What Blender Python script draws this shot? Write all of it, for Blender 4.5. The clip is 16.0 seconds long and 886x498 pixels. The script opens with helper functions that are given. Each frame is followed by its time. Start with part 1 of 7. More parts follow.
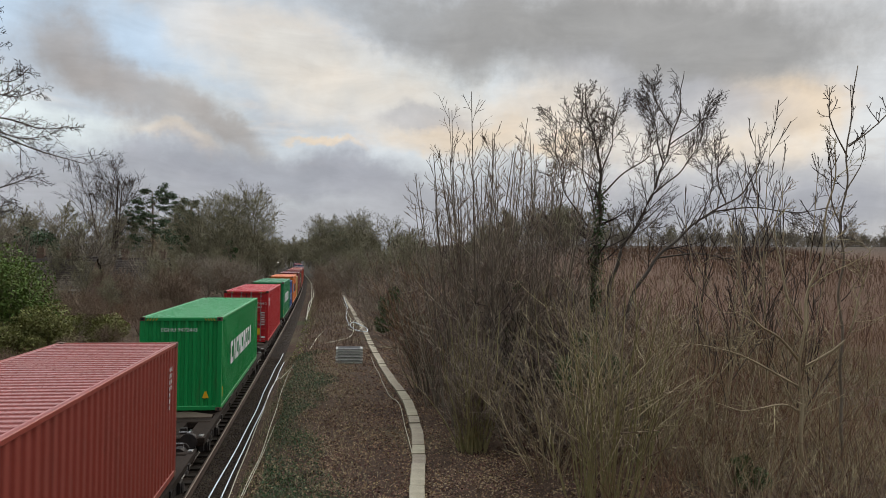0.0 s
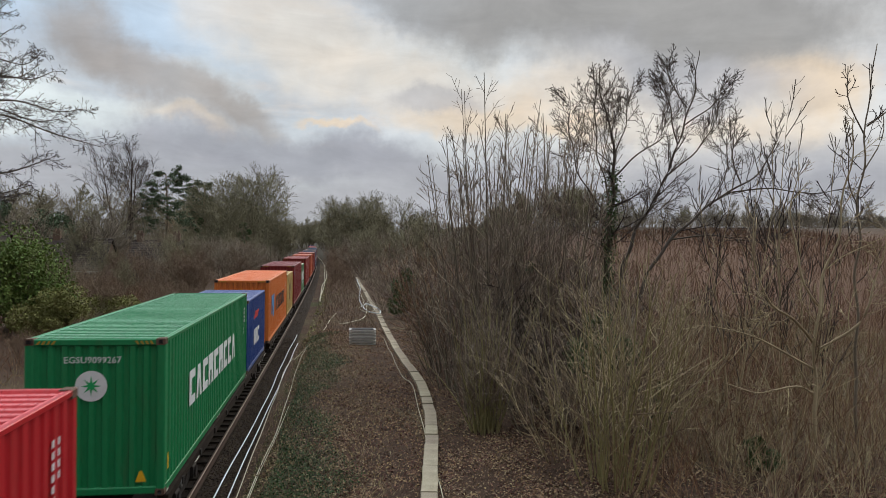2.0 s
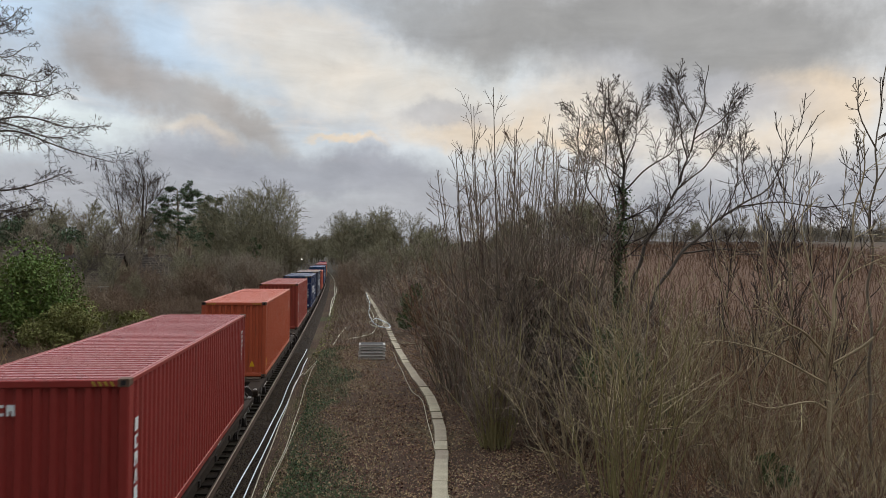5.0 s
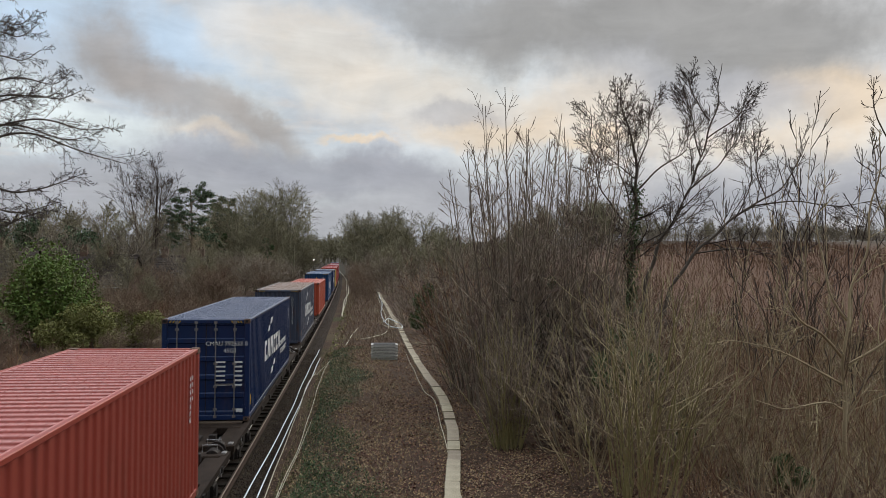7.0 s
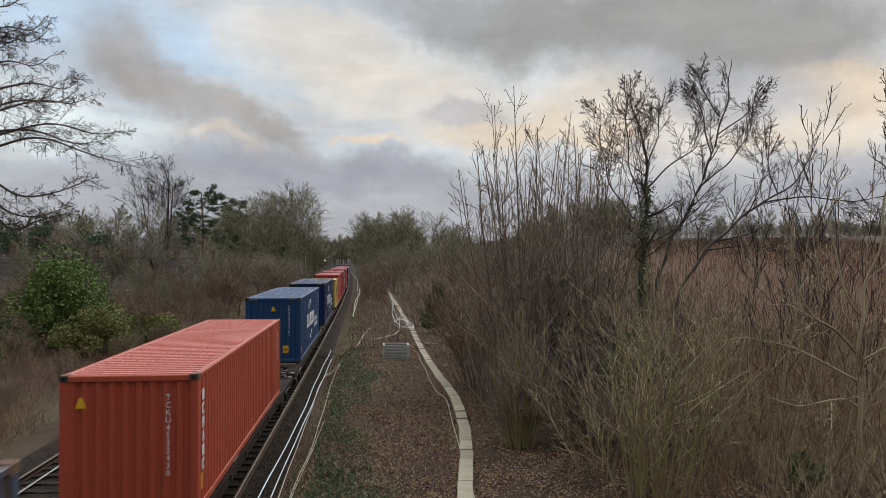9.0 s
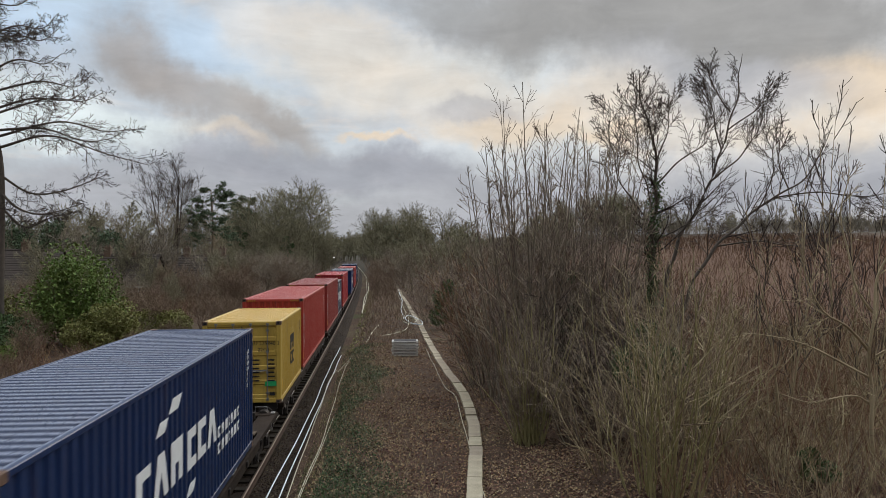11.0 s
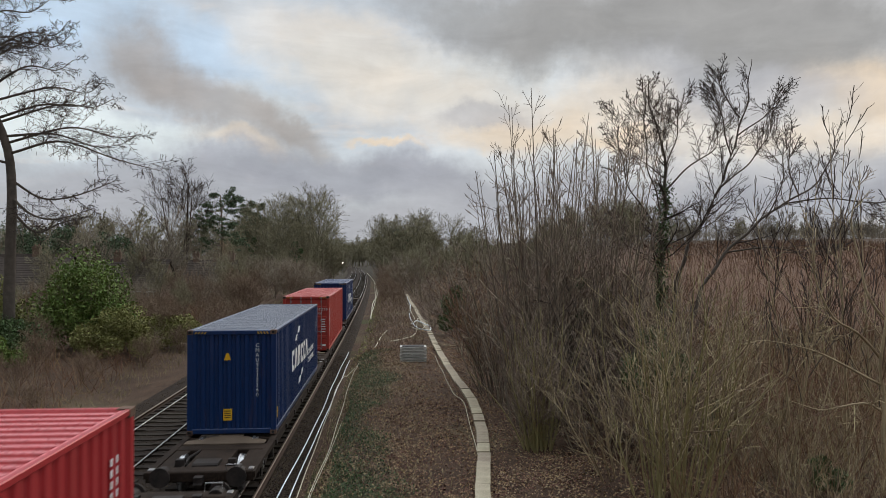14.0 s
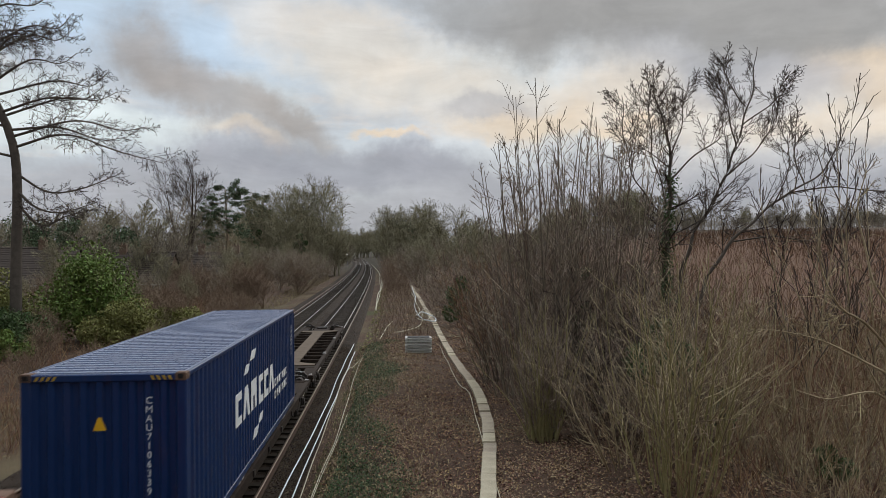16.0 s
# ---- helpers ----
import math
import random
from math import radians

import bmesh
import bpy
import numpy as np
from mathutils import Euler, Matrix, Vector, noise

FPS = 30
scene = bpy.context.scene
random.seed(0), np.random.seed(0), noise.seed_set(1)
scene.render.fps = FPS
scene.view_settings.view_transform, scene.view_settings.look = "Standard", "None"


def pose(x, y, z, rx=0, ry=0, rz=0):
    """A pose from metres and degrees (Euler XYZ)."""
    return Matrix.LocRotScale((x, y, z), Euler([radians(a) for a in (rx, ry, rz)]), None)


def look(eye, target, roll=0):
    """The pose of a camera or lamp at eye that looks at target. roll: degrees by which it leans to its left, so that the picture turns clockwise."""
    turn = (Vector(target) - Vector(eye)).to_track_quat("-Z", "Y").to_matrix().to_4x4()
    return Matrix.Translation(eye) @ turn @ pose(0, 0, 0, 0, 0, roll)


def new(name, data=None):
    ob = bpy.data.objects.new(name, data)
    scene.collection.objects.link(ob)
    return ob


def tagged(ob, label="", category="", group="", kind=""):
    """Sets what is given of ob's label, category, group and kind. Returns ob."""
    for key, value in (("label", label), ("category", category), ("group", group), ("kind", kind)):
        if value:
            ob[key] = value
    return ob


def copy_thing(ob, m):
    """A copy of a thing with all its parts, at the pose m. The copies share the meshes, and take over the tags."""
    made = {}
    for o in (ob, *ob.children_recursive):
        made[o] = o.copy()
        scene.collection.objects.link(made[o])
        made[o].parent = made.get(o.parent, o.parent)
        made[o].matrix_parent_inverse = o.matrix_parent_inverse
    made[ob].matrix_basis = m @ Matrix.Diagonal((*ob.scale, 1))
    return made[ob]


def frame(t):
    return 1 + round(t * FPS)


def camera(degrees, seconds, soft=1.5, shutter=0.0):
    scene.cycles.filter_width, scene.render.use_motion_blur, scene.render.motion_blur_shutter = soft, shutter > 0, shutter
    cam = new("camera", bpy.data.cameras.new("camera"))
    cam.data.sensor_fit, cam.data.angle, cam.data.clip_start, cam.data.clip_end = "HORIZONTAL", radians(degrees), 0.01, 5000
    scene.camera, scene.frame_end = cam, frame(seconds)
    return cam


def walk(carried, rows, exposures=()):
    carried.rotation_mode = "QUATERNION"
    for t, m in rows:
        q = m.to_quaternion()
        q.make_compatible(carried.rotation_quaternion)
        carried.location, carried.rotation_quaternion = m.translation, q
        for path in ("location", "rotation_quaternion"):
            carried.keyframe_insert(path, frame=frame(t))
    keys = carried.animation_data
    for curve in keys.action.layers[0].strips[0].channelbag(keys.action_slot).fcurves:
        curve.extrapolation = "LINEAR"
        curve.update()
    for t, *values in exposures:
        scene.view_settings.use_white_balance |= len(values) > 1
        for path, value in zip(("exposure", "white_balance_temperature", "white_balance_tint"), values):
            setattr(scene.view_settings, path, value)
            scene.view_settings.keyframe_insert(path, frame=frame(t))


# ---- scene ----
EYE = (0.0, 0.0, 5.71)


def aim(yaw, pitch, roll):
    """A hand-held camera on the bridge: yaw to the left, pitch up, roll, in degrees."""
    return (Matrix.Translation(EYE) @ Matrix.Rotation(radians(yaw), 4, "Z")
            @ Matrix.Rotation(radians(90 + pitch), 4, "X") @ Matrix.Rotation(radians(-roll), 4, "Z"))


cam = camera(61.8, 16.0, soft=0.8, shutter=0.12)
walk(cam, [(t, aim(a, b, c)) for t, a, b, c in (
    (0.0, -8.872, 0.958, -0.785), (0.5, -8.903, 0.838, -0.916), (1.0, -8.735, 0.357, -1.154), (1.5, -8.244, -0.199, -1.081),
    (2.0, -7.910, -0.465, -0.736), (2.5, -7.636, -0.362, -0.567), (3.0, -7.469, -0.012, -0.469), (3.5, -7.395, 0.339, -0.455),
    (4.0, -7.386, 0.512, -0.609), (6.5, -6.539, 0.688, -0.586), (7.0, -6.226, 0.652, -0.535), (7.5, -5.851, 0.405, -0.256),
    (8.0, -5.529, 0.182, -0.148), (8.5, -5.498, 0.344, -0.139), (9.0, -5.424, 0.621, 0.046), (11.5, -4.687, 0.320, 0.151),
    (12.0, -4.788, 0.550, 0.139), (12.5, -4.729, 0.637, 0.057), (13.0, -4.640, 0.773, -0.132), (13.5, -4.328, 0.804, -0.234),
    (14.0, -4.086, 0.785, 0.048), (14.5, -3.887, 0.692, 0.177), (15.0, -3.747, 0.399, 0.155), (15.5, -3.705, 0.244, 0.278),
    (16.0, -3.725, 0.092, 0.369),
)], exposures=[(0.0, 0.0, 6900, 10), (16.0, 0.0, 6900, 10)])

# ---- sky and light ----
ZENITH = 4.6
SUN_AZ, SUN_EL = 28.0, 22.0     # degrees to the right of +y, degrees up


def direction(px, py, yaw=-3.73, pitch=0.09, roll=0.37, f=1310.0):
    """A direction in the sky, from a place on a picture plane 1568 x 882."""
    m = aim(yaw, pitch, roll).to_3x3()
    return (m @ Vector(((px - 784) / f, (441 - py) / f, -1))).normalized()


def build_world():
    w = bpy.data.worlds.new("sky")
    scene.world = w
    w.use_nodes = True
    n, l = w.node_tree.nodes, w.node_tree.links
    n.clear()

    def math_node(op, a, b=None, clamp=False):
        nd = n.new("ShaderNodeMath")
        nd.operation = op
        nd.use_clamp = clamp
        for i, v in enumerate((a, b)):
            if v is None:
                continue
            if isinstance(v, (int, float)):
                nd.inputs[i].default_value = v
            else:
                l.new(v, nd.inputs[i])
        return nd.outputs[0]

    def mix(fac, a, b):
        nd = n.new("ShaderNodeMix")
        nd.data_type = "RGBA"
        for sock, v in ((nd.inputs[0], fac), (nd.inputs[6], a), (nd.inputs[7], b)):
            if isinstance(v, (int, float)):
                sock.default_value = v
            elif isinstance(v, tuple):
                sock.default_value = (*v, 1)
            else:
                l.new(v, sock)
        return nd.outputs[2]

    co = n.new("ShaderNodeTexCoord").outputs["Generated"]
    sep = n.new("ShaderNodeSeparateXYZ")
    l.new(co, sep.inputs[0])
    # clouds lie on a flat layer: divide by height
    h = math_node("MAXIMUM", math_node("ADD", sep.outputs[2], 0.16), 0.05)
    comb = n.new("ShaderNodeCombineXYZ")
    l.new(math_node("DIVIDE", sep.outputs[0], h), comb.inputs[0])
    l.new(math_node("DIVIDE", sep.outputs[1], h), comb.inputs[1])
    layer = comb.outputs[0]

    def noise_tex(vec, scale, detail, rough, dist=0.0):
        nd = n.new("ShaderNodeTexNoise")
        nd.inputs["Scale"].default_value = scale
        nd.inputs["Detail"].default_value = detail
        nd.inputs["Roughness"].default_value = rough
        nd.inputs["Distortion"].default_value = dist
        l.new(vec, nd.inputs["Vector"])
        return nd

    big = noise_tex(layer, 1.3, 6, 0.55, 0.3)
    fine = noise_tex(layer, 4.5, 6, 0.6, 0.4)
    puff = noise_tex(co, 14.0, 5, 0.55)

    flat = n.new("ShaderNodeMapping")
    flat.inputs["Scale"].default_value = (1.0, 1.0, 3.2)
    l.new(co, flat.inputs[0])
    wisp = noise_tex(flat.outputs[0], 9.0, 8, 0.62, 0.6)
    rag = noise_tex(co, 7.0, 9, 0.62, 0.2)

    # warp the direction a little, so that the cloud forms get ragged edges
    warp_src = noise_tex(co, 5.0, 6, 0.6)
    sub = n.new("ShaderNodeVectorMath")
    sub.operation = "SUBTRACT"
    l.new(warp_src.outputs["Color"], sub.inputs[0])
    sub.inputs[1].default_value = (0.5, 0.5, 0.5)
    sc = n.new("ShaderNodeVectorMath")
    sc.operation = "SCALE"
    l.new(sub.outputs[0], sc.inputs[0])
    sc.inputs["Scale"].default_value = 0.16
    add = n.new("ShaderNodeVectorMath")
    add.operation = "ADD"
    l.new(co, add.inputs[0])
    l.new(sc.outputs[0], add.inputs[1])
    warped = add.outputs[0]

    def form(px, py, wide, high, slant=0.0, soft=0.9):
        """Soft elliptical cloud form round a direction: half sizes in picture units of 1310 to the radian."""
        d = direction(px, py)
        right = Vector((d.y, -d.x, 0)).normalized()
        up = right.cross(d)
        a = radians(slant)
        e1 = right * math.cos(a) - up * math.sin(a)
        e2 = right * math.sin(a) + up * math.cos(a)
        parts = []
        for e, size in ((e1, wide), (e2, high)):
            dot = n.new("ShaderNodeVectorMath")
            dot.operation = "DOT_PRODUCT"
            l.new(warped, dot.inputs[0])
            dot.inputs[1].default_value = tuple(e * (1310.0 / size))
            parts.append(math_node("POWER", math_node("ABSOLUTE", dot.outputs["Value"]), 2.0))
        dot = n.new("ShaderNodeVectorMath")
        dot.operation = "DOT_PRODUCT"
        l.new(warped, dot.inputs[0])
        dot.inputs[1].default_value = tuple(d)
        front = math_node("GREATER_THAN", dot.outputs["Value"], 0.2)
        r2 = math_node("ADD", parts[0], parts[1])
        g = math_node("EXPONENT", math_node("MULTIPLY", r2, -soft))
        g = math_node("ADD", g, math_node("MULTIPLY", math_node("SUBTRACT", rag.outputs[0], 0.5), 1.0))
        sm = n.new("ShaderNodeMapRange")
        sm.interpolation_type = "SMOOTHSTEP"
        l.new(g, sm.inputs[0])
        sm.inputs[1].default_value, sm.inputs[2].default_value = 0.12, 0.85
        return math_node("MULTIPLY", sm.outputs[0], front)

    sky = n.new("ShaderNodeTexSky")
    sky.sky_type = "NISHITA"
    sky.sun_disc = False
    sky.sun_elevation = radians(SUN_EL)
    sky.sun_rotation = radians(SUN_AZ)
    skyc = n.new("ShaderNodeVectorMath")
    skyc.operation = "SCALE"
    l.new(sky.outputs[0], skyc.inputs[0])
    skyc.inputs["Scale"].default_value = 0.10
    # thin high cloud whitens the blue
    col = mix(0.88, skyc.outputs[0], (0.55, 0.63, 0.73))

    def over(col, mask, colour, amount):
        return mix(math_node("MULTIPLY", mask, amount, True), col, colour)

    tints = dict(g=(0.37, 0.352, 0.352), d=(0.31, 0.32, 0.335), s=(0.335, 0.36, 0.43), c=(0.74, 0.68, 0.61), a=(0.82, 0.67, 0.50),
                 h=(0.43, 0.455, 0.515), b=(0.50, 0.66, 0.86), p=(0.73, 0.83, 0.89))

    def ramp(src, lo, hi):
        nd = n.new("ShaderNodeMapRange")
        nd.interpolation_type = "SMOOTHSTEP"
        l.new(src, nd.inputs[0])
        nd.inputs[1].default_value, nd.inputs[2].default_value = lo, hi
        return nd.outputs[0]

    col = over(col, ramp(big.outputs[0], 0.45, 0.68), tints["h"], 0.5)
    col = over(col, ramp(fine.outputs[0], 0.5, 0.72), (0.66, 0.65, 0.66), 0.6)
    for px, py, wd, hg, sl, c, am in SKY_FORMS:
        col = over(col, form(px, py, wd, hg, sl), tints[c], am)
    # grey haze low over the land
    low = n.new("ShaderNodeMapRange")
    low.interpolation_type = "SMOOTHSTEP"
    l.new(sep.outputs[2], low.inputs[0])
    low.inputs[1].default_value, low.inputs[2].default_value, low.inputs[3].default_value, low.inputs[4].default_value = 0.0, 0.13, 0.8, 0.0
    col = mix(low.outputs[0], col, (0.385, 0.41, 0.465))
    # small billows over all
    shade = math_node("ADD", math_node("ADD", math_node("MULTIPLY", puff.outputs[0], 0.36), math_node("MULTIPLY", wisp.outputs[0], 0.46)), 0.62)
    sc2 = n.new("ShaderNodeVectorMath")
    sc2.operation = "SCALE"
    l.new(col, sc2.inputs[0])
    l.new(shade, sc2.inputs["Scale"])
    # an overcast sky is brightest overhead
    zen = n.new("ShaderNodeMapRange")
    zen.interpolation_type = "SMOOTHSTEP"
    l.new(sep.outputs[2], zen.inputs[0])
    zen.inputs[1].default_value, zen.inputs[2].default_value, zen.inputs[3].default_value, zen.inputs[4].default_value = 0.36, 0.95, 1.0, ZENITH
    # towards dusk the sky away from the sun is darker
    away = n.new("ShaderNodeVectorMath")
    away.operation = "DOT_PRODUCT"
    l.new(co, away.inputs[0])
    away.inputs[1].default_value = (math.sin(radians(SUN_AZ)), math.cos(radians(SUN_AZ)), 0.0)
    dusk = n.new("ShaderNodeMapRange")
    dusk.interpolation_type = "SMOOTHSTEP"
    l.new(away.outputs["Value"], dusk.inputs[0])
    dusk.inputs[1].default_value, dusk.inputs[2].default_value, dusk.inputs[3].default_value, dusk.inputs[4].default_value = -0.7, 0.5, 0.45, 1.0
    sc3 = n.new("ShaderNodeVectorMath")
    sc3.operation = "SCALE"
    l.new(sc2.outputs[0], sc3.inputs[0])
    l.new(math_node("MULTIPLY", zen.outputs[0], dusk.outputs[0]), sc3.inputs["Scale"])
    sc2 = sc3
    bg = n.new("ShaderNodeBackground")
    l.new(sc2.outputs[0], bg.inputs[0])
    bg.inputs[1].default_value = 1.0
    out = n.new("ShaderNodeOutputWorld")
    l.new(bg.outputs[0], out.inputs[0])


# centre, half sizes, slant, kind, amount of the main cloud forms
SKY_FORMS = [
    (150, 40, 300, 80, 8, "b", 0.85), (460, 60, 90, 60, 30, "b", 0.7), (260, 235, 360, 34, 6, "p", 0.85), (760, 120, 260, 70, 10, "p", 0.5),
    (620, 70, 260, 70, 12, "c", 0.55), (770, 165, 200, 60, 8, "c", 0.5), (1010, 200, 190, 50, -6, "c", 0.6), (1250, 190, 260, 60, 4, "c", 0.5),
    (440, 246, 70, 18, 8, "a", 0.6), (700, 244, 70, 9, 16, "a", 0.7), (940, 222, 110, 26, -8, "a", 0.5), (1100, 232, 90, 16, 4, "a", 0.55),
    (1545, 120, 110, 60, 20, "a", 0.75), (1480, 215, 100, 30, 5, "a", 0.35),
    (40, 190, 190, 50, 4, "p", 0.8), (480, 190, 90, 40, 20, "p", 0.4), (360, 60, 60, 50, 30, "b", 0.7), (120, 110, 120, 40, 12, "h", 0.35), (270, 105, 95, 55, 28, "g", 0.72), (400, 175, 190, 44, 22, "g", 0.72), (530, 225, 90, 26, 20, "g", 0.55),
    (1300, 20, 400, 80, 2, "d", 0.92), (900, 20, 240, 55, 14, "d", 0.75), (1010, 100, 120, 40, 20, "d", 0.5), (1330, 130, 170, 50, 8, "h", 0.75),
    (880, 190, 80, 26, 0, "s", 0.5), (620, 298, 330, 44, 5, "s", 0.85), (330, 320, 280, 46, 0, "s", 0.7), (900, 330, 240, 60, 0, "s", 0.6),
    (1200, 350, 480, 70, 0, "h", 0.85), (100, 330, 260, 60, 0, "h", 0.6), (640, 380, 300, 30, 0, "h", 0.8), (1460, 290, 300, 55, 0, "h", 0.75), (1400, 345, 330, 40, 0, "s", 0.6),
]
build_world()
sun = new("sun", bpy.data.lights.new("sun", "SUN"))
sun.data.energy, sun.data.angle, sun.data.color = 0.9, radians(30), (1.0, 0.94, 0.85)
_a, _e = radians(SUN_AZ), radians(SUN_EL)
sun.matrix_world = look((0, 0, 60), (-60 * math.sin(_a) * math.cos(_e), -60 * math.cos(_a) * math.cos(_e), 60 - 60 * math.sin(_e)))


# ---- materials ----
def mat(name, c1, c2, scale=2.0, fine=30.0, rough=0.8, metal=0.0, bump=0.3, stretch=(1, 1, 1), contrast=(0.35, 0.65),
        c3=None, rand=0.0, island=0.0, dist=0.01, rough_var=0.1, spec=0.1):
    """Two colours mixed by broad noise, a third by fine noise, relief by fine noise."""
    m = bpy.data.materials.new(name)
    m.use_nodes = True
    n, l = m.node_tree.nodes, m.node_tree.links
    b = n["Principled BSDF"]
    co = n.new("ShaderNodeTexCoord").outputs["Object"]
    mp = n.new("ShaderNodeMapping")
    mp.inputs["Scale"].default_value = stretch
    l.new(co, mp.inputs[0])

    def nz(s, d):
        t = n.new("ShaderNodeTexNoise")
        t.inputs["Scale"].default_value, t.inputs["Detail"].default_value, t.inputs["Roughness"].default_value = s, d, 0.6
        l.new(mp.outputs[0], t.inputs["Vector"])
        return t.outputs[0]

    def rng(src, lo, hi, a=0.0, z=1.0):
        t = n.new("ShaderNodeMapRange")
        l.new(src, t.inputs[0])
        t.inputs[1].default_value, t.inputs[2].default_value, t.inputs[3].default_value, t.inputs[4].default_value = lo, hi, a, z
        return t.outputs[0]

    def mixc(f, a, c):
        t = n.new("ShaderNodeMix")
        t.data_type = "RGBA"
        l.new(f, t.inputs[0])
        for s, v in ((t.inputs[6], a), (t.inputs[7], c)):
            if isinstance(v, tuple):
                s.default_value = (*v, 1)
            else:
                l.new(v, s)
        return t.outputs[2]

    broad, small = nz(scale, 4), nz(fine, 3)
    col = mixc(rng(broad, *contrast), c1, c2)
    if c3:
        col = mixc(rng(small, 0.5, 0.68), col, c3)
    else:
        dk = mixc(rng(small, 0.3, 0.7), tuple(v * 0.8 for v in c1), tuple(min(1, v * 1.15) for v in c2))
        t = n.new("ShaderNodeMix")
        t.data_type = "RGBA"
        t.inputs[0].default_value = 0.4
        l.new(col, t.inputs[6])
        l.new(dk, t.inputs[7])
        col = t.outputs[2]
    if rand or island:
        src = n.new("ShaderNodeObjectInfo").outputs["Random"] if rand else n.new("ShaderNodeNewGeometry").outputs["Random Per Island"]
        hsv = n.new("ShaderNodeHueSaturation")
        a = rand or island
        l.new(rng(src, 0, 1, 1 - a, 1 + a), hsv.inputs["Value"])
        l.new(rng(src, 0, 1, 0.5 - a * 0.06, 0.5 + a * 0.06), hsv.inputs["Hue"])
        l.new(col, hsv.inputs["Color"])
        col = hsv.outputs[0]
    l.new(col, b.inputs["Base Color"])
    l.new(rng(small, 0.3, 0.7, max(0.05, rough - rough_var), min(1, rough + rough_var)), b.inputs["Roughness"])
    b.inputs["Metallic"].default_value = metal
    b.inputs["Specular IOR Level"].default_value = spec
    if bump:
        bp = n.new("ShaderNodeBump")
        bp.inputs["Strength"].default_value, bp.inputs["Distance"].default_value = bump, dist
        l.new(small, bp.inputs["Height"])
        l.new(bp.outputs[0], b.inputs["Normal"])
    return m


def paint(name, c, rough=0.42, fade=0.10, rust=0.10, relief=0.12):
    """Weathered container paint: faded patches, vertical dirt streaks, specks of rust."""
    m = mat(name, c, tuple(v * (1 - fade) + 0.28 * fade * (0.5 + v) for v in c), scale=0.7, fine=18, rough=rough, bump=relief, rough_var=0.06,
            stretch=(1, 1, 0.35), dist=0.004, spec=0.32)
    n, l = m.node_tree.nodes, m.node_tree.links
    b = n["Principled BSDF"]
    src = b.inputs["Base Color"].links[0].from_socket
    co = n.new("ShaderNodeTexCoord").outputs["Object"]
    mp = n.new("ShaderNodeMapping")
    mp.inputs["Scale"].default_value = (1, 1, 0.12)
    l.new(co, mp.inputs[0])
    t = n.new("ShaderNodeTexNoise")
    t.inputs["Scale"].default_value, t.inputs["Detail"].default_value = 7.0, 5
    l.new(mp.outputs[0], t.inputs["Vector"])
    r = n.new("ShaderNodeMapRange")
    l.new(t.outputs[0], r.inputs[0])
    r.inputs[1].default_value, r.inputs[2].default_value, r.inputs[4].default_value = 0.55, 0.8, rust * 3
    x = n.new("ShaderNodeMix")
    x.data_type = "RGBA"
    l.new(r.outputs[0], x.inputs[0])
    l.new(src, x.inputs[6])
    x.inputs[7].default_value = (0.09, 0.05, 0.035, 1)
    l.new(x.outputs[2], b.inputs["Base Color"])
    return m


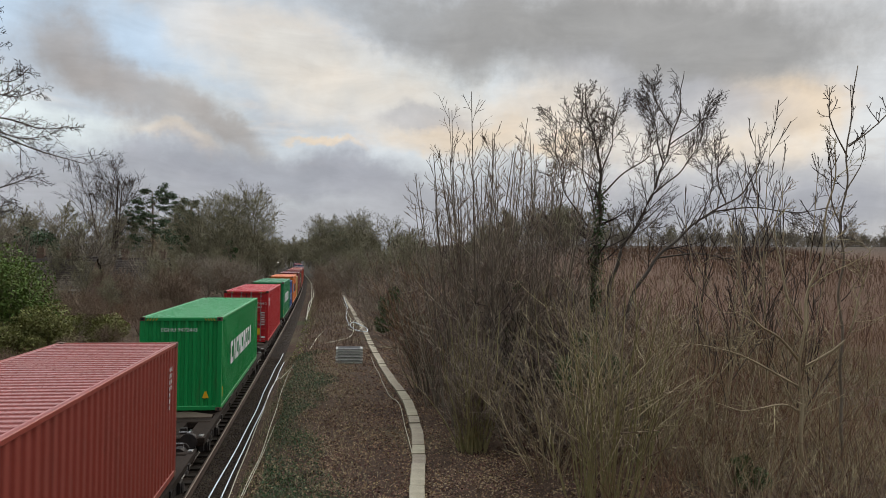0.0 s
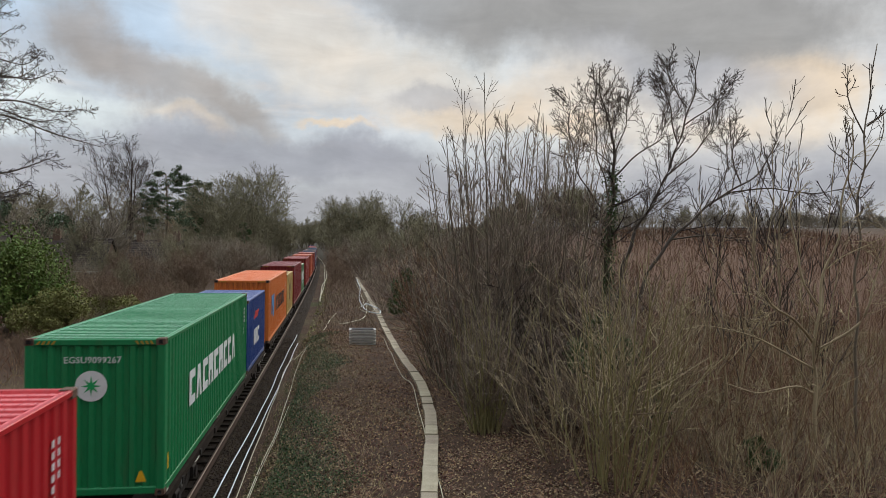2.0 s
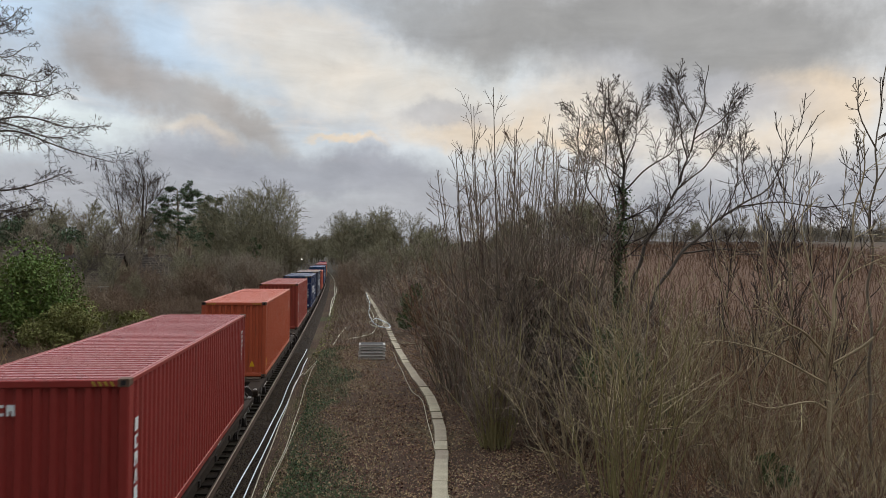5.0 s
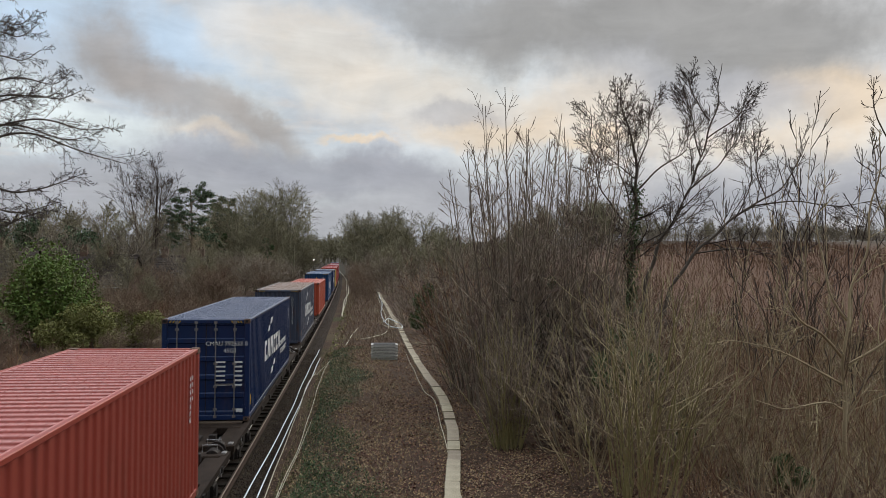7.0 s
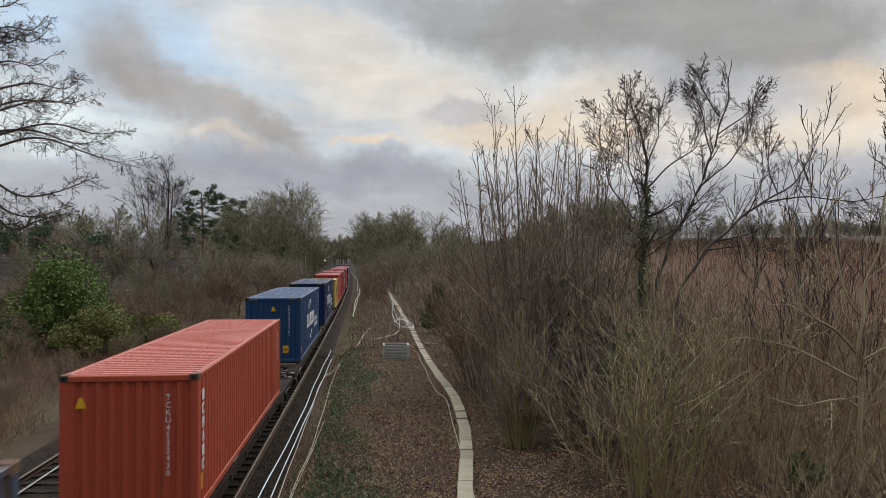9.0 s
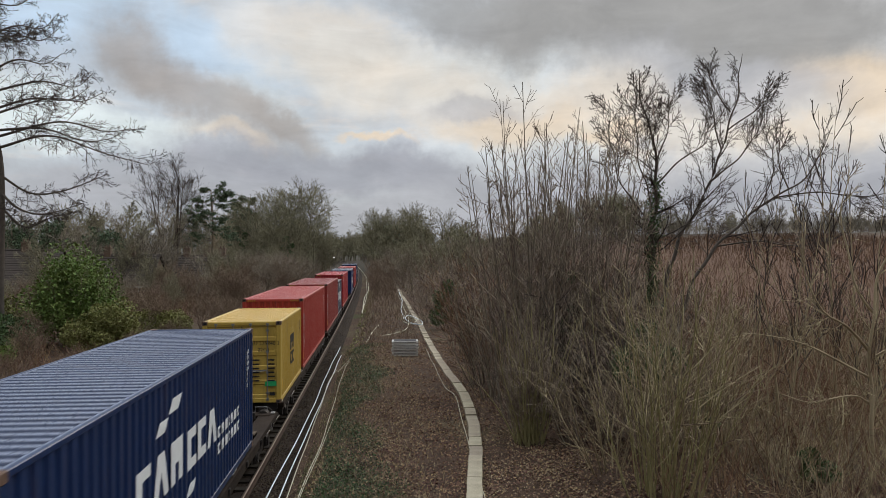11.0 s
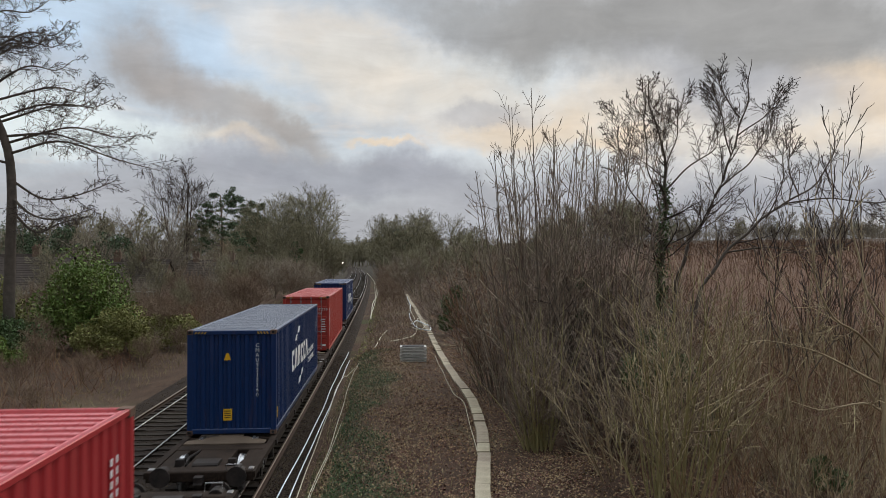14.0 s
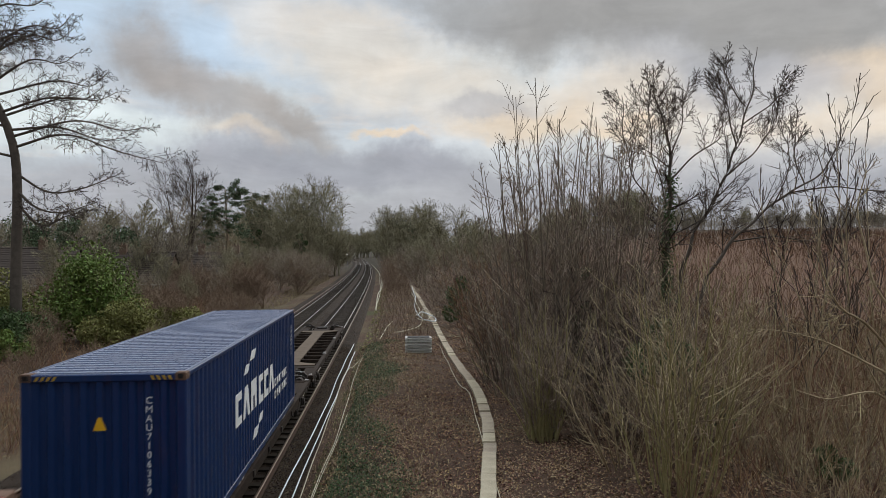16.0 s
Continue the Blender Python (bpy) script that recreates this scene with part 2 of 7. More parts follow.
# ---- mesh kit ----
class Kit:
    """Collects boxes, prisms and tubes into one mesh."""

    def __init__(self):
        self.v, self.f = [], []

    def add(self, vs, fs):
        o = len(self.v)
        self.v += [tuple(p) for p in vs]
        self.f += [tuple(i + o for i in q) for q in fs]
        return self

    def box(self, x0, x1, y0, y1, z0, z1, c=0.0):
        """A box; c chamfers its four edges along the longest axis."""
        lo, hi = (x0, y0, z0), (x1, y1, z1)
        if not c:
            vs = [(x, y, z) for x in (x0, x1) for y in (y0, y1) for z in (z0, z1)]
            return self.add(vs, [(0, 1, 3, 2), (4, 6, 7, 5), (0, 4, 5, 1), (2, 3, 7, 6), (0, 2, 6, 4), (1, 5, 7, 3)])
        ax = max(range(3), key=lambda i: hi[i] - lo[i])
        u, w = [i for i in range(3) if i != ax]
        a0, a1, b0, b1 = lo[u], hi[u], lo[w], hi[w]
        prof = [(a0 + c, b0), (a1 - c, b0), (a1, b0 + c), (a1, b1 - c), (a1 - c, b1), (a0 + c, b1), (a0, b1 - c), (a0, b0 + c)]
        return self.prism(prof, ax, lo[ax], hi[ax])

    def prism(self, prof, ax, lo, hi):
        """A closed profile in the two other axes, swept along axis ax from lo to hi."""
        u, w = [i for i in range(3) if i != ax]
        vs, k = [], len(prof)
        for t in (lo, hi):
            for a, b in prof:
                p = [0, 0, 0]
                p[ax], p[u], p[w] = t, a, b
                vs.append(p)
        fs = [(i, (i + 1) % k, k + (i + 1) % k, k + i) for i in range(k)]
        return self.add(vs, fs + [tuple(range(k))[::-1], tuple(range(k, 2 * k))])

    def cyl(self, p0, p1, r, n=10, r1=None):
        return self.tube([p0, p1], [r, r if r1 is None else r1], n)

    def tube(self, pts, rad, n=6):
        pts = [Vector(p) for p in pts]
        if not isinstance(rad, (list, tuple)):
            rad = [rad] * len(pts)
        vs, fs, k = [], [], len(pts)
        for i, p in enumerate(pts):
            t = (pts[min(i + 1, k - 1)] - pts[max(i - 1, 0)]).normalized()
            a = t.cross(Vector((0, 0, 1)) if abs(t.z) < 0.9 else Vector((1, 0, 0))).normalized()
            b = t.cross(a)
            vs += [p + (a * math.cos(j * math.tau / n) + b * math.sin(j * math.tau / n)) * rad[i] for j in range(n)]
        for i in range(k - 1):
            fs += [(i * n + j, i * n + (j + 1) % n, (i + 1) * n + (j + 1) % n, (i + 1) * n + j) for j in range(n)]
        fs += [tuple(range(n))[::-1], tuple(range((k - 1) * n, k * n))]
        return self.add(vs, fs)

    def mesh(self, name, fix=True):
        me = bpy.data.meshes.new(name)
        me.from_pydata(self.v, [], self.f)
        if fix:
            bm = bmesh.new()
            bm.from_mesh(me)
            bmesh.ops.recalc_face_normals(bm, faces=bm.faces)
            bm.to_mesh(me)
            bm.free()
        return me


def part(name, kit, material, parent=None, label="", smooth=False):
    me = kit.mesh(name) if isinstance(kit, Kit) else kit
    me.materials.append(material)
    if smooth:
        me.polygons.foreach_set("use_smooth", [True] * len(me.polygons))
    ob = new(name, me)
    if parent:
        ob.parent = parent
    if label:
        tagged(ob, label)
    return ob


def fast_mesh(name, verts, quads):
    """A mesh from arrays of vertices and of quads (or triangles)."""
    me = bpy.data.meshes.new(name)
    verts, quads = np.asarray(verts, np.float32), np.asarray(quads, np.int32)
    k = quads.shape[1]
    me.vertices.add(len(verts))
    me.vertices.foreach_set("co", verts.ravel())
    me.loops.add(quads.size)
    me.loops.foreach_set("vertex_index", quads.ravel())
    me.polygons.add(len(quads))
    me.polygons.foreach_set("loop_start", np.arange(0, quads.size, k, dtype=np.int32))
    me.update(calc_edges=True)
    me.validate()
    return me


def lettering(text, size, material, parent, m, name="lettering", spacing=1.0):
    """Flat raised letters from the built-in font, at the pose m in the parent's space."""
    cu = bpy.data.curves.new(name, "FONT")
    cu.body, cu.size, cu.extrude, cu.align_x, cu.resolution_u, cu.space_line = text, size, 0.002, "CENTER", 2, spacing
    tmp = bpy.data.objects.new(name, cu)
    scene.collection.objects.link(tmp)
    me = bpy.data.meshes.new_from_object(tmp.evaluated_get(bpy.context.evaluated_depsgraph_get()))
    bpy.data.objects.remove(tmp)
    me.materials.clear()
    ob = part(name, me, material, parent)
    ob.matrix_basis = m
    return ob


# ---- the line: plan and heights ----
TRACK_X, SIX_FOOT, RADIUS = -4.39, 3.40, 6200.0


def xc(y, off=0.0):
    """The near track's centre line, which bends gently to the left."""
    return TRACK_X + off - max(0.0, y - 10.0) ** 2 / (2 * RADIUS)


def on_track(y, z=0.0, off=0.0):
    a = math.atan2(max(0.0, y - 10.0) / RADIUS, 1.0)
    return Matrix.Translation((xc(y, off), y, z)) @ Matrix.Rotation(a, 4, "Z")


def smooth_np(a, b, x):
    t = np.clip((x - a) / (b - a), 0, 1)
    return t * t * (3 - 2 * t)


def ground_z(x, y):
    """Height of the ground: the line's bed, a low bank beside it, a scrub field that climbs to the right, hills far off."""
    x, y = np.asarray(x, float), np.asarray(y, float)
    c = TRACK_X - np.maximum(0, y - 10) ** 2 / (2 * RADIUS)
    d = x - c
    bed = -0.30 + 0 * d
    right = 0.42 * smooth_np(2.1, 4.1, d) - 0.12 * smooth_np(4.6, 8.5, d)
    left = -0.25 * smooth_np(-5.6, -8.5, d) + 0.5 * smooth_np(-9, -14, d)
    z = bed + right + left
    rr = np.hypot(x - 6, y)
    z += smooth_np(16, 60, x - 0.05 * y) * 0.050 * np.clip(rr - 45, 0, 260)
    z += 5.0 * smooth_np(260, 620, y) * smooth_np(8, 60, np.abs(d))
    z += 4.0 * smooth_np(500, 1800, np.hypot(x, y))
    lump = (np.sin(x * 1.7 + 1.3 * np.sin(y * 0.9)) * np.sin(y * 1.3 + 0.7) * 0.035 + np.sin(x * 0.31 + y * 0.23) * 0.06)
    return z + lump * smooth_np(2.6, 5.0, np.abs(d + 1.7) - 1.7)


def gz(x, y):
    return float(ground_z(x, y))


# ---- paints and materials ----
PAINTS = (
    ("brown_red", (0.26, 0.043, 0.027), 0.46), ("green", (0.0, 0.245, 0.058), 0.40), ("dull_green", (0.004, 0.19, 0.062), 0.42),
    ("red", (0.46, 0.014, 0.02), 0.36), ("blue", (0.015, 0.055, 0.22), 0.4), ("orange", (0.66, 0.165, 0.03), 0.42),
    ("tan", (0.46, 0.30, 0.09), 0.45), ("maroon", (0.20, 0.016, 0.018), 0.38), ("leaf_green", (0.09, 0.20, 0.09), 0.45),
    ("dark_red", (0.25, 0.026, 0.02), 0.46), ("rust_orange", (0.44, 0.085, 0.035), 0.42), ("brick", (0.29, 0.046, 0.028), 0.46),
    ("navy", (0.005, 0.021, 0.075), 0.36), ("slate", (0.055, 0.065, 0.095), 0.45), ("coral", (0.41, 0.068, 0.032), 0.46),
    ("mid_blue", (0.009, 0.05, 0.13), 0.4), ("yellow", (0.50, 0.32, 0.06), 0.45), ("signal_red", (0.36, 0.036, 0.025), 0.44),
    ("crimson", (0.36, 0.025, 0.028), 0.4), ("royal", (0.004, 0.024, 0.088), 0.34), ("cream", (0.5, 0.45, 0.33), 0.5),
    ("roof_brown", (0.22, 0.14, 0.10), 0.6), ("roof_grey", (0.20, 0.165, 0.115), 0.55))
WORN = ("slate", "roof_brown", "roof_grey", "tan", "leaf_green")
P = {k: paint("paint_" + k, c, r, 0.02 if k in ("navy", "royal", "mid_blue") else 0.05, 0.45 if k in WORN else 0.1) for k, c, r in PAINTS}
# roofs paler than walls: fading, plus sky sheen put into the colour
FADED_SKYLIT = ("navy", "royal", "mid_blue", "blue", "slate")
ROOF = {k: paint("roof_" + k, tuple(v * 1.25 + (0.12 if k in FADED_SKYLIT else 0.07) for v in c), 0.3, 0.14, 0.10, 0.05) for k, c, r in PAINTS}
WHITE = mat("white_marking", (0.72, 0.72, 0.70), (0.6, 0.6, 0.58), 3, 25, 0.55, bump=0.05)
BLACK = mat("black_marking", (0.02, 0.02, 0.02), (0.035, 0.03, 0.03), 3, 25, 0.55, bump=0.05)
HAZARD = mat("dull_yellow_stripe", (0.42, 0.27, 0.04), (0.34, 0.22, 0.05), 3, 25, 0.6, bump=0.05)
YELLOW = mat("yellow_marking", (0.75, 0.42, 0.02), (0.65, 0.36, 0.03), 3, 25, 0.5, bump=0.05)
LOGO_BLUE = mat("blue_marking", (0.05, 0.20, 0.45), (0.07, 0.22, 0.42), 3, 25, 0.5, bump=0.05)
LOGO_GREEN = mat("green_marking", (0.02, 0.35, 0.12), (0.03, 0.3, 0.1), 3, 25, 0.5, bump=0.05)
LOGO_RED = mat("red_marking", (0.5, 0.03, 0.03), (0.42, 0.03, 0.03), 3, 25, 0.5, bump=0.05)
STEEL = mat("galvanised_bar", (0.32, 0.31, 0.30), (0.22, 0.2, 0.19), 6, 40, 0.45, metal=0.7)
CASTING = mat("corner_steel", (0.10, 0.06, 0.045), (0.16, 0.10, 0.07), 8, 50, 0.7)
WAGON = mat("dirty_wagon_steel", (0.0136, 0.0092, 0.0068), (0.0272, 0.0184, 0.0136), 2.2, 30, 0.85, c3=(0.05, 0.033, 0.023))
WAGON_TOP = mat("wagon_walkway", (0.085, 0.062, 0.045), (0.125, 0.093, 0.068), 2.2, 30, 0.85)
GREASY = mat("greasy_black_steel", (0.018, 0.016, 0.015), (0.05, 0.04, 0.035), 5, 40, 0.6, metal=0.2)
TREAD = mat("bright_wheel_steel", (0.5, 0.5, 0.5), (0.35, 0.34, 0.33), 5, 40, 0.3, metal=0.9)


# ---- containers ----
def corrugation(lo, hi, pitch, base, depth, inner, crest=0.36, slope=0.14):
    """A closed profile: trapezoid ribs from lo to hi, recessed from base by depth, with a flat inside face."""
    count = max(1, round((hi - lo) / pitch))
    p = (hi - lo) / count
    pts = []
    for i in range(count):
        a = lo + i * p
        pts += [(a, base), (a + p * crest, base), (a + p * (crest + slope), base - depth), (a + p * (1 - slope), base - depth)]
    return pts + [(hi, base), (hi, inner), (lo, inner)]


def container(spec):
    L = 12.192 if spec["feet"] == 40 else 6.058
    H, W = spec.get("high", 2.896), 2.438
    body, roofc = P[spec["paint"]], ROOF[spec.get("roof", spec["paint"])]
    root = new("shipping_container")
    tagged(root, spec["label"], "shipping container", "containers on the train")
    hl, hw = L / 2, W / 2
    wall_in = hw - 0.075
    # side walls, ribs along the length
    for sgn in (1, -1):
        prof = [(b * sgn, a) for a, b in corrugation(-hl + 0.16, hl - 0.16, 0.278, hw - 0.008, 0.036, wall_in)]
        part("side_wall", Kit().prism(prof, 2, 0.16, H - 0.07), body, root)
        k = Kit().box(sgn * hw - 0.07 * (sgn > 0), sgn * hw + 0.07 * (sgn < 0), -hl + 0.17, hl - 0.17, H - 0.085, H - 0.008, 0.012)
        part("top_rail", k, body, root)
        k = Kit().box(sgn * hw - 0.09 * (sgn > 0), sgn * hw + 0.09 * (sgn < 0), -hl + 0.17, hl - 0.17, 0.02, 0.165, 0.012)
        part("bottom_rail", k, body, root)
    # roof, ribs across
    prof = [(a, b) for a, b in corrugation(-hl + 0.2, hl - 0.2, 0.25, H - 0.012, 0.062, H - 0.085, 0.46, 0.05)]
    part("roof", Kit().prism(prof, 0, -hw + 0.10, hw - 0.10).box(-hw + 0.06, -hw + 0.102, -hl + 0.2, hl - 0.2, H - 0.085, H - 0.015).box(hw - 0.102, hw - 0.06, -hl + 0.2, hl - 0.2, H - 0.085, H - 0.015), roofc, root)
    floor = Kit().box(-hw + 0.08, hw - 0.08, -hl + 0.1, hl - 0.1, 0.08, 0.17)
    part("floor_frame", floor, CASTING, root)
    doors_at = -1 if spec.get("doors") else 1
    for end in (-1, 1):
        # corner posts, headers and sills
        for sgn in (1, -1):
            x0, x1 = sorted((sgn * hw, sgn * (hw - 0.15)))
            y0, y1 = sorted((end * (hl - 0.004), end * (hl - 0.15)))
            part("corner_post", Kit().box(x0, x1, y0, y1, 0.118, H - 0.118, 0.02), body, root)
            for z0 in (0, H - 0.118):
                k = Kit()
                X0, X1 = sorted((sgn * (hw + 0.004), sgn * (hw - 0.162)))
                Y0, Y1 = sorted((end * (hl + 0.004), end * (hl - 0.178)))
                k.box(X0, X1, Y0, Y1, z0, z0 + 0.118, 0.012)
                cst = part("corner_casting", k, CASTING, root)
                # a raised black plate paints the dark of the casting's opening
                hole = Kit().box(sgn * (hw - 0.115), sgn * (hw - 0.045), end * (hl + 0.003), end * (hl + 0.007), z0 + 0.025, z0 + 0.095, 0.02)
                part("casting_hole", hole, BLACK, cst)
        y0, y1 = sorted((end * (hl - 0.01), end * (hl - 0.12)))
        part("header", Kit().box(-hw + 0.15, hw - 0.15, y0, y1, H - 0.13, H - 0.012, 0.015), body, root)
        part("sill", Kit().box(-hw + 0.15, hw - 0.15, y0, y1, 0.02, 0.16, 0.015), body, root)
        if spec.get("hazard", True):
            for sgn in (1, -1):
                k = Kit()
                for i in range(4):
                    a = sgn * (hw - 0.2) - sgn * i * 0.085
                    yy = end * (hl + 0.001)
                    vs = [(a, yy, H - 0.105), (a - sgn * 0.04, yy, H - 0.105), (a - sgn * 0.08, yy, H - 0.04), (a - sgn * 0.04, yy, H - 0.04)]
                    k.add(vs + [(x, y - end * 0.006, z) for x, y, z in vs], [(0, 1, 2, 3), (7, 6, 5, 4), (0, 4, 5, 1), (1, 5, 6, 2), (2, 6, 7, 3), (3, 7, 4, 0)])
                part("hazard_stripes", k, HAZARD, root, "dull yellow warning stripes")
        if end == doors_at:
            doors(root, end, hl, hw, H, body)
        else:
            prof = [(a, end * b) for a, b in corrugation(-hw + 0.15, hw - 0.15, 0.25, hl - 0.03, 0.045, hl - 0.12)]
            part("end_wall", Kit().prism(prof, 2, 0.158, H - 0.128), body, root)
    markings(root, spec, hl, hw, H)
    return root


def doors(root, end, hl, hw, H, body):
    """Two door leaves with recessed panels, hinges, four locking bars with cams and handles."""
    for sgn in (1, -1):
        x0, x1 = sorted((sgn * 0.012, sgn * (hw - 0.155)))
        k = Kit()
        prof = [(0.17, end * (hl - 0.05))]
        zs = np.linspace(0.17, H - 0.14, 6)
        pr = []
        for i in range(5):
            a, b = zs[i], zs[i + 1]
            pr += [(end * (hl - 0.03), a), (end * (hl - 0.03), a + 0.09), (end * (hl - 0.062), a + 0.12), (end * (hl - 0.062), b - 0.05), (end * (hl - 0.03), b - 0.02)]
        pr += [(end * (hl - 0.03), zs[-1]), (end * (hl - 0.10), zs[-1]), (end * (hl - 0.10), zs[0])]
        k.prism(pr, 0, x0, x1)
        leaf = part("door_leaf", k, body, root)
        part("door_gasket", Kit().box(sgn * 0.0, sgn * 0.012, end * (hl - 0.07), end * (hl - 0.04), 0.17, H - 0.14), BLACK, leaf)
        for bx in (0.27, 0.80):
            x = sgn * bx
            bar = Kit().cyl((x, end * (hl - 0.005), 0.10), (x, end * (hl - 0.005), H - 0.06), 0.017, 8)
            for z in (0.3, 0.95, 1.6, H - 0.32):
                bar.box(x - 0.05, x + 0.05, end * (hl - 0.032), end * (hl + 0.008), z, z + 0.06)
            for z in (0.09, H - 0.13):
                bar.box(x - 0.045, x + 0.045, end * (hl - 0.02), end * (hl + 0.012), z, z + 0.07)
            lb = part("locking_bar", bar, STEEL, leaf)
        h = Kit().box(sgn * 0.3, sgn * 0.78, end * (hl + 0.004), end * (hl + 0.022), 1.02, 1.06, 0.008)
        part("door_handle", h, STEEL, leaf)
        for z in (0.35, 0.95, 1.6, 2.2):
            part("hinge", Kit().box(sgn * (hw - 0.2), sgn * (hw - 0.1), end * (hl - 0.03), end * (hl + 0.006), z, z + 0.1, 0.01), body, leaf)


def face(root, end_or_side, u, z, hl, hw, off=0.004):
    """Pose of a flat marking: on the near end ('end') or the side towards the cess ('side'); u runs to the reader's right."""
    if end_or_side == "end":
        return Matrix.Translation((u, -hl - off + 0.03, z)) @ Matrix.Rotation(radians(90), 4, "X")
    return Matrix.Translation((hw + off - 0.008, u, z)) @ Matrix.Rotation(radians(90), 4, "Z") @ Matrix.Rotation(radians(90), 4, "X")


def plate(w, h, shape="bar"):
    """A flat marking lying in its own xy plane, 4 mm thick."""
    k = Kit()
    if shape == "triangle":
        pts = [(-w / 2, -h / 2), (w / 2, -h / 2), (w * 0.12, h / 2), (-w * 0.12, h / 2)]
    elif shape == "disc":
        pts = [(w / 2 * math.cos(i * math.tau / 28), w / 2 * math.sin(i * math.tau / 28)) for i in range(28)]
    elif shape == "star":
        pts = [((w / 2 if i % 2 == 0 else w / 6) * math.sin(i * math.tau / 16), (w / 2 if i % 2 == 0 else w / 6) * math.cos(i * math.tau / 16)) for i in range(16)]
    elif shape == "slant":
        pts = [(-w / 2, -h / 2), (w * 0.2, -h / 2), (w / 2, h / 2), (-w * 0.2, h / 2)]
    elif shape == "notch":
        pts = [(-w / 2, -h / 2), (w / 2, -h / 2), (w / 2, -h * 0.25), (-w * 0.1, -h * 0.25), (-w * 0.1, h * 0.25), (w / 2, h * 0.25), (w / 2, h / 2), (-w / 2, h / 2)]
    elif shape == "peak":
        pts = [(-w / 2, -h / 2), (-w * 0.2, -h / 2), (0, h * 0.1), (w * 0.2, -h / 2), (w / 2, -h / 2), (w * 0.22, h / 2), (-w * 0.22, h / 2)]
    elif shape == "bracket":
        pts = [(-w / 2, -h / 2), (-w * 0.15, -h / 2), (-w * 0.15, -h * 0.05), (w * 0.15, -h * 0.05), (w * 0.15, -h / 2), (w / 2, -h / 2), (w / 2, h / 2), (-w / 2, h / 2)]
    else:
        pts = [(-w / 2, -h / 2), (w / 2, -h / 2), (w / 2, h / 2), (-w / 2, h / 2)]
    return k.prism(pts, 2, -0.002, 0.002)


def mark(root, where, u, z, w, h, material, hl, hw, shape="bar", off=0.004, name="marking", label=""):
    ob = part(name, plate(w, h, shape), material, root, label)
    ob.matrix_basis = face(root, where, u, z, hl, hw, off)
    return ob


def blocks(root, u0, z, widths, h, material, hl, hw, gap=0.08, shapes=("bar",), where="side", rise=0.0):
    """A trade mark as a row of plain blocks."""
    u = u0
    for i, w in enumerate(widths):
        mark(root, where, u + w / 2, z + rise * i, w, h, material, hl, hw, shapes[i % len(shapes)], name="logo_block")
        u += w + gap


def column(root, text, u, z_top, size, material, where, hl, hw):
    """Letters one under another."""
    m = face(root, where, u, z_top - size, hl, hw)
    lettering("\n".join(text), size, material, root, m, "id_lettering", 0.92)


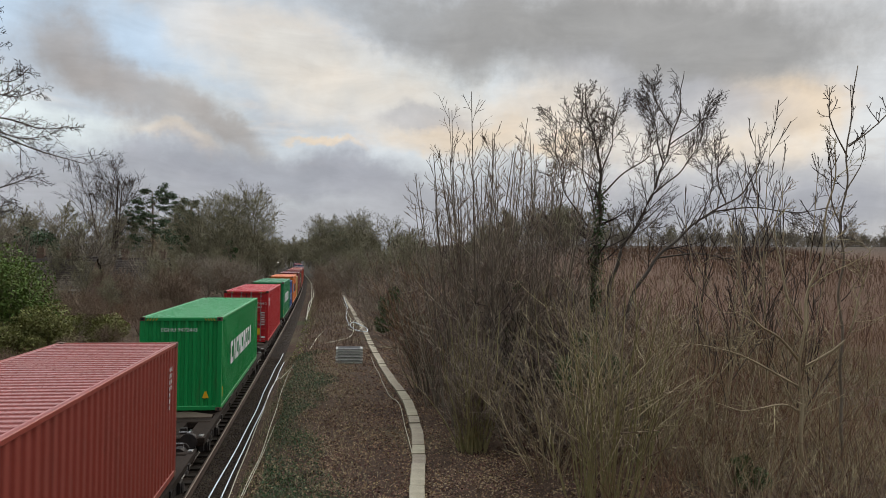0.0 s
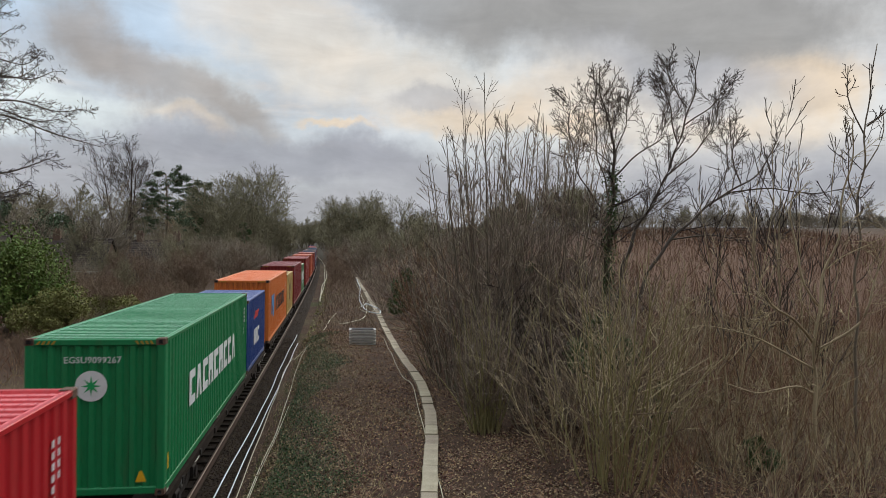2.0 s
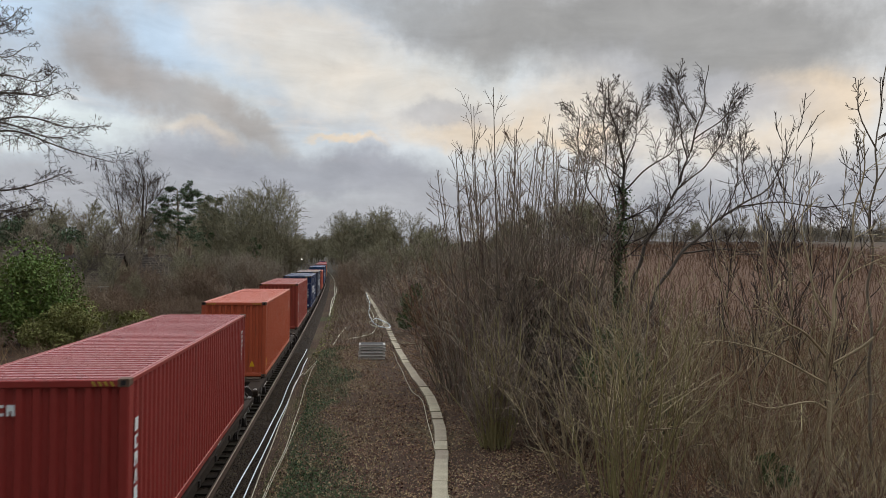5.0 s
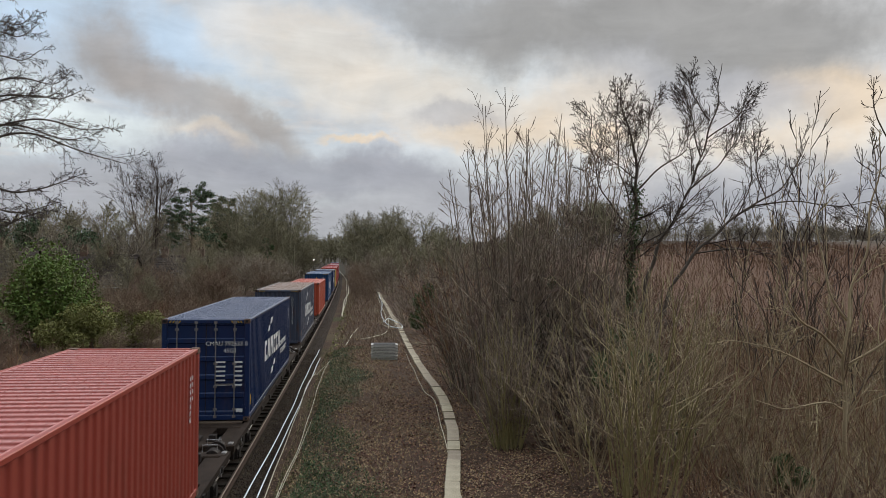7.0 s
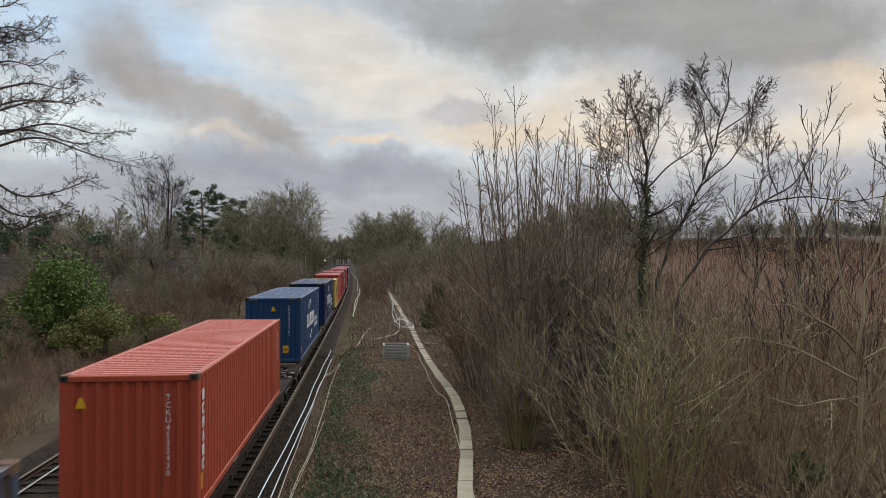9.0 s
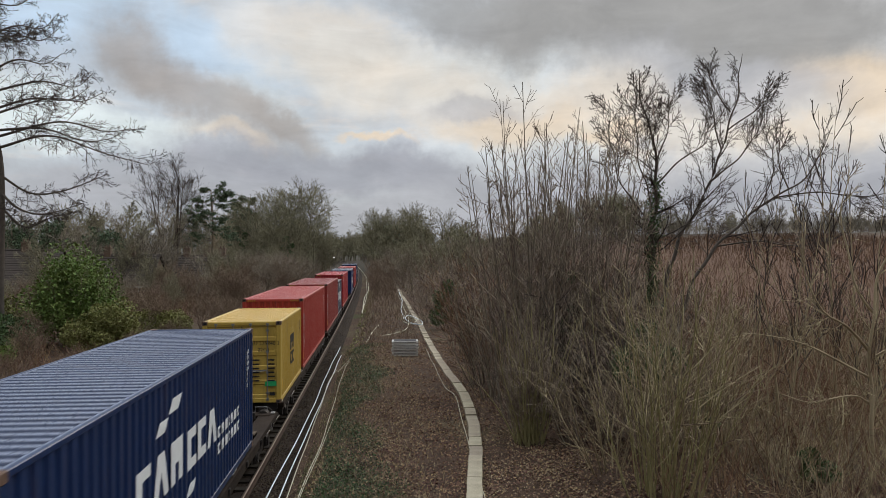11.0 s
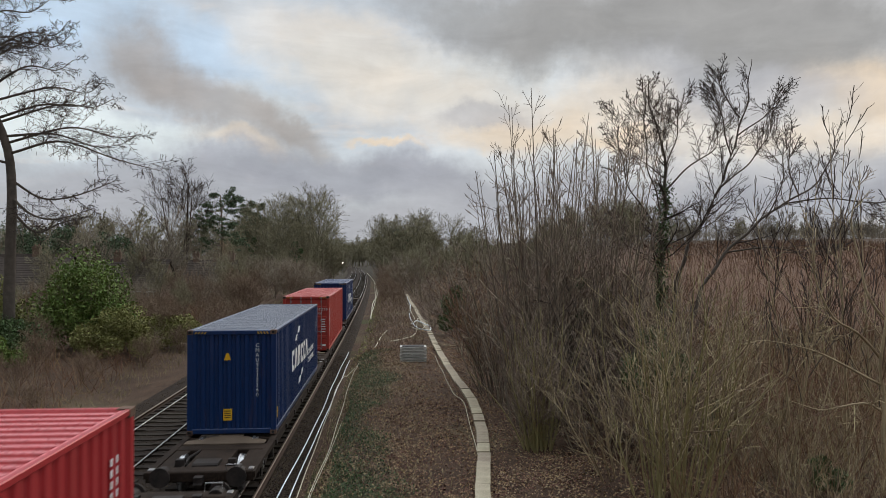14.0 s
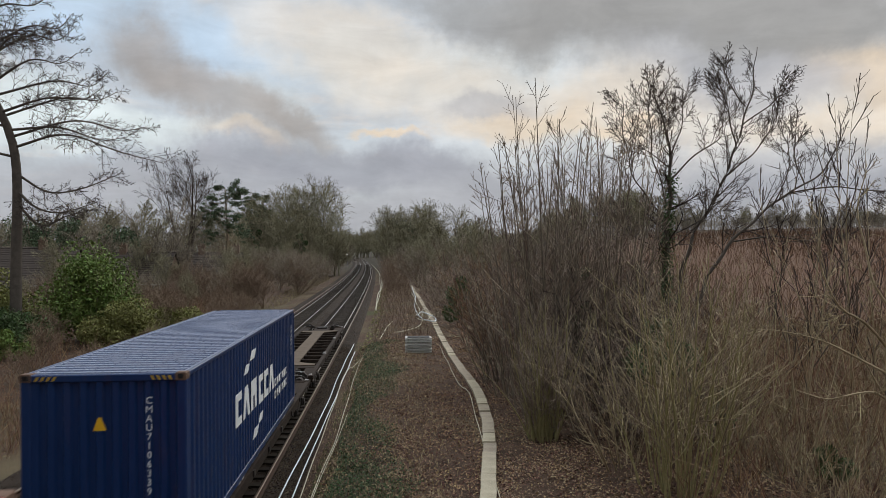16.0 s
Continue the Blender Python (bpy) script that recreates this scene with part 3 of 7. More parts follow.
def markings(root, s, hl, hw, H):
    """Owner codes, warning signs, data panels and trade marks."""
    ink = BLACK if s.get("ink") == "black" else WHITE
    ident = s.get("ident")
    sh = ("bar", "notch", "bracket", "peak")
    if s.get("doors"):
        if ident:
            lettering(ident, 0.17, ink, root, face(root, "end", 0.58, H - 0.75, hl, hw, 0.036), "id_lettering")
            lettering("45G1" if hl > 4 else "22G1", 0.17, ink, root, face(root, "end", 0.68, H - 0.95, hl, hw, 0.036), "id_lettering")
        rng = random.Random(int(hl * 100) + len(s["label"]))
        for i in range(6):
            mark(root, "end", 0.42, H - 1.22 - i * 0.13, 0.26, 0.045, ink, hl, hw, off=0.036, name="data_bar")
            mark(root, "end", 0.92, H - 1.22 - i * 0.13, 0.17 + 0.06 * rng.random(), 0.05, ink, hl, hw, off=0.036, name="data_bar")
        mark(root, "end", 0.95, 0.3, 0.18, 0.1, ink, hl, hw, off=0.036, name="data_plate")
        if s.get("green_tag"):
            mark(root, "end", 0.9, 0.62, 0.36, 0.15, LOGO_GREEN, hl, hw, off=0.036, name="data_plate", label="green data plate")
        if s.get("warn"):
            mark(root, "end", -0.56, H - 1.55, 0.24, 0.2, YELLOW, hl, hw, "triangle", 0.036, "warning_sign", "yellow warning triangle")
            mark(root, "end", -0.56, H - 1.8, 0.2, 0.14, ink, hl, hw, "triangle", 0.036, "warning_sign")
        if s.get("door_logo") == "flag":
            mark(root, "end", -1.0, H - 0.85, 0.36, 0.42, WHITE, hl, hw, off=0.034, name="logo_block")
            mark(root, "end", -1.0, H - 0.85, 0.32, 0.38, LOGO_BLUE, hl, hw, off=0.039, name="logo_block")
            mark(root, "end", -1.0, H - 0.79, 0.24, 0.07, WHITE, hl, hw, "slant", 0.044, "logo_block")
            mark(root, "end", -1.03, H - 0.91, 0.2, 0.07, WHITE, hl, hw, "slant", 0.044, "logo_block")
        if s.get("door_logo") == "blocks":
            blocks(root, -0.95, H - 0.72, (0.2, 0.2, 0.2), 0.2, ink, hl, hw, 0.05, sh, "end")
        if s.get("door_sign"):
            mark(root, "end", 0.62, 0.62, 0.3, 0.36, YELLOW, hl, hw, off=0.036, name="data_plate", label="yellow data plate")
    else:
        if ident and s.get("ident_across"):
            lettering(ident, 0.17, ink, root, face(root, "end", -0.06, H - 0.45, hl, hw, 0.004), "id_lettering")
        elif ident:
            column(root, ident.replace(" ", ""), s.get("ident_u", 0.62), H - 0.32, 0.15, ink, "end", hl, hw)
        if s.get("disc"):
            mark(root, "end", -0.08, H - 0.87, 0.56, 0.56, WHITE, hl, hw, "disc", 0.004, "logo_disc")
            mark(root, "end", -0.08, H - 0.87, 0.36, 0.32, LOGO_GREEN, hl, hw, "star", 0.009, "logo_disc")
        if s.get("warn"):
            u, z = s["warn"]
            mark(root, "end", u, z, 0.2, 0.2, YELLOW, hl, hw, "triangle", 0.004, "warning_sign", "yellow warning triangle")
        if s.get("plate"):
            u, z = s["plate"]
            mark(root, "end", u, z, 0.24, 0.32, YELLOW, hl, hw, "bar", 0.004, "data_plate", "yellow data plate")
            for i in range(4):
                mark(root, "end", u, z + 0.1 - i * 0.06, 0.17, 0.022, BLACK, hl, hw, off=0.009, name="data_bar")
        if s.get("word"):
            blocks(root, *s["word"], (0.09, 0.11, 0.11), 0.16, ink, hl, hw, 0.04, sh, "end")
    # side towards the cess
    if s.get("side_id", True):
        for i in range(7):
            mark(root, "side", hl - 0.75, H - 0.5 - i * 0.13, 0.06, 0.085, ink, hl, hw, name="id_mark")
            if i < 4:
                mark(root, "side", hl - 0.58, H - 0.5 - i * 0.13, 0.05, 0.085, ink, hl, hw, name="id_mark")
        mark(root, "side", -hl + 0.32, 0.55, 0.1, 0.3, YELLOW, hl, hw, name="height_mark", label="yellow height mark")
    kind = s.get("logo")
    if kind == "nine":
        blocks(root, -3.8, 1.5, (0.64,) * 9, 0.75, WHITE, hl, hw, 0.155, ("notch", "peak", "notch", "bracket", "notch", "bracket", "notch", "notch", "peak"))
    elif kind == "arrows":
        if hl > 4:
            blocks(root, -2.6, 1.52, (0.6, 0.74, 0.66), 0.66, WHITE, hl, hw, 0.13, ("notch", "peak", "bracket"))
            blocks(root, -0.05, 1.48, (0.56, 0.58, 0.74), 0.66, WHITE, hl, hw, 0.13, ("notch", "notch", "peak"))
            ends = ((-0.75, 2.42, 0.75, 0.2), (-1.45, 2.2, 0.6, 0.18), (0.2, 0.82, 0.6, 0.18), (-0.45, 0.62, 0.75, 0.2))
            for r in range(2):
                blocks(root, 2.2, 1.25 - r * 0.32, (0.22, 0.2, 0.24, 0.07, 0.2, 0.24, 0.2), 0.2, WHITE, hl, hw, 0.13, ("notch", "bracket", "bar"))
        else:
            blocks(root, -2.2, 1.38, (0.6, 0.66, 0.6), 0.56, WHITE, hl, hw, 0.1, ("notch", "peak", "bracket"))
            blocks(root, 0.15, 1.34, (0.54, 0.54, 0.64), 0.56, WHITE, hl, hw, 0.1, ("notch", "notch", "peak"))
            ends = ((-0.4, 2.26, 0.6, 0.18), (-1.0, 2.08, 0.5, 0.16), (-1.2, 0.74, 0.5, 0.16), (-1.7, 0.58, 0.6, 0.18))
            blocks(root, -0.2, 0.9, (0.14, 0.14, 0.14, 0.05, 0.14, 0.14), 0.15, WHITE, hl, hw, 0.07, ("notch", "bracket", "bar"))
        for u, z, w, h in ends:
            mark(root, "side", u, z, w, h, WHITE, hl, hw, "slant", name="logo_block")
    elif kind == "lloyd":
        mark(root, "side", -4.15, 1.62, 0.85, 0.9, LOGO_BLUE, hl, hw, "bracket", name="logo_block", label="blue square trade mark")
        mark(root, "side", -3.45, 1.55, 0.85, 1.1, LOGO_BLUE, hl, hw, "slant", name="logo_block")
        blocks(root, -2.15, 1.5, (0.5, 0.42, 0.44, 0.42, 0.42, 0.24, 0.44, 0.2, 0.44, 0.42, 0.44), 0.74, BLACK, hl, hw, 0.17, ("bracket", "notch", "bar", "peak"))
    elif kind == "msc":
        blocks(root, -0.52, 1.62, (1.0,), 0.52, BLACK, hl, hw, 0.1, ("bracket",))
        blocks(root, -0.5, 1.06, (0.44, 0.46), 0.44, BLACK, hl, hw, 0.08, ("notch", "notch"))
    elif kind == "four":
        blocks(root, -2.35, 1.46, (0.95, 0.98, 0.92, 0.95), 0.8, WHITE, hl, hw, 0.2, ("bracket", "peak", "notch", "notch"))
        blocks(root, -0.6, 0.85, (0.3, 0.5), 0.2, WHITE, hl, hw, 0.12, ("bracket",))
    elif kind == "two":
        mark(root, "side", -0.2, 1.87, 1.9, 0.26, LOGO_RED, hl, hw, "slant", name="logo_block", label="red trade mark")
        blocks(root, -1.05, 1.04, (0.3, 0.62, 0.62), 0.58, WHITE, hl, hw, 0.15, ("bar", "bracket", "notch"))
    elif kind == "three":
        blocks(root, -hl + 0.34, 2.25, (0.3, 0.28, 0.1), 0.48, WHITE, hl, hw, 0.1, ("bracket", "slant", "bar"))
    elif kind == "column":
        for i in range(6):
            mark(root, "side", -hl + 0.42, 2.15 - i * 0.26, 0.17, 0.2, WHITE, hl, hw, sh[i % 4], name="logo_block")
    elif kind == "badge":
        mark(root, "side", -hl + 0.88, 2.42, 1.1, 0.55, BLACK, hl, hw, name="logo_block", label="black and yellow badge")
        mark(root, "side", -hl + 0.98, 2.56, 0.75, 0.14, YELLOW, hl, hw, "slant", 0.009, "logo_block")
        blocks(root, -hl + 0.42, 2.3, (0.2, 0.24, 0.24), 0.2, WHITE, hl, hw + 0.006, 0.06, ("bar", "notch", "bracket"))
    elif kind == "drop":
        mark(root, "side", -hl + 0.64, 2.37, 0.36, 0.36, LOGO_BLUE, hl, hw, "disc", name="logo_block", label="light blue round mark")


SPECS = [
    dict(s=4.6, feet=40, paint="brown_red", label="brown-red corrugated steel container on a flat wagon"),
    dict(s=23.75, feet=40, paint="green", logo="nine", ident="EGHU 9472443", ident_across=True, warn=(0.75, 0.5), label="bright green corrugated steel container with white blocks"),
    dict(s=43.0, feet=40, paint="red", doors=True, ident="CAIU 793266 2", door_logo="blocks", door_sign=True, logo="three", label="bright red corrugated steel container with locking bars"),
    dict(s=59.8, feet=40, paint="dull_green", logo="nine", ident="EGSU9099267", ident_across=True, disc=True, warn=(0.8, 0.35), label="dull green corrugated steel container with white disc"),
    dict(s=72.4, feet=20, high=2.591, paint="blue", logo="two", side_id=False, label="short blue corrugated steel container with red and white mark"),
    dict(s=80.4, feet=40, paint="orange", logo="lloyd", warn=(-0.03, 2.39), label="orange corrugated steel container with blue and black marks"),
    dict(s=93.2, feet=20, high=2.591, paint="tan", logo="msc", ink="black", label="short tan corrugated steel container with black marks"),
    dict(s=101.2, feet=40, paint="maroon", logo="drop", ident="GESU 6169", label="dark maroon corrugated steel container with blue mark"),
    dict(s=113.8, feet=20, high=2.591, paint="leaf_green", roof="cream", logo="four", side_id=False, label="short faded green container with cream roof"),
    dict(s=125.3, feet=40, paint="dark_red", word=(-0.75, 2.45), logo="column", label="dark red corrugated steel container with white word blocks"),
    dict(s=143.4, feet=40, paint="rust_orange", warn=(0.7, 0.5), label="rust-orange corrugated steel container on a flat wagon"),
    dict(s=162.5, feet=40, paint="brick", logo="column", ident="TCKU 478255", ident_u=0.6, warn=(0.6, 0.5), plate=(-0.18, 0.48), label="brick-red corrugated steel container with yellow plates"),
    dict(s=181.3, feet=40, paint="navy", doors=True, ident="CMAU 792633 8", logo="arrows", label="navy blue corrugated steel container with locking bars"),
    dict(s=200.05, feet=40, paint="slate", roof="roof_brown", ident="CMAU 413520 4", logo="arrows", warn=(-0.02, 2.23), plate=(-0.01, 0.75), ident_u=0.76, label="weathered slate-grey container with brown rusty roof"),
    dict(s=219.1, feet=40, high=2.591, paint="coral", hazard=False, ident="TCKU 4532430", logo="column", warn=(-0.85, 2.09), ident_u=0.68, label="coral-red corrugated steel container of standard height"),
    dict(s=238.9, feet=40, paint="mid_blue", ident="CMAU 45210 2", ident_u=0.7, logo="arrows", warn=(0.0, 2.4), plate=(0.55, 0.6), label="blue corrugated steel container with white marks"),
    dict(s=257.2, feet=40, paint="navy", logo="arrows", label="navy blue corrugated steel container with white marks"),
    dict(s=274.6, feet=20, high=2.591, paint="yellow", doors=True, ident="MGMU 225840 3", door_logo="blocks", green_tag=True, ink="black", logo="msc", hazard=False, label="short yellow container with grey locking bars"),
    dict(s=281.4, feet=40, paint="signal_red", logo="column", label="red corrugated steel container behind a yellow one"),
    dict(s=295.7, feet=40, paint="dark_red", ident="TGBU 6325871", logo="column", label="dark red container with white vertical number"),
    dict(s=308.1, feet=20, high=2.591, paint="slate", roof="roof_grey", logo="arrows", side_id=False, label="short slate-blue container with grey dirty roof"),
    dict(s=316.5, feet=40, paint="crimson", logo="badge", ident="BEAU 4", label="crimson container with black and yellow badge"),
    dict(s=340.2, feet=40, drop=0.15, paint="royal", roof="slate", ident="CMAU 921326 0", logo="arrows", warn=(-0.12, 2.16), plate=(-0.11, 0.55), ident_u=0.7, label="dark blue container with yellow warning signs"),
    dict(s=359.0, feet=40, drop=0.15, paint="signal_red", doors=True, ident="TSCU 863322 0", side_id=False, door_logo="flag", warn=True, logo="column", label="red container with locking bars and blue sign"),
    dict(s=376.25, feet=40, paint="royal", ident="CMAU 7106339", ident_u=0.66, logo="arrows", warn=(-0.07, 2.13), label="royal blue container at the rear of the train"),
]
WAGON_AT = (10.0, 29.6, 49.1, 69.15, 89.85, 110.5, 130.3, 149.8, 168.9, 187.8, 207.0, 226.0, 245.0, 264.3, 284.1, 304.8, 325.6, 345.9, 364.7, 383.3, 402.5)
LOW_WAGONS = (345.9, 364.7)
SPEED, DECK = 22.8, 0.99


# ---- flat wagons ----
def bogie(parent, y, deck):
    b = new("bogie")
    b.parent = parent
    b.location = (0, y, 0)
    part("bolster", Kit().box(-1.0, 1.0, -0.18, 0.18, 0.5, 0.66, 0.03).box(-0.3, 0.3, -0.3, 0.3, 0.62, deck - 0.2), GREASY, b)
    for sgn in (1, -1):
        k = Kit()
        prof = [(-1.25, 0.50), (-1.15, 0.62), (-0.45, 0.62), (-0.3, 0.40), (0.3, 0.40), (0.45, 0.62), (1.15, 0.62), (1.25, 0.50), (1.25, 0.34), (0.75, 0.34), (0.45, 0.26), (-0.45, 0.26), (-0.75, 0.34), (-1.25, 0.34)]
        k.prism(prof, 0, sgn * 0.96, sgn * 1.08)
        part("side_frame", k, GREASY, b)
        for ax in (-0.9, 0.9):
            part("axle_box", Kit().cyl((sgn * 1.06, ax, 0.42), (sgn * 1.2, ax, 0.42), 0.13, 12).box(sgn * 1.0, sgn * 1.16, ax - 0.17, ax + 0.17, 0.3, 0.58, 0.03), GREASY, b)
        spr = Kit()
        for sx in (-0.13, 0.13):
            for i in range(5):
                spr.cyl((sgn * 1.02, sx, 0.41 + i * 0.045), (sgn * 1.02, sx, 0.435 + i * 0.045), 0.09, 10)
        part("spring", spr, GREASY, b)
    for ax in (-0.9, 0.9):
        k = Kit().cyl((-0.95, ax, 0.42), (0.95, ax, 0.42), 0.075, 10)
        part("axle", k, GREASY, b)
        for sgn in (1, -1):
            k = Kit().cyl((sgn * 0.685, ax, 0.42), (sgn * 0.78, ax, 0.42), 0.42, 28).cyl((sgn * 0.66, ax, 0.42), (sgn * 0.685, ax, 0.42), 0.45, 28)
            k.cyl((sgn * 0.78, ax, 0.42), (sgn * 0.83, ax, 0.42), 0.13, 12)
            part("wheel", k, TREAD, b, "bright worn steel wheel")
    return b


def wagon(deck):
    root = new("flat_wagon")
    tagged(root, "dirty brown skeletal container flat wagon on two bogies", "flat wagon", "wagons of the train")
    hl = 9.2
    # spine with flared end plates
    k = Kit().box(-0.26, 0.26, -hl + 2.6, hl - 2.6, deck - 0.42, deck - 0.03, 0.03)
    part("spine", k, WAGON, root)
    k = Kit()
    for e in (-1, 1):
        pts = [(-0.28, e * (hl - 4.3)), (0.28, e * (hl - 4.3)), (0.34, e * (hl - 3.4)), (1.05, e * (hl - 2.9)), (1.05, e * (hl - 2.55)), (-1.05, e * (hl - 2.55)), (-1.05, e * (hl - 2.9)), (-0.34, e * (hl - 3.4))]
        k.prism(pts, 2, deck - 0.045, deck - 0.012)
    k.box(-0.3, 0.3, -hl + 4.2, hl - 4.2, deck - 0.045, deck - 0.014)
    part("walkway_plate", k, WAGON_TOP, root, "tan worn walkway plate")
    # outer longitudinal beams
    for sgn in (1, -1):
        k = Kit()
        x0, x1 = sorted((sgn * 1.10, sgn * 1.26))
        prof = [(-hl, deck - 0.18), (-hl + 2.9, deck - 0.17), (-hl + 3.6, deck - 0.27), (hl - 3.6, deck - 0.27), (hl - 2.9, deck - 0.17), (hl, deck - 0.18), (hl, deck - 0.04), (-hl, deck - 0.04)]
        k.prism(prof, 0, x0, x1)
        part("side_beam", k, WAGON, root)
        for i in range(9):
            y = -hl + 1.2 + i * 2.0
            part("lashing_bracket", Kit().box(sgn * 1.255, sgn * 1.30, y - 0.06, y + 0.06, deck - 0.22, deck - 0.08, 0.012), GREASY, root)
    # end platforms over the bogies, with openings
    for e in (-1, 1):
        k = Kit()
        y0, y1 = sorted((e * (hl - 0.02), e * (hl - 0.45)))
        k.box(-1.22, 1.22, y0, y1, deck - 0.28, deck - 0.03, 0.03)
        y0, y1 = sorted((e * (hl - 2.1), e * (hl - 2.6)))
        k.box(-1.1, 1.1, y0, y1, deck - 0.26, deck - 0.05, 0.02)
        y0, y1 = sorted((e * (hl - 0.45), e * (hl - 2.1)))
        k.box(-0.45, 0.45, y0, y1, deck - 0.24, deck - 0.06)
        for sgn in (1, -1):
            k.box(sgn * 0.75, sgn * 1.1, y0, y1, deck - 0.2, deck - 0.07)
        part("end_platform", k, WAGON, root)
        # buffers and coupling
        for sgn in (1, -1):
            bf = Kit().cyl((sgn * 0.86, e * (hl - 0.25), deck - 0.12), (sgn * 0.86, e * (hl + 0.05), deck - 0.12), 0.17, 16).cyl((sgn * 0.86, e * hl, deck - 0.12), (sgn * 0.86, e * (hl + 0.12), deck - 0.12), 0.10, 14).cyl((sgn * 0.86, e * (hl + 0.10), deck - 0.12), (sgn * 0.86, e * (hl + 0.14), deck - 0.12), 0.23, 18)
            part("buffer", bf, GREASY, root)
        cp = Kit().box(-0.1, 0.1, e * (hl - 0.05), e * (hl + 0.16), deck - 0.28, deck - 0.12, 0.03)
        cp.tube([(0.3, e * (hl + 0.02), deck - 0.25), (0.34, e * (hl + 0.1), deck - 0.5), (0.3, e * (hl + 0.16), deck - 0.62)], 0.03, 7)
        part("coupling", cp, GREASY, root)
        hw_ = Kit().cyl((1.22, e * (hl - 1.2), deck - 0.2), (1.27, e * (hl - 1.2), deck - 0.2), 0.11, 14)
        part("brake_wheel", hw_, STEEL, root, "dull steel brake wheel")
        for sgn in (1, -1):
            st = Kit().box(sgn * 0.52, sgn * 0.70, e * (hl - 0.75), e * (hl - 0.6), deck - 0.1, deck + 0.09, 0.02)
            part("twistlock", st, GREASY, root)
        part("draw_box", Kit().box(-0.3, 0.3, e * (hl - 0.5), e * (hl - 1.0), deck - 0.1, deck + 0.02, 0.04), GREASY, root)
        part("brake_pipe", Kit().tube([(-0.5, e * (hl - 0.1), deck - 0.1), (-0.55, e * (hl - 1.2), deck - 0.02), (-0.5, e * (hl - 2.4), deck - 0.1)], 0.03, 6), GREASY, root)
        part("grab_rail", Kit().tube([(0.95, e * (hl - 0.06), deck - 0.04), (0.95, e * (hl - 0.02), deck + 0.12), (0.6, e * (hl - 0.02), deck + 0.12), (0.6, e * (hl - 0.06), deck - 0.04)], 0.015, 5), STEEL, root)
    # cross bearers with locking spigots
    for i in range(11):
        y = -hl + 3.4 + i * (2 * hl - 6.8) / 10
        part("cross_bearer", Kit().box(-1.11, 1.11, y - 0.07, y + 0.07, deck - 0.22, deck - 0.07, 0.015), WAGON, root)
    for y in (-9.0, -3.1, -2.8, 2.8, 3.1, 9.0):
        for sgn in (1, -1):
            part("spigot", Kit().box(sgn * 1.08, sgn * 1.2, y - 0.09, y + 0.09, deck - 0.05, deck - 0.004, 0.01), STEEL, root)
    # brake gear hanging under the spine
    part("air_tank", Kit().cyl((0.62, -1.6, deck - 0.42), (0.62, 0.2, deck - 0.42), 0.17, 12), GREASY, root)
    part("brake_cylinder", Kit().cyl((-0.6, 0.4, deck - 0.42), (-0.6, 1.3, deck - 0.42), 0.16, 12).cyl((-0.6, 1.3, deck - 0.42), (-0.6, 3.4, deck - 0.42), 0.025, 6), GREASY, root)
    for y in (-6.95, 6.95):
        bogie(root, y, deck)
    return root


TRAIN = []
for spec in SPECS:
    L_ = 12.192 if spec["feet"] == 40 else 6.058
    TRAIN.append((container(spec), spec["s"] + L_ / 2, DECK - spec.get("drop", 0.0)))
_std, _low = None, None
for s_ in WAGON_AT:
    low = s_ in LOW_WAGONS
    src = _low if low else _std
    if src is None:
        w_ = wagon(DECK - (0.15 if low else 0.0))
        if low:
            _low = w_
        else:
            _std = w_
    else:
        w_ = copy_thing(src, Matrix())
    TRAIN.append((w_, s_, 0.0))


def motions():
    """The train comes towards the camera at a steady speed along the curve."""
    for ob, s, z in TRAIN:
        walk(ob, [(t, on_track(s - SPEED * t, z)) for t in range(0, 17)])


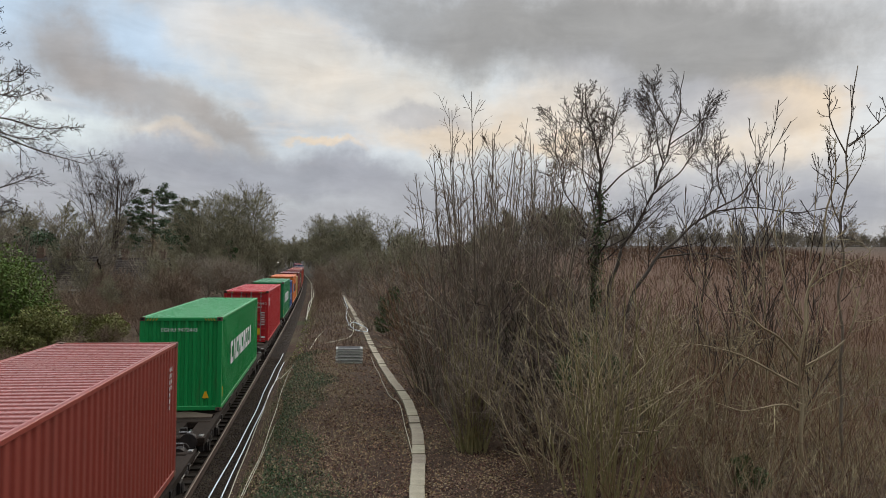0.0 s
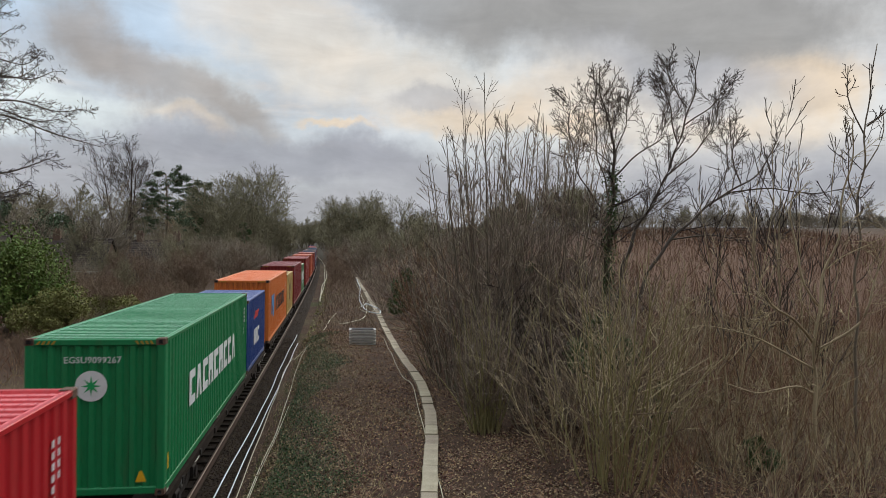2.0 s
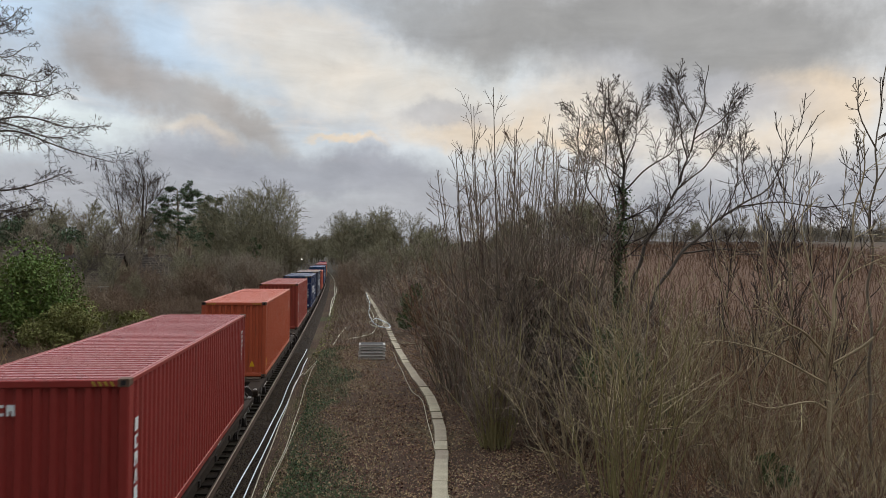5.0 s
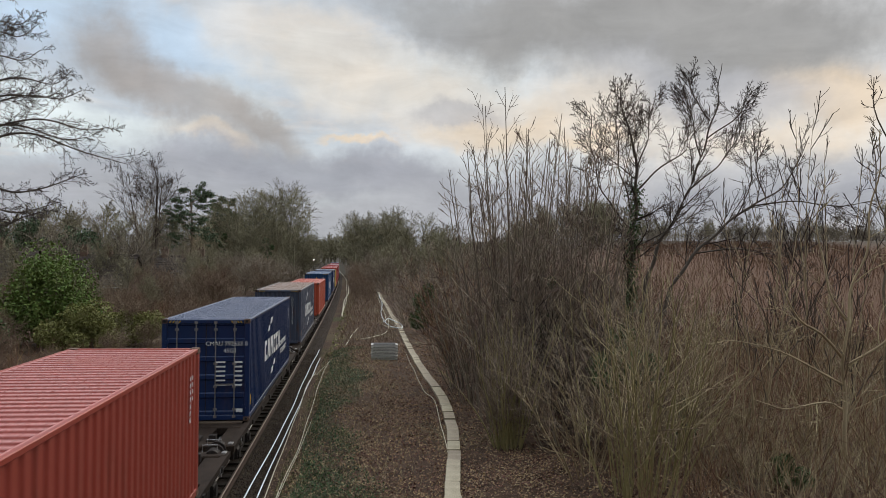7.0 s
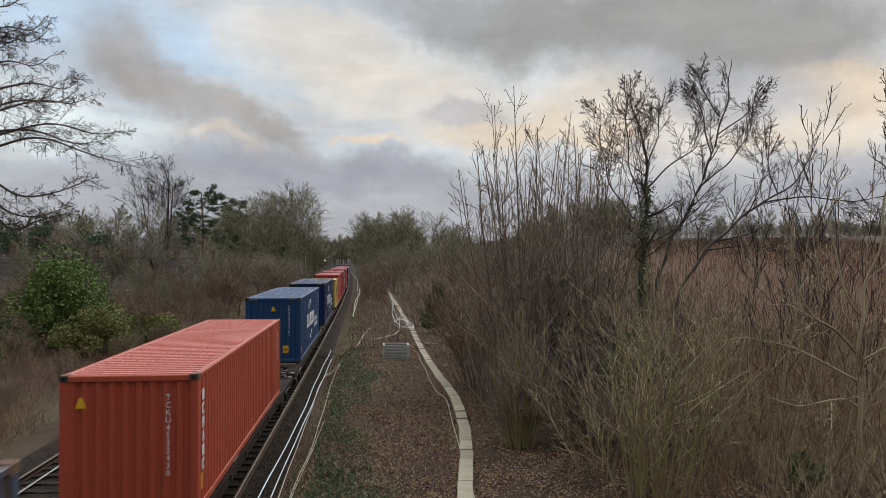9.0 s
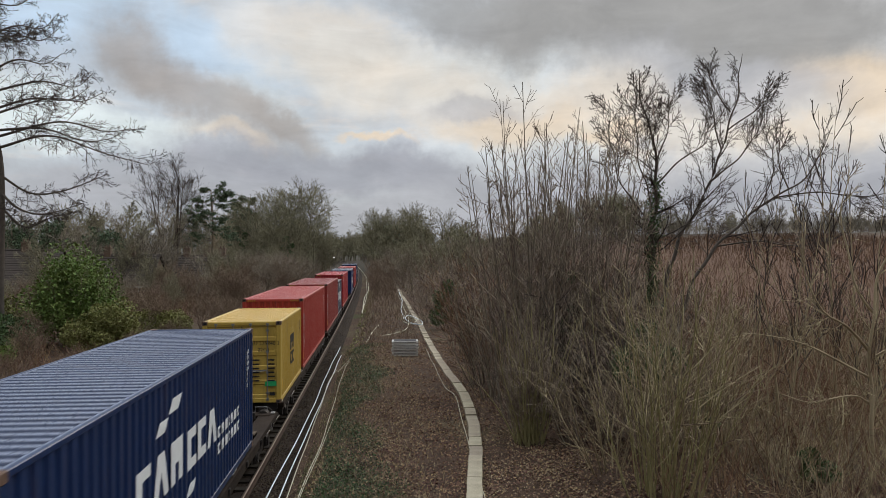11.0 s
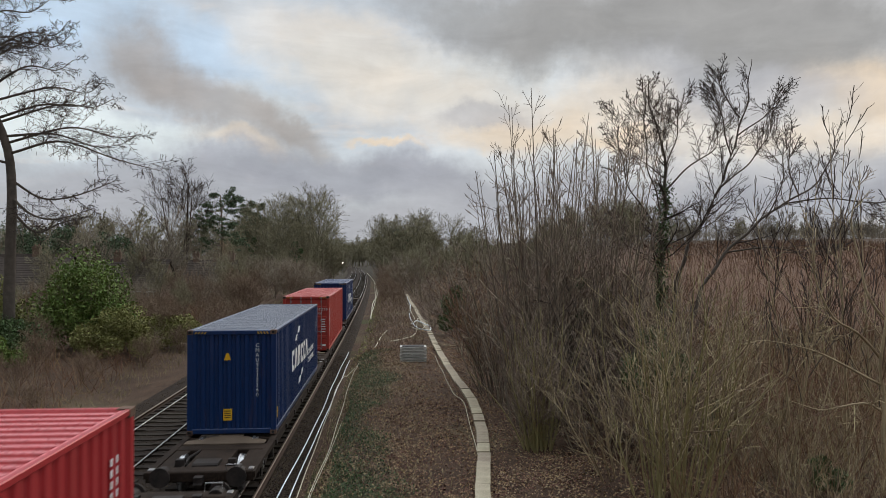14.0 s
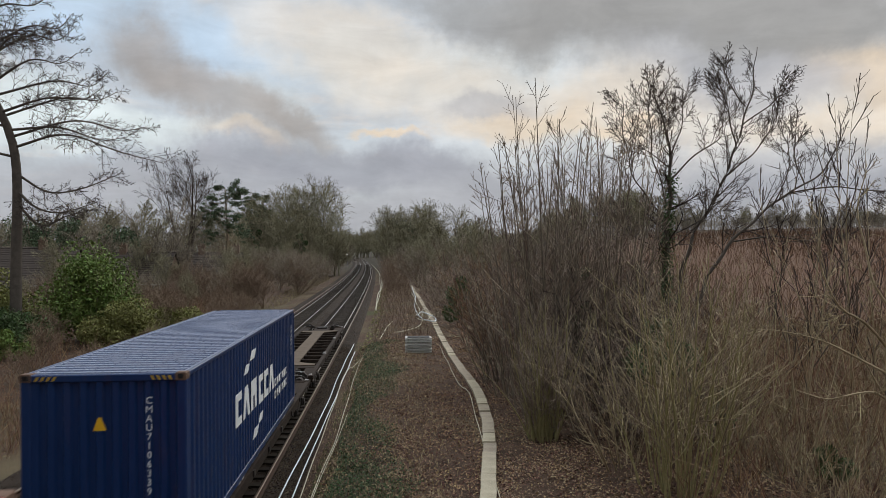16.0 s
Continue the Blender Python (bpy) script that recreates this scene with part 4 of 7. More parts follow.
# ---- ground and line ----
def ground_material():
    m = mat("leaf_litter_soil", (0.036, 0.022, 0.015), (0.075, 0.046, 0.030), 0.9, 22, 0.95, bump=0.9, dist=0.05, c3=(0.12, 0.075, 0.049))
    n, l = m.node_tree.nodes, m.node_tree.links
    b = n["Principled BSDF"]
    src = b.inputs["Base Color"].links[0].from_socket
    co = n.new("ShaderNodeTexCoord").outputs["Object"]
    sep = n.new("ShaderNodeSeparateXYZ")
    l.new(co, sep.inputs[0])
    t = n.new("ShaderNodeTexNoise")
    t.inputs["Scale"].default_value, t.inputs["Detail"].default_value = 0.12, 5
    l.new(co, t.inputs["Vector"])
    # pale dead grass in patches, russet scrub field further out
    for lo, hi, colour, amount in ((0.52, 0.64, (0.11, 0.09, 0.05), 0.6), (0.38, 0.30, (0.05, 0.065, 0.022), 0.6)):
        r = n.new("ShaderNodeMapRange")
        l.new(t.outputs[0], r.inputs[0])
        r.inputs[1].default_value, r.inputs[2].default_value, r.inputs[4].default_value = lo, hi, amount
        x = n.new("ShaderNodeMix")
        x.data_type = "RGBA"
        l.new(r.outputs[0], x.inputs[0])
        l.new(src, x.inputs[6])
        x.inputs[7].default_value = (*colour, 1)
        src = x.outputs[2]
    r = n.new("ShaderNodeMapRange")
    l.new(sep.outputs[0], r.inputs[0])
    r.inputs[1].default_value, r.inputs[2].default_value, r.inputs[4].default_value = 14.0, 45.0, 0.8
    x = n.new("ShaderNodeMix")
    x.data_type = "RGBA"
    l.new(r.outputs[0], x.inputs[0])
    l.new(src, x.inputs[6])
    x.inputs[7].default_value = (0.105, 0.053, 0.032, 1)
    r2 = n.new("ShaderNodeMapRange")
    l.new(sep.outputs[1], r2.inputs[0])
    r2.inputs[1].default_value, r2.inputs[2].default_value, r2.inputs[4].default_value = 150.0, 260.0, 0.85
    x2 = n.new("ShaderNodeMix")
    x2.data_type = "RGBA"
    l.new(r2.outputs[0], x2.inputs[0])
    l.new(x.outputs[2], x2.inputs[6])
    x2.inputs[7].default_value = (0.042, 0.036, 0.026, 1)
    l.new(x2.outputs[2], b.inputs["Base Color"])
    return m


SOIL = ground_material()
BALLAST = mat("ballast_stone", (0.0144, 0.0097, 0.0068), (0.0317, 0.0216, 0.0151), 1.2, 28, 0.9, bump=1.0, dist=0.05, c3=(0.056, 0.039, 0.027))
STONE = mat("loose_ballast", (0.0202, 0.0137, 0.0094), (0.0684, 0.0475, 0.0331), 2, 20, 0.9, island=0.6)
RAIL = mat("rusty_rail_side", (0.058, 0.034, 0.023), (0.038, 0.023, 0.016), 4, 40, 0.8)
RAIL_TOP = mat("polished_rail_head", (0.50, 0.49, 0.48), (0.36, 0.35, 0.34), 3, 40, 0.28, metal=1.0, bump=0.03)
DULL_TOP = mat("dull_conductor_rail_top", (0.13, 0.092, 0.068), (0.20, 0.15, 0.115), 3, 40, 0.42, metal=0.5, bump=0.05)
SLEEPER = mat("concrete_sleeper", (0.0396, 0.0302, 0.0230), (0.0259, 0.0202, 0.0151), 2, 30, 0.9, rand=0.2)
SLAB = mat("pale_concrete_slab", (0.4860, 0.4657, 0.4185), (0.3915, 0.3713, 0.3307), 2.5, 35, 0.9, rand=0.1)
CONCRETE = mat("weathered_concrete", (0.33, 0.275, 0.20), (0.24, 0.198, 0.14), 2.5, 35, 0.9, rand=0.16, c3=(0.38, 0.325, 0.245))
PALE_CABLE = mat("pale_cable_sheath", (0.66, 0.69, 0.70), (0.52, 0.55, 0.56), 2.5, 30, 0.45)
DULL_CABLE = mat("dusty_cable_sheath", (0.50, 0.46, 0.34), (0.36, 0.33, 0.24), 2.5, 30, 0.55)

far = 1.18 ** np.arange(1, 34)
gx = np.unique(np.round(np.concatenate([np.arange(-16, 30, 0.5), np.arange(30, 330, 5.0), 330 + 60 * np.cumsum(far) / 9, -16 - 6 * np.cumsum(far) / 9]), 2))
gy = np.unique(np.round(np.concatenate([np.arange(-40, 70, 0.5), np.arange(70, 340, 5.0), 340 + 50 * np.cumsum(far) / 9, -40 - 10 * np.cumsum(far) / 9]), 2))
gx, gy = gx[np.abs(gx) < 2500], gy[(gy > -900) & (gy < 3500)]
X, Y = np.meshgrid(gx, gy)
Z = ground_z(X, Y)
idx = np.arange(X.size).reshape(X.shape)
quads = np.stack([idx[:-1, :-1], idx[:-1, 1:], idx[1:, 1:], idx[1:, :-1]], -1).reshape(-1, 4)
ground = part("ground", fast_mesh("ground", np.stack([X, Y, Z], -1).reshape(-1, 3), quads), SOIL, smooth=True)
tagged(ground, "brown leaf litter, dead grass and russet scrub land", "ground", kind="structure")

# ballast bed under both tracks: a raised strip along the curve
YS = np.concatenate([np.arange(-80, 60, 2.0), np.arange(60, 575, 10.0)])
prof = [(-6.9, -0.62), (-5.7, -0.2), (-5.0, -0.085), (1.15, -0.085), (1.75, -0.18), (2.5, -0.55)]
bv, bf = [], []
for i, y in enumerate(YS):
    for dx, z in prof:
        bv.append((xc(y) + dx, y, z))
    if i:
        for j in range(len(prof) - 1):
            a = (i - 1) * len(prof) + j
            bf.append((a, a + 1, a + 1 + len(prof), a + len(prof)))
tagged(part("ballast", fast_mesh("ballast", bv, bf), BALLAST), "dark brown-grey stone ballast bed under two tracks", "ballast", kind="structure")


def rail_along(name, off, half, z0, z1, material, parent, head=True):
    k_v, k_f = [], []
    if head:
        pr = [(-0.07, z0), (-0.06, z0 + 0.02), (-0.012, z0 + 0.04), (-0.012, z1 - 0.045), (-half, z1 - 0.035), (-half, z1 - 0.006), (half, z1 - 0.006), (half, z1 - 0.035), (0.012, z1 - 0.045), (0.012, z0 + 0.04), (0.06, z0 + 0.02), (0.07, z0)]
    else:
        pr = [(-half, z0), (-half, z1), (half, z1), (half, z0)]
    n = len(pr)
    for i, y in enumerate(YS):
        for dx, z in pr:
            k_v.append((xc(y) + off + dx, y, z))
        if i:
            for j in range(n):
                a, b = (i - 1) * n + j, (i - 1) * n + (j + 1) % n
                k_f.append((a, b, b + n, a + n))
    return part(name, fast_mesh(name, k_v, k_f), material, parent)


SLEEPER_MESH = Kit().prism([(-1.25, -0.17), (1.25, -0.17), (1.22, -0.05), (0.95, -0.035), (0.5, -0.035), (0.35, -0.06), (-0.35, -0.06), (-0.5, -0.035), (-0.95, -0.035), (-1.22, -0.05)], 1, -0.13, 0.13).mesh("sleeper")
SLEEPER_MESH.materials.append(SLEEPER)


def track(off, third, label):
    root = new("railway_track")
    tagged(root, label, "railway track", "railway tracks", "structure")
    for g in (-0.7525, 0.7525):
        r = rail_along("rail", off + g, 0.035, -0.16, 0.0, RAIL, root)
        rail_along("rail_head", off + g, 0.030, -0.008, 0.002, RAIL_TOP, r, False)
    c = rail_along("conductor_rail", off + third, 0.036, -0.06, 0.076, RAIL, root)
    rail_along("rail_head", off + third, 0.034, 0.066, 0.079, DULL_TOP, c, False)
    return root


near_track = track(0.0, 1.17, "near railway track with shiny rails and a conductor rail")
far_track = track(-SIX_FOOT, -1.17, "far railway track with shiny rails and a conductor rail")


# ---- cable troughs, cables, stack of trough sections ----
def along(pts, step=0.25):
    """A smooth line through points (Catmull-Rom), sampled evenly."""
    pts = [Vector(p) for p in pts]
    pts = [pts[0] * 2 - pts[1]] + pts + [pts[-1] * 2 - pts[-2]]
    out = []
    for i in range(1, len(pts) - 2):
        p0, p1, p2, p3 = pts[i - 1:i + 3]
        n = max(2, int((p2 - p1).length / step))
        for j in range(n):
            t = j / n
            out.append(0.5 * ((2 * p1) + (p2 - p0) * t + (2 * p0 - 5 * p1 + 4 * p2 - p3) * t * t + (3 * p1 - p0 - 3 * p2 + p3) * t ** 3))
    return out + [pts[-2]]


TROUGH_LINE = along([(1.3, 11.0, 0), (2.11, 16.93, 0), (2.42, 19.2, 0), (2.71, 21.41, 0), (2.99, 24.2, 0), (3.19, 28.4, 0), (3.17, 31.4, 0), (3.06, 36.4, 0), (3.0, 46.1, 0), (2.96, 64.0, 0), (2.84, 81.6, 0), (2.59, 117.8, 0)], 0.02)
LID_MESH = Kit().prism([(-0.19, 0.0), (0.19, 0.0), (0.19, 0.045), (0.175, 0.06), (-0.175, 0.06), (-0.19, 0.045)], 1, -0.494, 0.494).mesh("trough_lid")
LID_MESH.materials.append(CONCRETE)
trough = new("cable_trough")
tagged(trough, "winding concrete cable trough with pale lids on the ground", "cable trough", kind="structure")
base_v, base_f = [], []
dist_, last_, lid_rng = 0.0, None, random.Random(5)
for p_, q_ in zip(TROUGH_LINE, TROUGH_LINE[1:]):
    dist_ += (q_ - p_).length
    if last_ is None or dist_ - last_ >= 1.0:
        last_ = dist_ if last_ is None else last_ + 1.0
        a_ = math.atan2(-(q_ - p_).x, (q_ - p_).y)
        ob_ = new("trough_lid", LID_MESH)
        ob_.parent = trough
        ob_.matrix_basis = (Matrix.Translation((p_.x + lid_rng.uniform(-0.012, 0.012), p_.y, gz(p_.x, p_.y) + 0.06 + lid_rng.uniform(-0.006, 0.008)))
                            @ Matrix.Rotation(a_ + radians(lid_rng.uniform(-1.2, 1.2)), 4, "Z") @ Matrix.Rotation(radians(lid_rng.uniform(-1, 1)), 4, "Y"))
k = Kit()
for i in range(0, len(TROUGH_LINE) - 40, 40):
    p_, q_ = TROUGH_LINE[i], TROUGH_LINE[i + 40]
    d_ = (q_ - p_).normalized()
    n_ = Vector((d_.y, -d_.x, 0)) * 0.17
    lo_, hi_ = min(gz(p_.x, p_.y), gz(q_.x, q_.y)) - 0.1, gz(p_.x, p_.y) + 0.062
    c_ = [p_ - n_, p_ + n_, q_ + n_, q_ - n_]
    k.add([(c.x, c.y, z) for z in (lo_, hi_) for c in c_], [(0, 3, 2, 1), (4, 5, 6, 7), (0, 1, 5, 4), (1, 2, 6, 5), (2, 3, 7, 6), (3, 0, 4, 7)])
part("channel", k, CONCRETE, trough)


def cable(pts, r, material, label, lift=0.05):
    line = along([(x, y, 0) for x, y in pts], 0.5)
    rng = random.Random(len(pts) + int(pts[0][1]))
    pos = [(p.x + 0.012 * math.sin(p.y * 0.9), p.y, max(gz(p.x, p.y), -0.16 if p.x < -2.2 else -1) + lift + r) for p in line]
    ob = part("cable", Kit().tube(pos, r, 6), material, None, smooth=True)
    return tagged(ob, label, "cable", "cables beside the line")


cable([(-2.85, 11), (-2.74, 18.1), (-2.68, 21.8), (-2.6, 27.4), (-2.64, 36.7), (-2.57, 46.5)], 0.021, PALE_CABLE, "pale grey cable lying on the ballast shoulder")
cable([(-2.5, 11), (-2.44, 17.9), (-2.44, 22.1), (-2.39, 26.6), (-2.36, 34.5), (-2.32, 42.7)], 0.019, PALE_CABLE, "pale grey cable lying on the ballast shoulder")
cable([(-2.3, 11), (-2.24, 17.5), (-2.28, 21.4), (-2.3, 27.6), (-2.35, 35.2), (-1.72, 41.4)], 0.013, DULL_CABLE, "thin dusty cable lying beside the line", 0.10)
cable([(-2.2, 11), (-2.03, 17.5), (-1.96, 20.5), (-1.86, 24.5), (-1.9, 36.8), (-1.74, 40.4)], 0.013, DULL_CABLE, "thin dusty cable lying beside the line", 0.10)
cable([(-2.1, 13), (-1.98, 17.9), (-1.87, 21.4), (-1.71, 26.4)], 0.010, DULL_CABLE, "thin dusty cable lying beside the line", 0.10)
cable([(-1.88, 72.1), (-2.26, 98.6), (-2.15, 122.6), (-4.32, 196.7), (-9.67, 311.8)], 0.06, DULL_CABLE, "pale cable run along the distant line")
cable([(-1.98, 74), (-2.0, 98.6), (-2.45, 122.6), (-4.0, 190)], 0.045, DULL_CABLE, "pale cable run along the distant line")
cable([(-0.96, 47.2), (-0.7, 52.2), (-0.24, 57.4)], 0.03, DULL_CABLE, "short dusty cable end on the bank")
cable([(2.62, 44), (2.6, 34.1), (2.61, 30.5), (2.85, 28.7), (2.57, 22.5), (2.43, 19.0), (2.35, 16.8), (2.2, 14.5)], 0.013, DULL_CABLE, "thin dusty cable following the trough")
cable([(2.2, 100), (2.2, 81), (2.26, 69.5), (1.65, 61), (2.47, 58.5), (3.31, 66.3), (2.6, 70), (1.91, 55.1), (0.88, 51.7), (0.01, 50.1)], 0.032, DULL_CABLE, "loose looped cable beside the trough", 0.08)
cable([(2.5, 110), (2.4, 88), (1.9, 72), (2.1, 60), (3.0, 57), (3.2, 61), (2.4, 66), (1.8, 62)], 0.04, PALE_CABLE, "loose looped pale cable beside the trough", 0.12)

stack = new("concrete_slab_stack")
tagged(stack, "neat stack of grey concrete trough slabs on the litter", "slab stack")
stack.matrix_basis = Matrix.Translation((1.27, 40.9, gz(1.27, 40.9))) @ Matrix.Rotation(radians(-1.5), 4, "Z")
rg = random.Random(3)
for b_ in (-0.5, 0.5):
    part("bearer", Kit().box(b_ - 0.05, b_ + 0.05, -0.5, 0.5, -0.06, 0.06), WAGON_TOP, stack)
for i in range(10):
    dx, dy = rg.uniform(-0.018, 0.018), rg.uniform(-0.02, 0.02)
    z_ = 0.06 + i * 0.083
    pr_ = [(-0.5 + dy, z_), (0.5 + dy, z_), (0.5 + dy, z_ + 0.045), (0.48 + dy, z_ + 0.056), (-0.48 + dy, z_ + 0.056), (-0.5 + dy, z_ + 0.045)]
    # added black filler paints the shadow in the gap between slabs
    part("spacer", Kit().box(-0.6, 0.6, -0.4, 0.4, z_ + 0.052, z_ + 0.083), BLACK, stack)
    part("slab", Kit().prism(pr_, 0, -0.72 + dx, 0.72 + dx), SLAB, stack)



# ---- plants: branches grown level by level ----
def unit(a):
    return a / np.maximum(np.linalg.norm(a, axis=-1, keepdims=True), 1e-9)


def tube_arrays(Pt, Rd, sides, rng):
    """Tubes along N polylines of K points, as vertices and quads."""
    N, K, _ = Pt.shape
    d = unit(Pt[:, -1] - Pt[:, 0])
    u = unit(np.cross(d, unit(rng.normal(size=(N, 3)))))
    if sides == 2:
        # the finest twigs: one flat strip each
        V = Pt[:, :, None, :] + u[:, None, None, :] * np.array([-1.0, 1.0])[None, None, :, None] * Rd[:, :, None, None]
        i = np.arange(N * K * 2).reshape(N, K, 2)
        return V.reshape(-1, 3), np.stack([i[:, :-1, 0], i[:, :-1, 1], i[:, 1:, 1], i[:, 1:, 0]], -1).reshape(-1, 4)
    v = np.cross(d, u)
    a = np.arange(sides) * 2 * np.pi / sides
    ring = u[:, None, None, :] * np.cos(a)[None, None, :, None] + v[:, None, None, :] * np.sin(a)[None, None, :, None]
    V = Pt[:, :, None, :] + ring * Rd[:, :, None, None]
    i = np.arange(N * K * sides).reshape(N, K, sides)
    nx = np.roll(i, -1, axis=2)
    Q = np.stack([i[:, :-1], nx[:, :-1], nx[:, 1:], i[:, 1:]], -1).reshape(-1, 4)
    return V.reshape(-1, 3), Q


def sway(rng, S, D, L, K, wig, up, droop=0.0):
    """Polylines from starts S in directions D; wig wanders, up pulls to the sky."""
    N = len(S)
    pts = np.empty((N, K, 3))
    pts[:, 0] = S
    d = D.copy()
    for k in range(1, K):
        d = d + rng.normal(size=(N, 3)) * wig
        d[:, 2] += up - droop * k / K
        d = unit(d)
        pts[:, k] = pts[:, k - 1] + d * (L / (K - 1))[:, None]
    return pts


def sprout(rng, pts, rad, L, lv):
    """Starts, directions, lengths and radii of the side shoots of polylines."""
    N, K, _ = pts.shape
    kids = lv["kids"]
    n = N * kids
    own = np.repeat(np.arange(N), kids)
    lo, hi = lv.get("span", (0.3, 1.0))
    t = lo + (hi - lo) * (np.tile(np.arange(kids), N) + rng.random(n)) / kids
    f = t * (K - 1)
    k0 = np.minimum(f.astype(int), K - 2)
    fr = (f - k0)[:, None]
    base = pts[own, k0] * (1 - fr) + pts[own, k0 + 1] * fr
    tan = unit(pts[own, k0 + 1] - pts[own, k0])
    flat = np.array(lv.get("plane", (1, 1, 1)), float)
    side = unit(np.cross(tan, rng.normal(size=(n, 3)))) * flat
    a0, a1 = lv.get("angle", (25, 55))
    ang = np.radians(a0 + (a1 - a0) * rng.random(n))[:, None]
    l0, l1 = lv.get("length", (0.3, 0.6))
    length = L[own] * (l0 + (l1 - l0) * rng.random(n)) * (1 - lv.get("shorten", 0.5) * (t - lo) / max(1e-6, hi - lo))
    return base, unit(tan * np.cos(ang) + side * np.sin(ang)), length, rad[own, k0] * lv.get("thick", 0.5)


def grow(rng, S, D, L, R, levels):
    """Returns, level by level, (points, radii). A level: K, wig, up, sides, kids, span, angle, length, thick."""
    out = []
    S, D, L, R = (np.asarray(a, float) for a in (S, D, L, R))
    for lv in levels:
        K = lv["K"]
        pts = sway(rng, S, unit(D), L, K, lv.get("wig", 0.1), lv.get("up", 0.05), lv.get("droop", 0.0))
        taper = np.linspace(1, lv.get("tip", 0.25), K)
        rad = np.maximum(R[:, None] * taper[None, :], lv.get("rmin", 0.003))
        out.append((pts, rad, lv.get("sides", 3)))
        if not lv.get("kids", 0):
            break
        S, D, L, R = sprout(rng, pts, rad, L, lv)
    return out


def branch_mesh(name, lots, rng):
    vs, qs, o = [], [], 0
    for pts, rad, sides in lots:
        v, q = tube_arrays(pts, rad, sides, rng)
        vs.append(v)
        qs.append(q + o)
        o += len(v)
    return fast_mesh(name, np.concatenate(vs), np.concatenate(qs))


def leaf_arrays(rng, C, size, flat=0.0, nrm=None, long=1.0):
    """Folded four-cornered leaves round centres C."""
    N = len(C)
    n_ = unit(rng.normal(size=(N, 3)) * (1 - flat) + np.array([0, 0, 1.0]) * flat * 2.0)
    a = unit(np.cross(n_, rng.normal(size=(N, 3))))
    b = np.cross(n_, a)
    s = size * (0.6 + 0.8 * rng.random(N))[:, None]
    V = np.stack([C - a * s * long, C + b * s * 0.55 + n_ * s * 0.2, C + a * s * long, C - b * s * 0.55 + n_ * s * 0.2], 1)
    return V.reshape(-1, 3), np.arange(N * 4).reshape(N, 4)


BARK = mat("grey_brown_bark", (0.1207, 0.0943, 0.0713), (0.2070, 0.1633, 0.1219), 3, 25, 0.9, bump=0.6, island=0.4)
DARK_BARK = mat("dark_grey_bark", (0.062, 0.050, 0.042), (0.12, 0.098, 0.08), 3, 25, 0.9, bump=0.6, island=0.4)
TWIG = mat("brown_twigs", (0.1644, 0.1219, 0.0920), (0.2783, 0.2104, 0.1610), 1.5, 25, 0.85, bump=0.2, island=0.45)
DARK_TWIG = mat("near_black_twigs", (0.042, 0.032, 0.027), (0.085, 0.064, 0.052), 1.5, 25, 0.8, bump=0.2, island=0.45)
RED_TWIG = mat("russet_twigs", (0.155, 0.086, 0.052), (0.25, 0.150, 0.094), 1.0, 25, 0.85, bump=0.2, island=0.45)
OLIVE = mat("olive_stems", (0.20, 0.172, 0.075), (0.31, 0.255, 0.13), 1.5, 25, 0.8, bump=0.2, island=0.4)
PALE_STEM = mat("pale_brown_stems", (0.40, 0.31, 0.195), (0.22, 0.165, 0.105), 1.5, 25, 0.8, bump=0.2, island=0.5)
FAR_TWIG = mat("far_twigs", (0.192, 0.154, 0.115), (0.270, 0.218, 0.166), 0.15, 2, 0.9, bump=0, island=0.35)
FAR_OLIVE = mat("far_olive_twigs", (0.180, 0.161, 0.101), (0.246, 0.216, 0.142), 0.15, 2, 0.9, bump=0, island=0.35)
FAR_RUSSET = mat("far_russet_twigs", (0.161, 0.110, 0.076), (0.230, 0.163, 0.115), 0.15, 2, 0.9, bump=0, island=0.35)
IVY = mat("ivy_leaves", (0.041, 0.067, 0.025), (0.081, 0.115, 0.044), 3, 20, 0.5, bump=0.1, island=0.35)
IVY_LOW = mat("ground_ivy_leaves", (0.028, 0.050, 0.020), (0.058, 0.092, 0.034), 3, 20, 0.5, bump=0.1, island=0.6)
MOSS = mat("dull_moss", (0.060, 0.066, 0.026), (0.105, 0.105, 0.045), 3, 20, 0.8, bump=0.1, island=0.5)
EVERGREEN = mat("evergreen_leaves", (0.094, 0.140, 0.035), (0.163, 0.206, 0.056), 0.5, 8, 0.55, bump=0.1, island=0.45)
GOLD_GREEN = mat("yellow_green_leaves", (0.16, 0.165, 0.05), (0.20, 0.185, 0.07), 0.5, 8, 0.65, bump=0.1, island=0.3)
PINE = mat("pine_needles", (0.06, 0.085, 0.045), (0.09, 0.12, 0.065), 0.5, 8, 0.7, bump=0.1, island=0.4)
LITTER = mat("fallen_leaves", (0.101, 0.051, 0.033), (0.234, 0.139, 0.090), 2, 12, 0.85, bump=0.1, island=0.7)
DEAD_GRASS = mat("dead_grass", (0.30, 0.25, 0.15), (0.21, 0.17, 0.10), 1, 10, 0.9, bump=0, island=0.3)


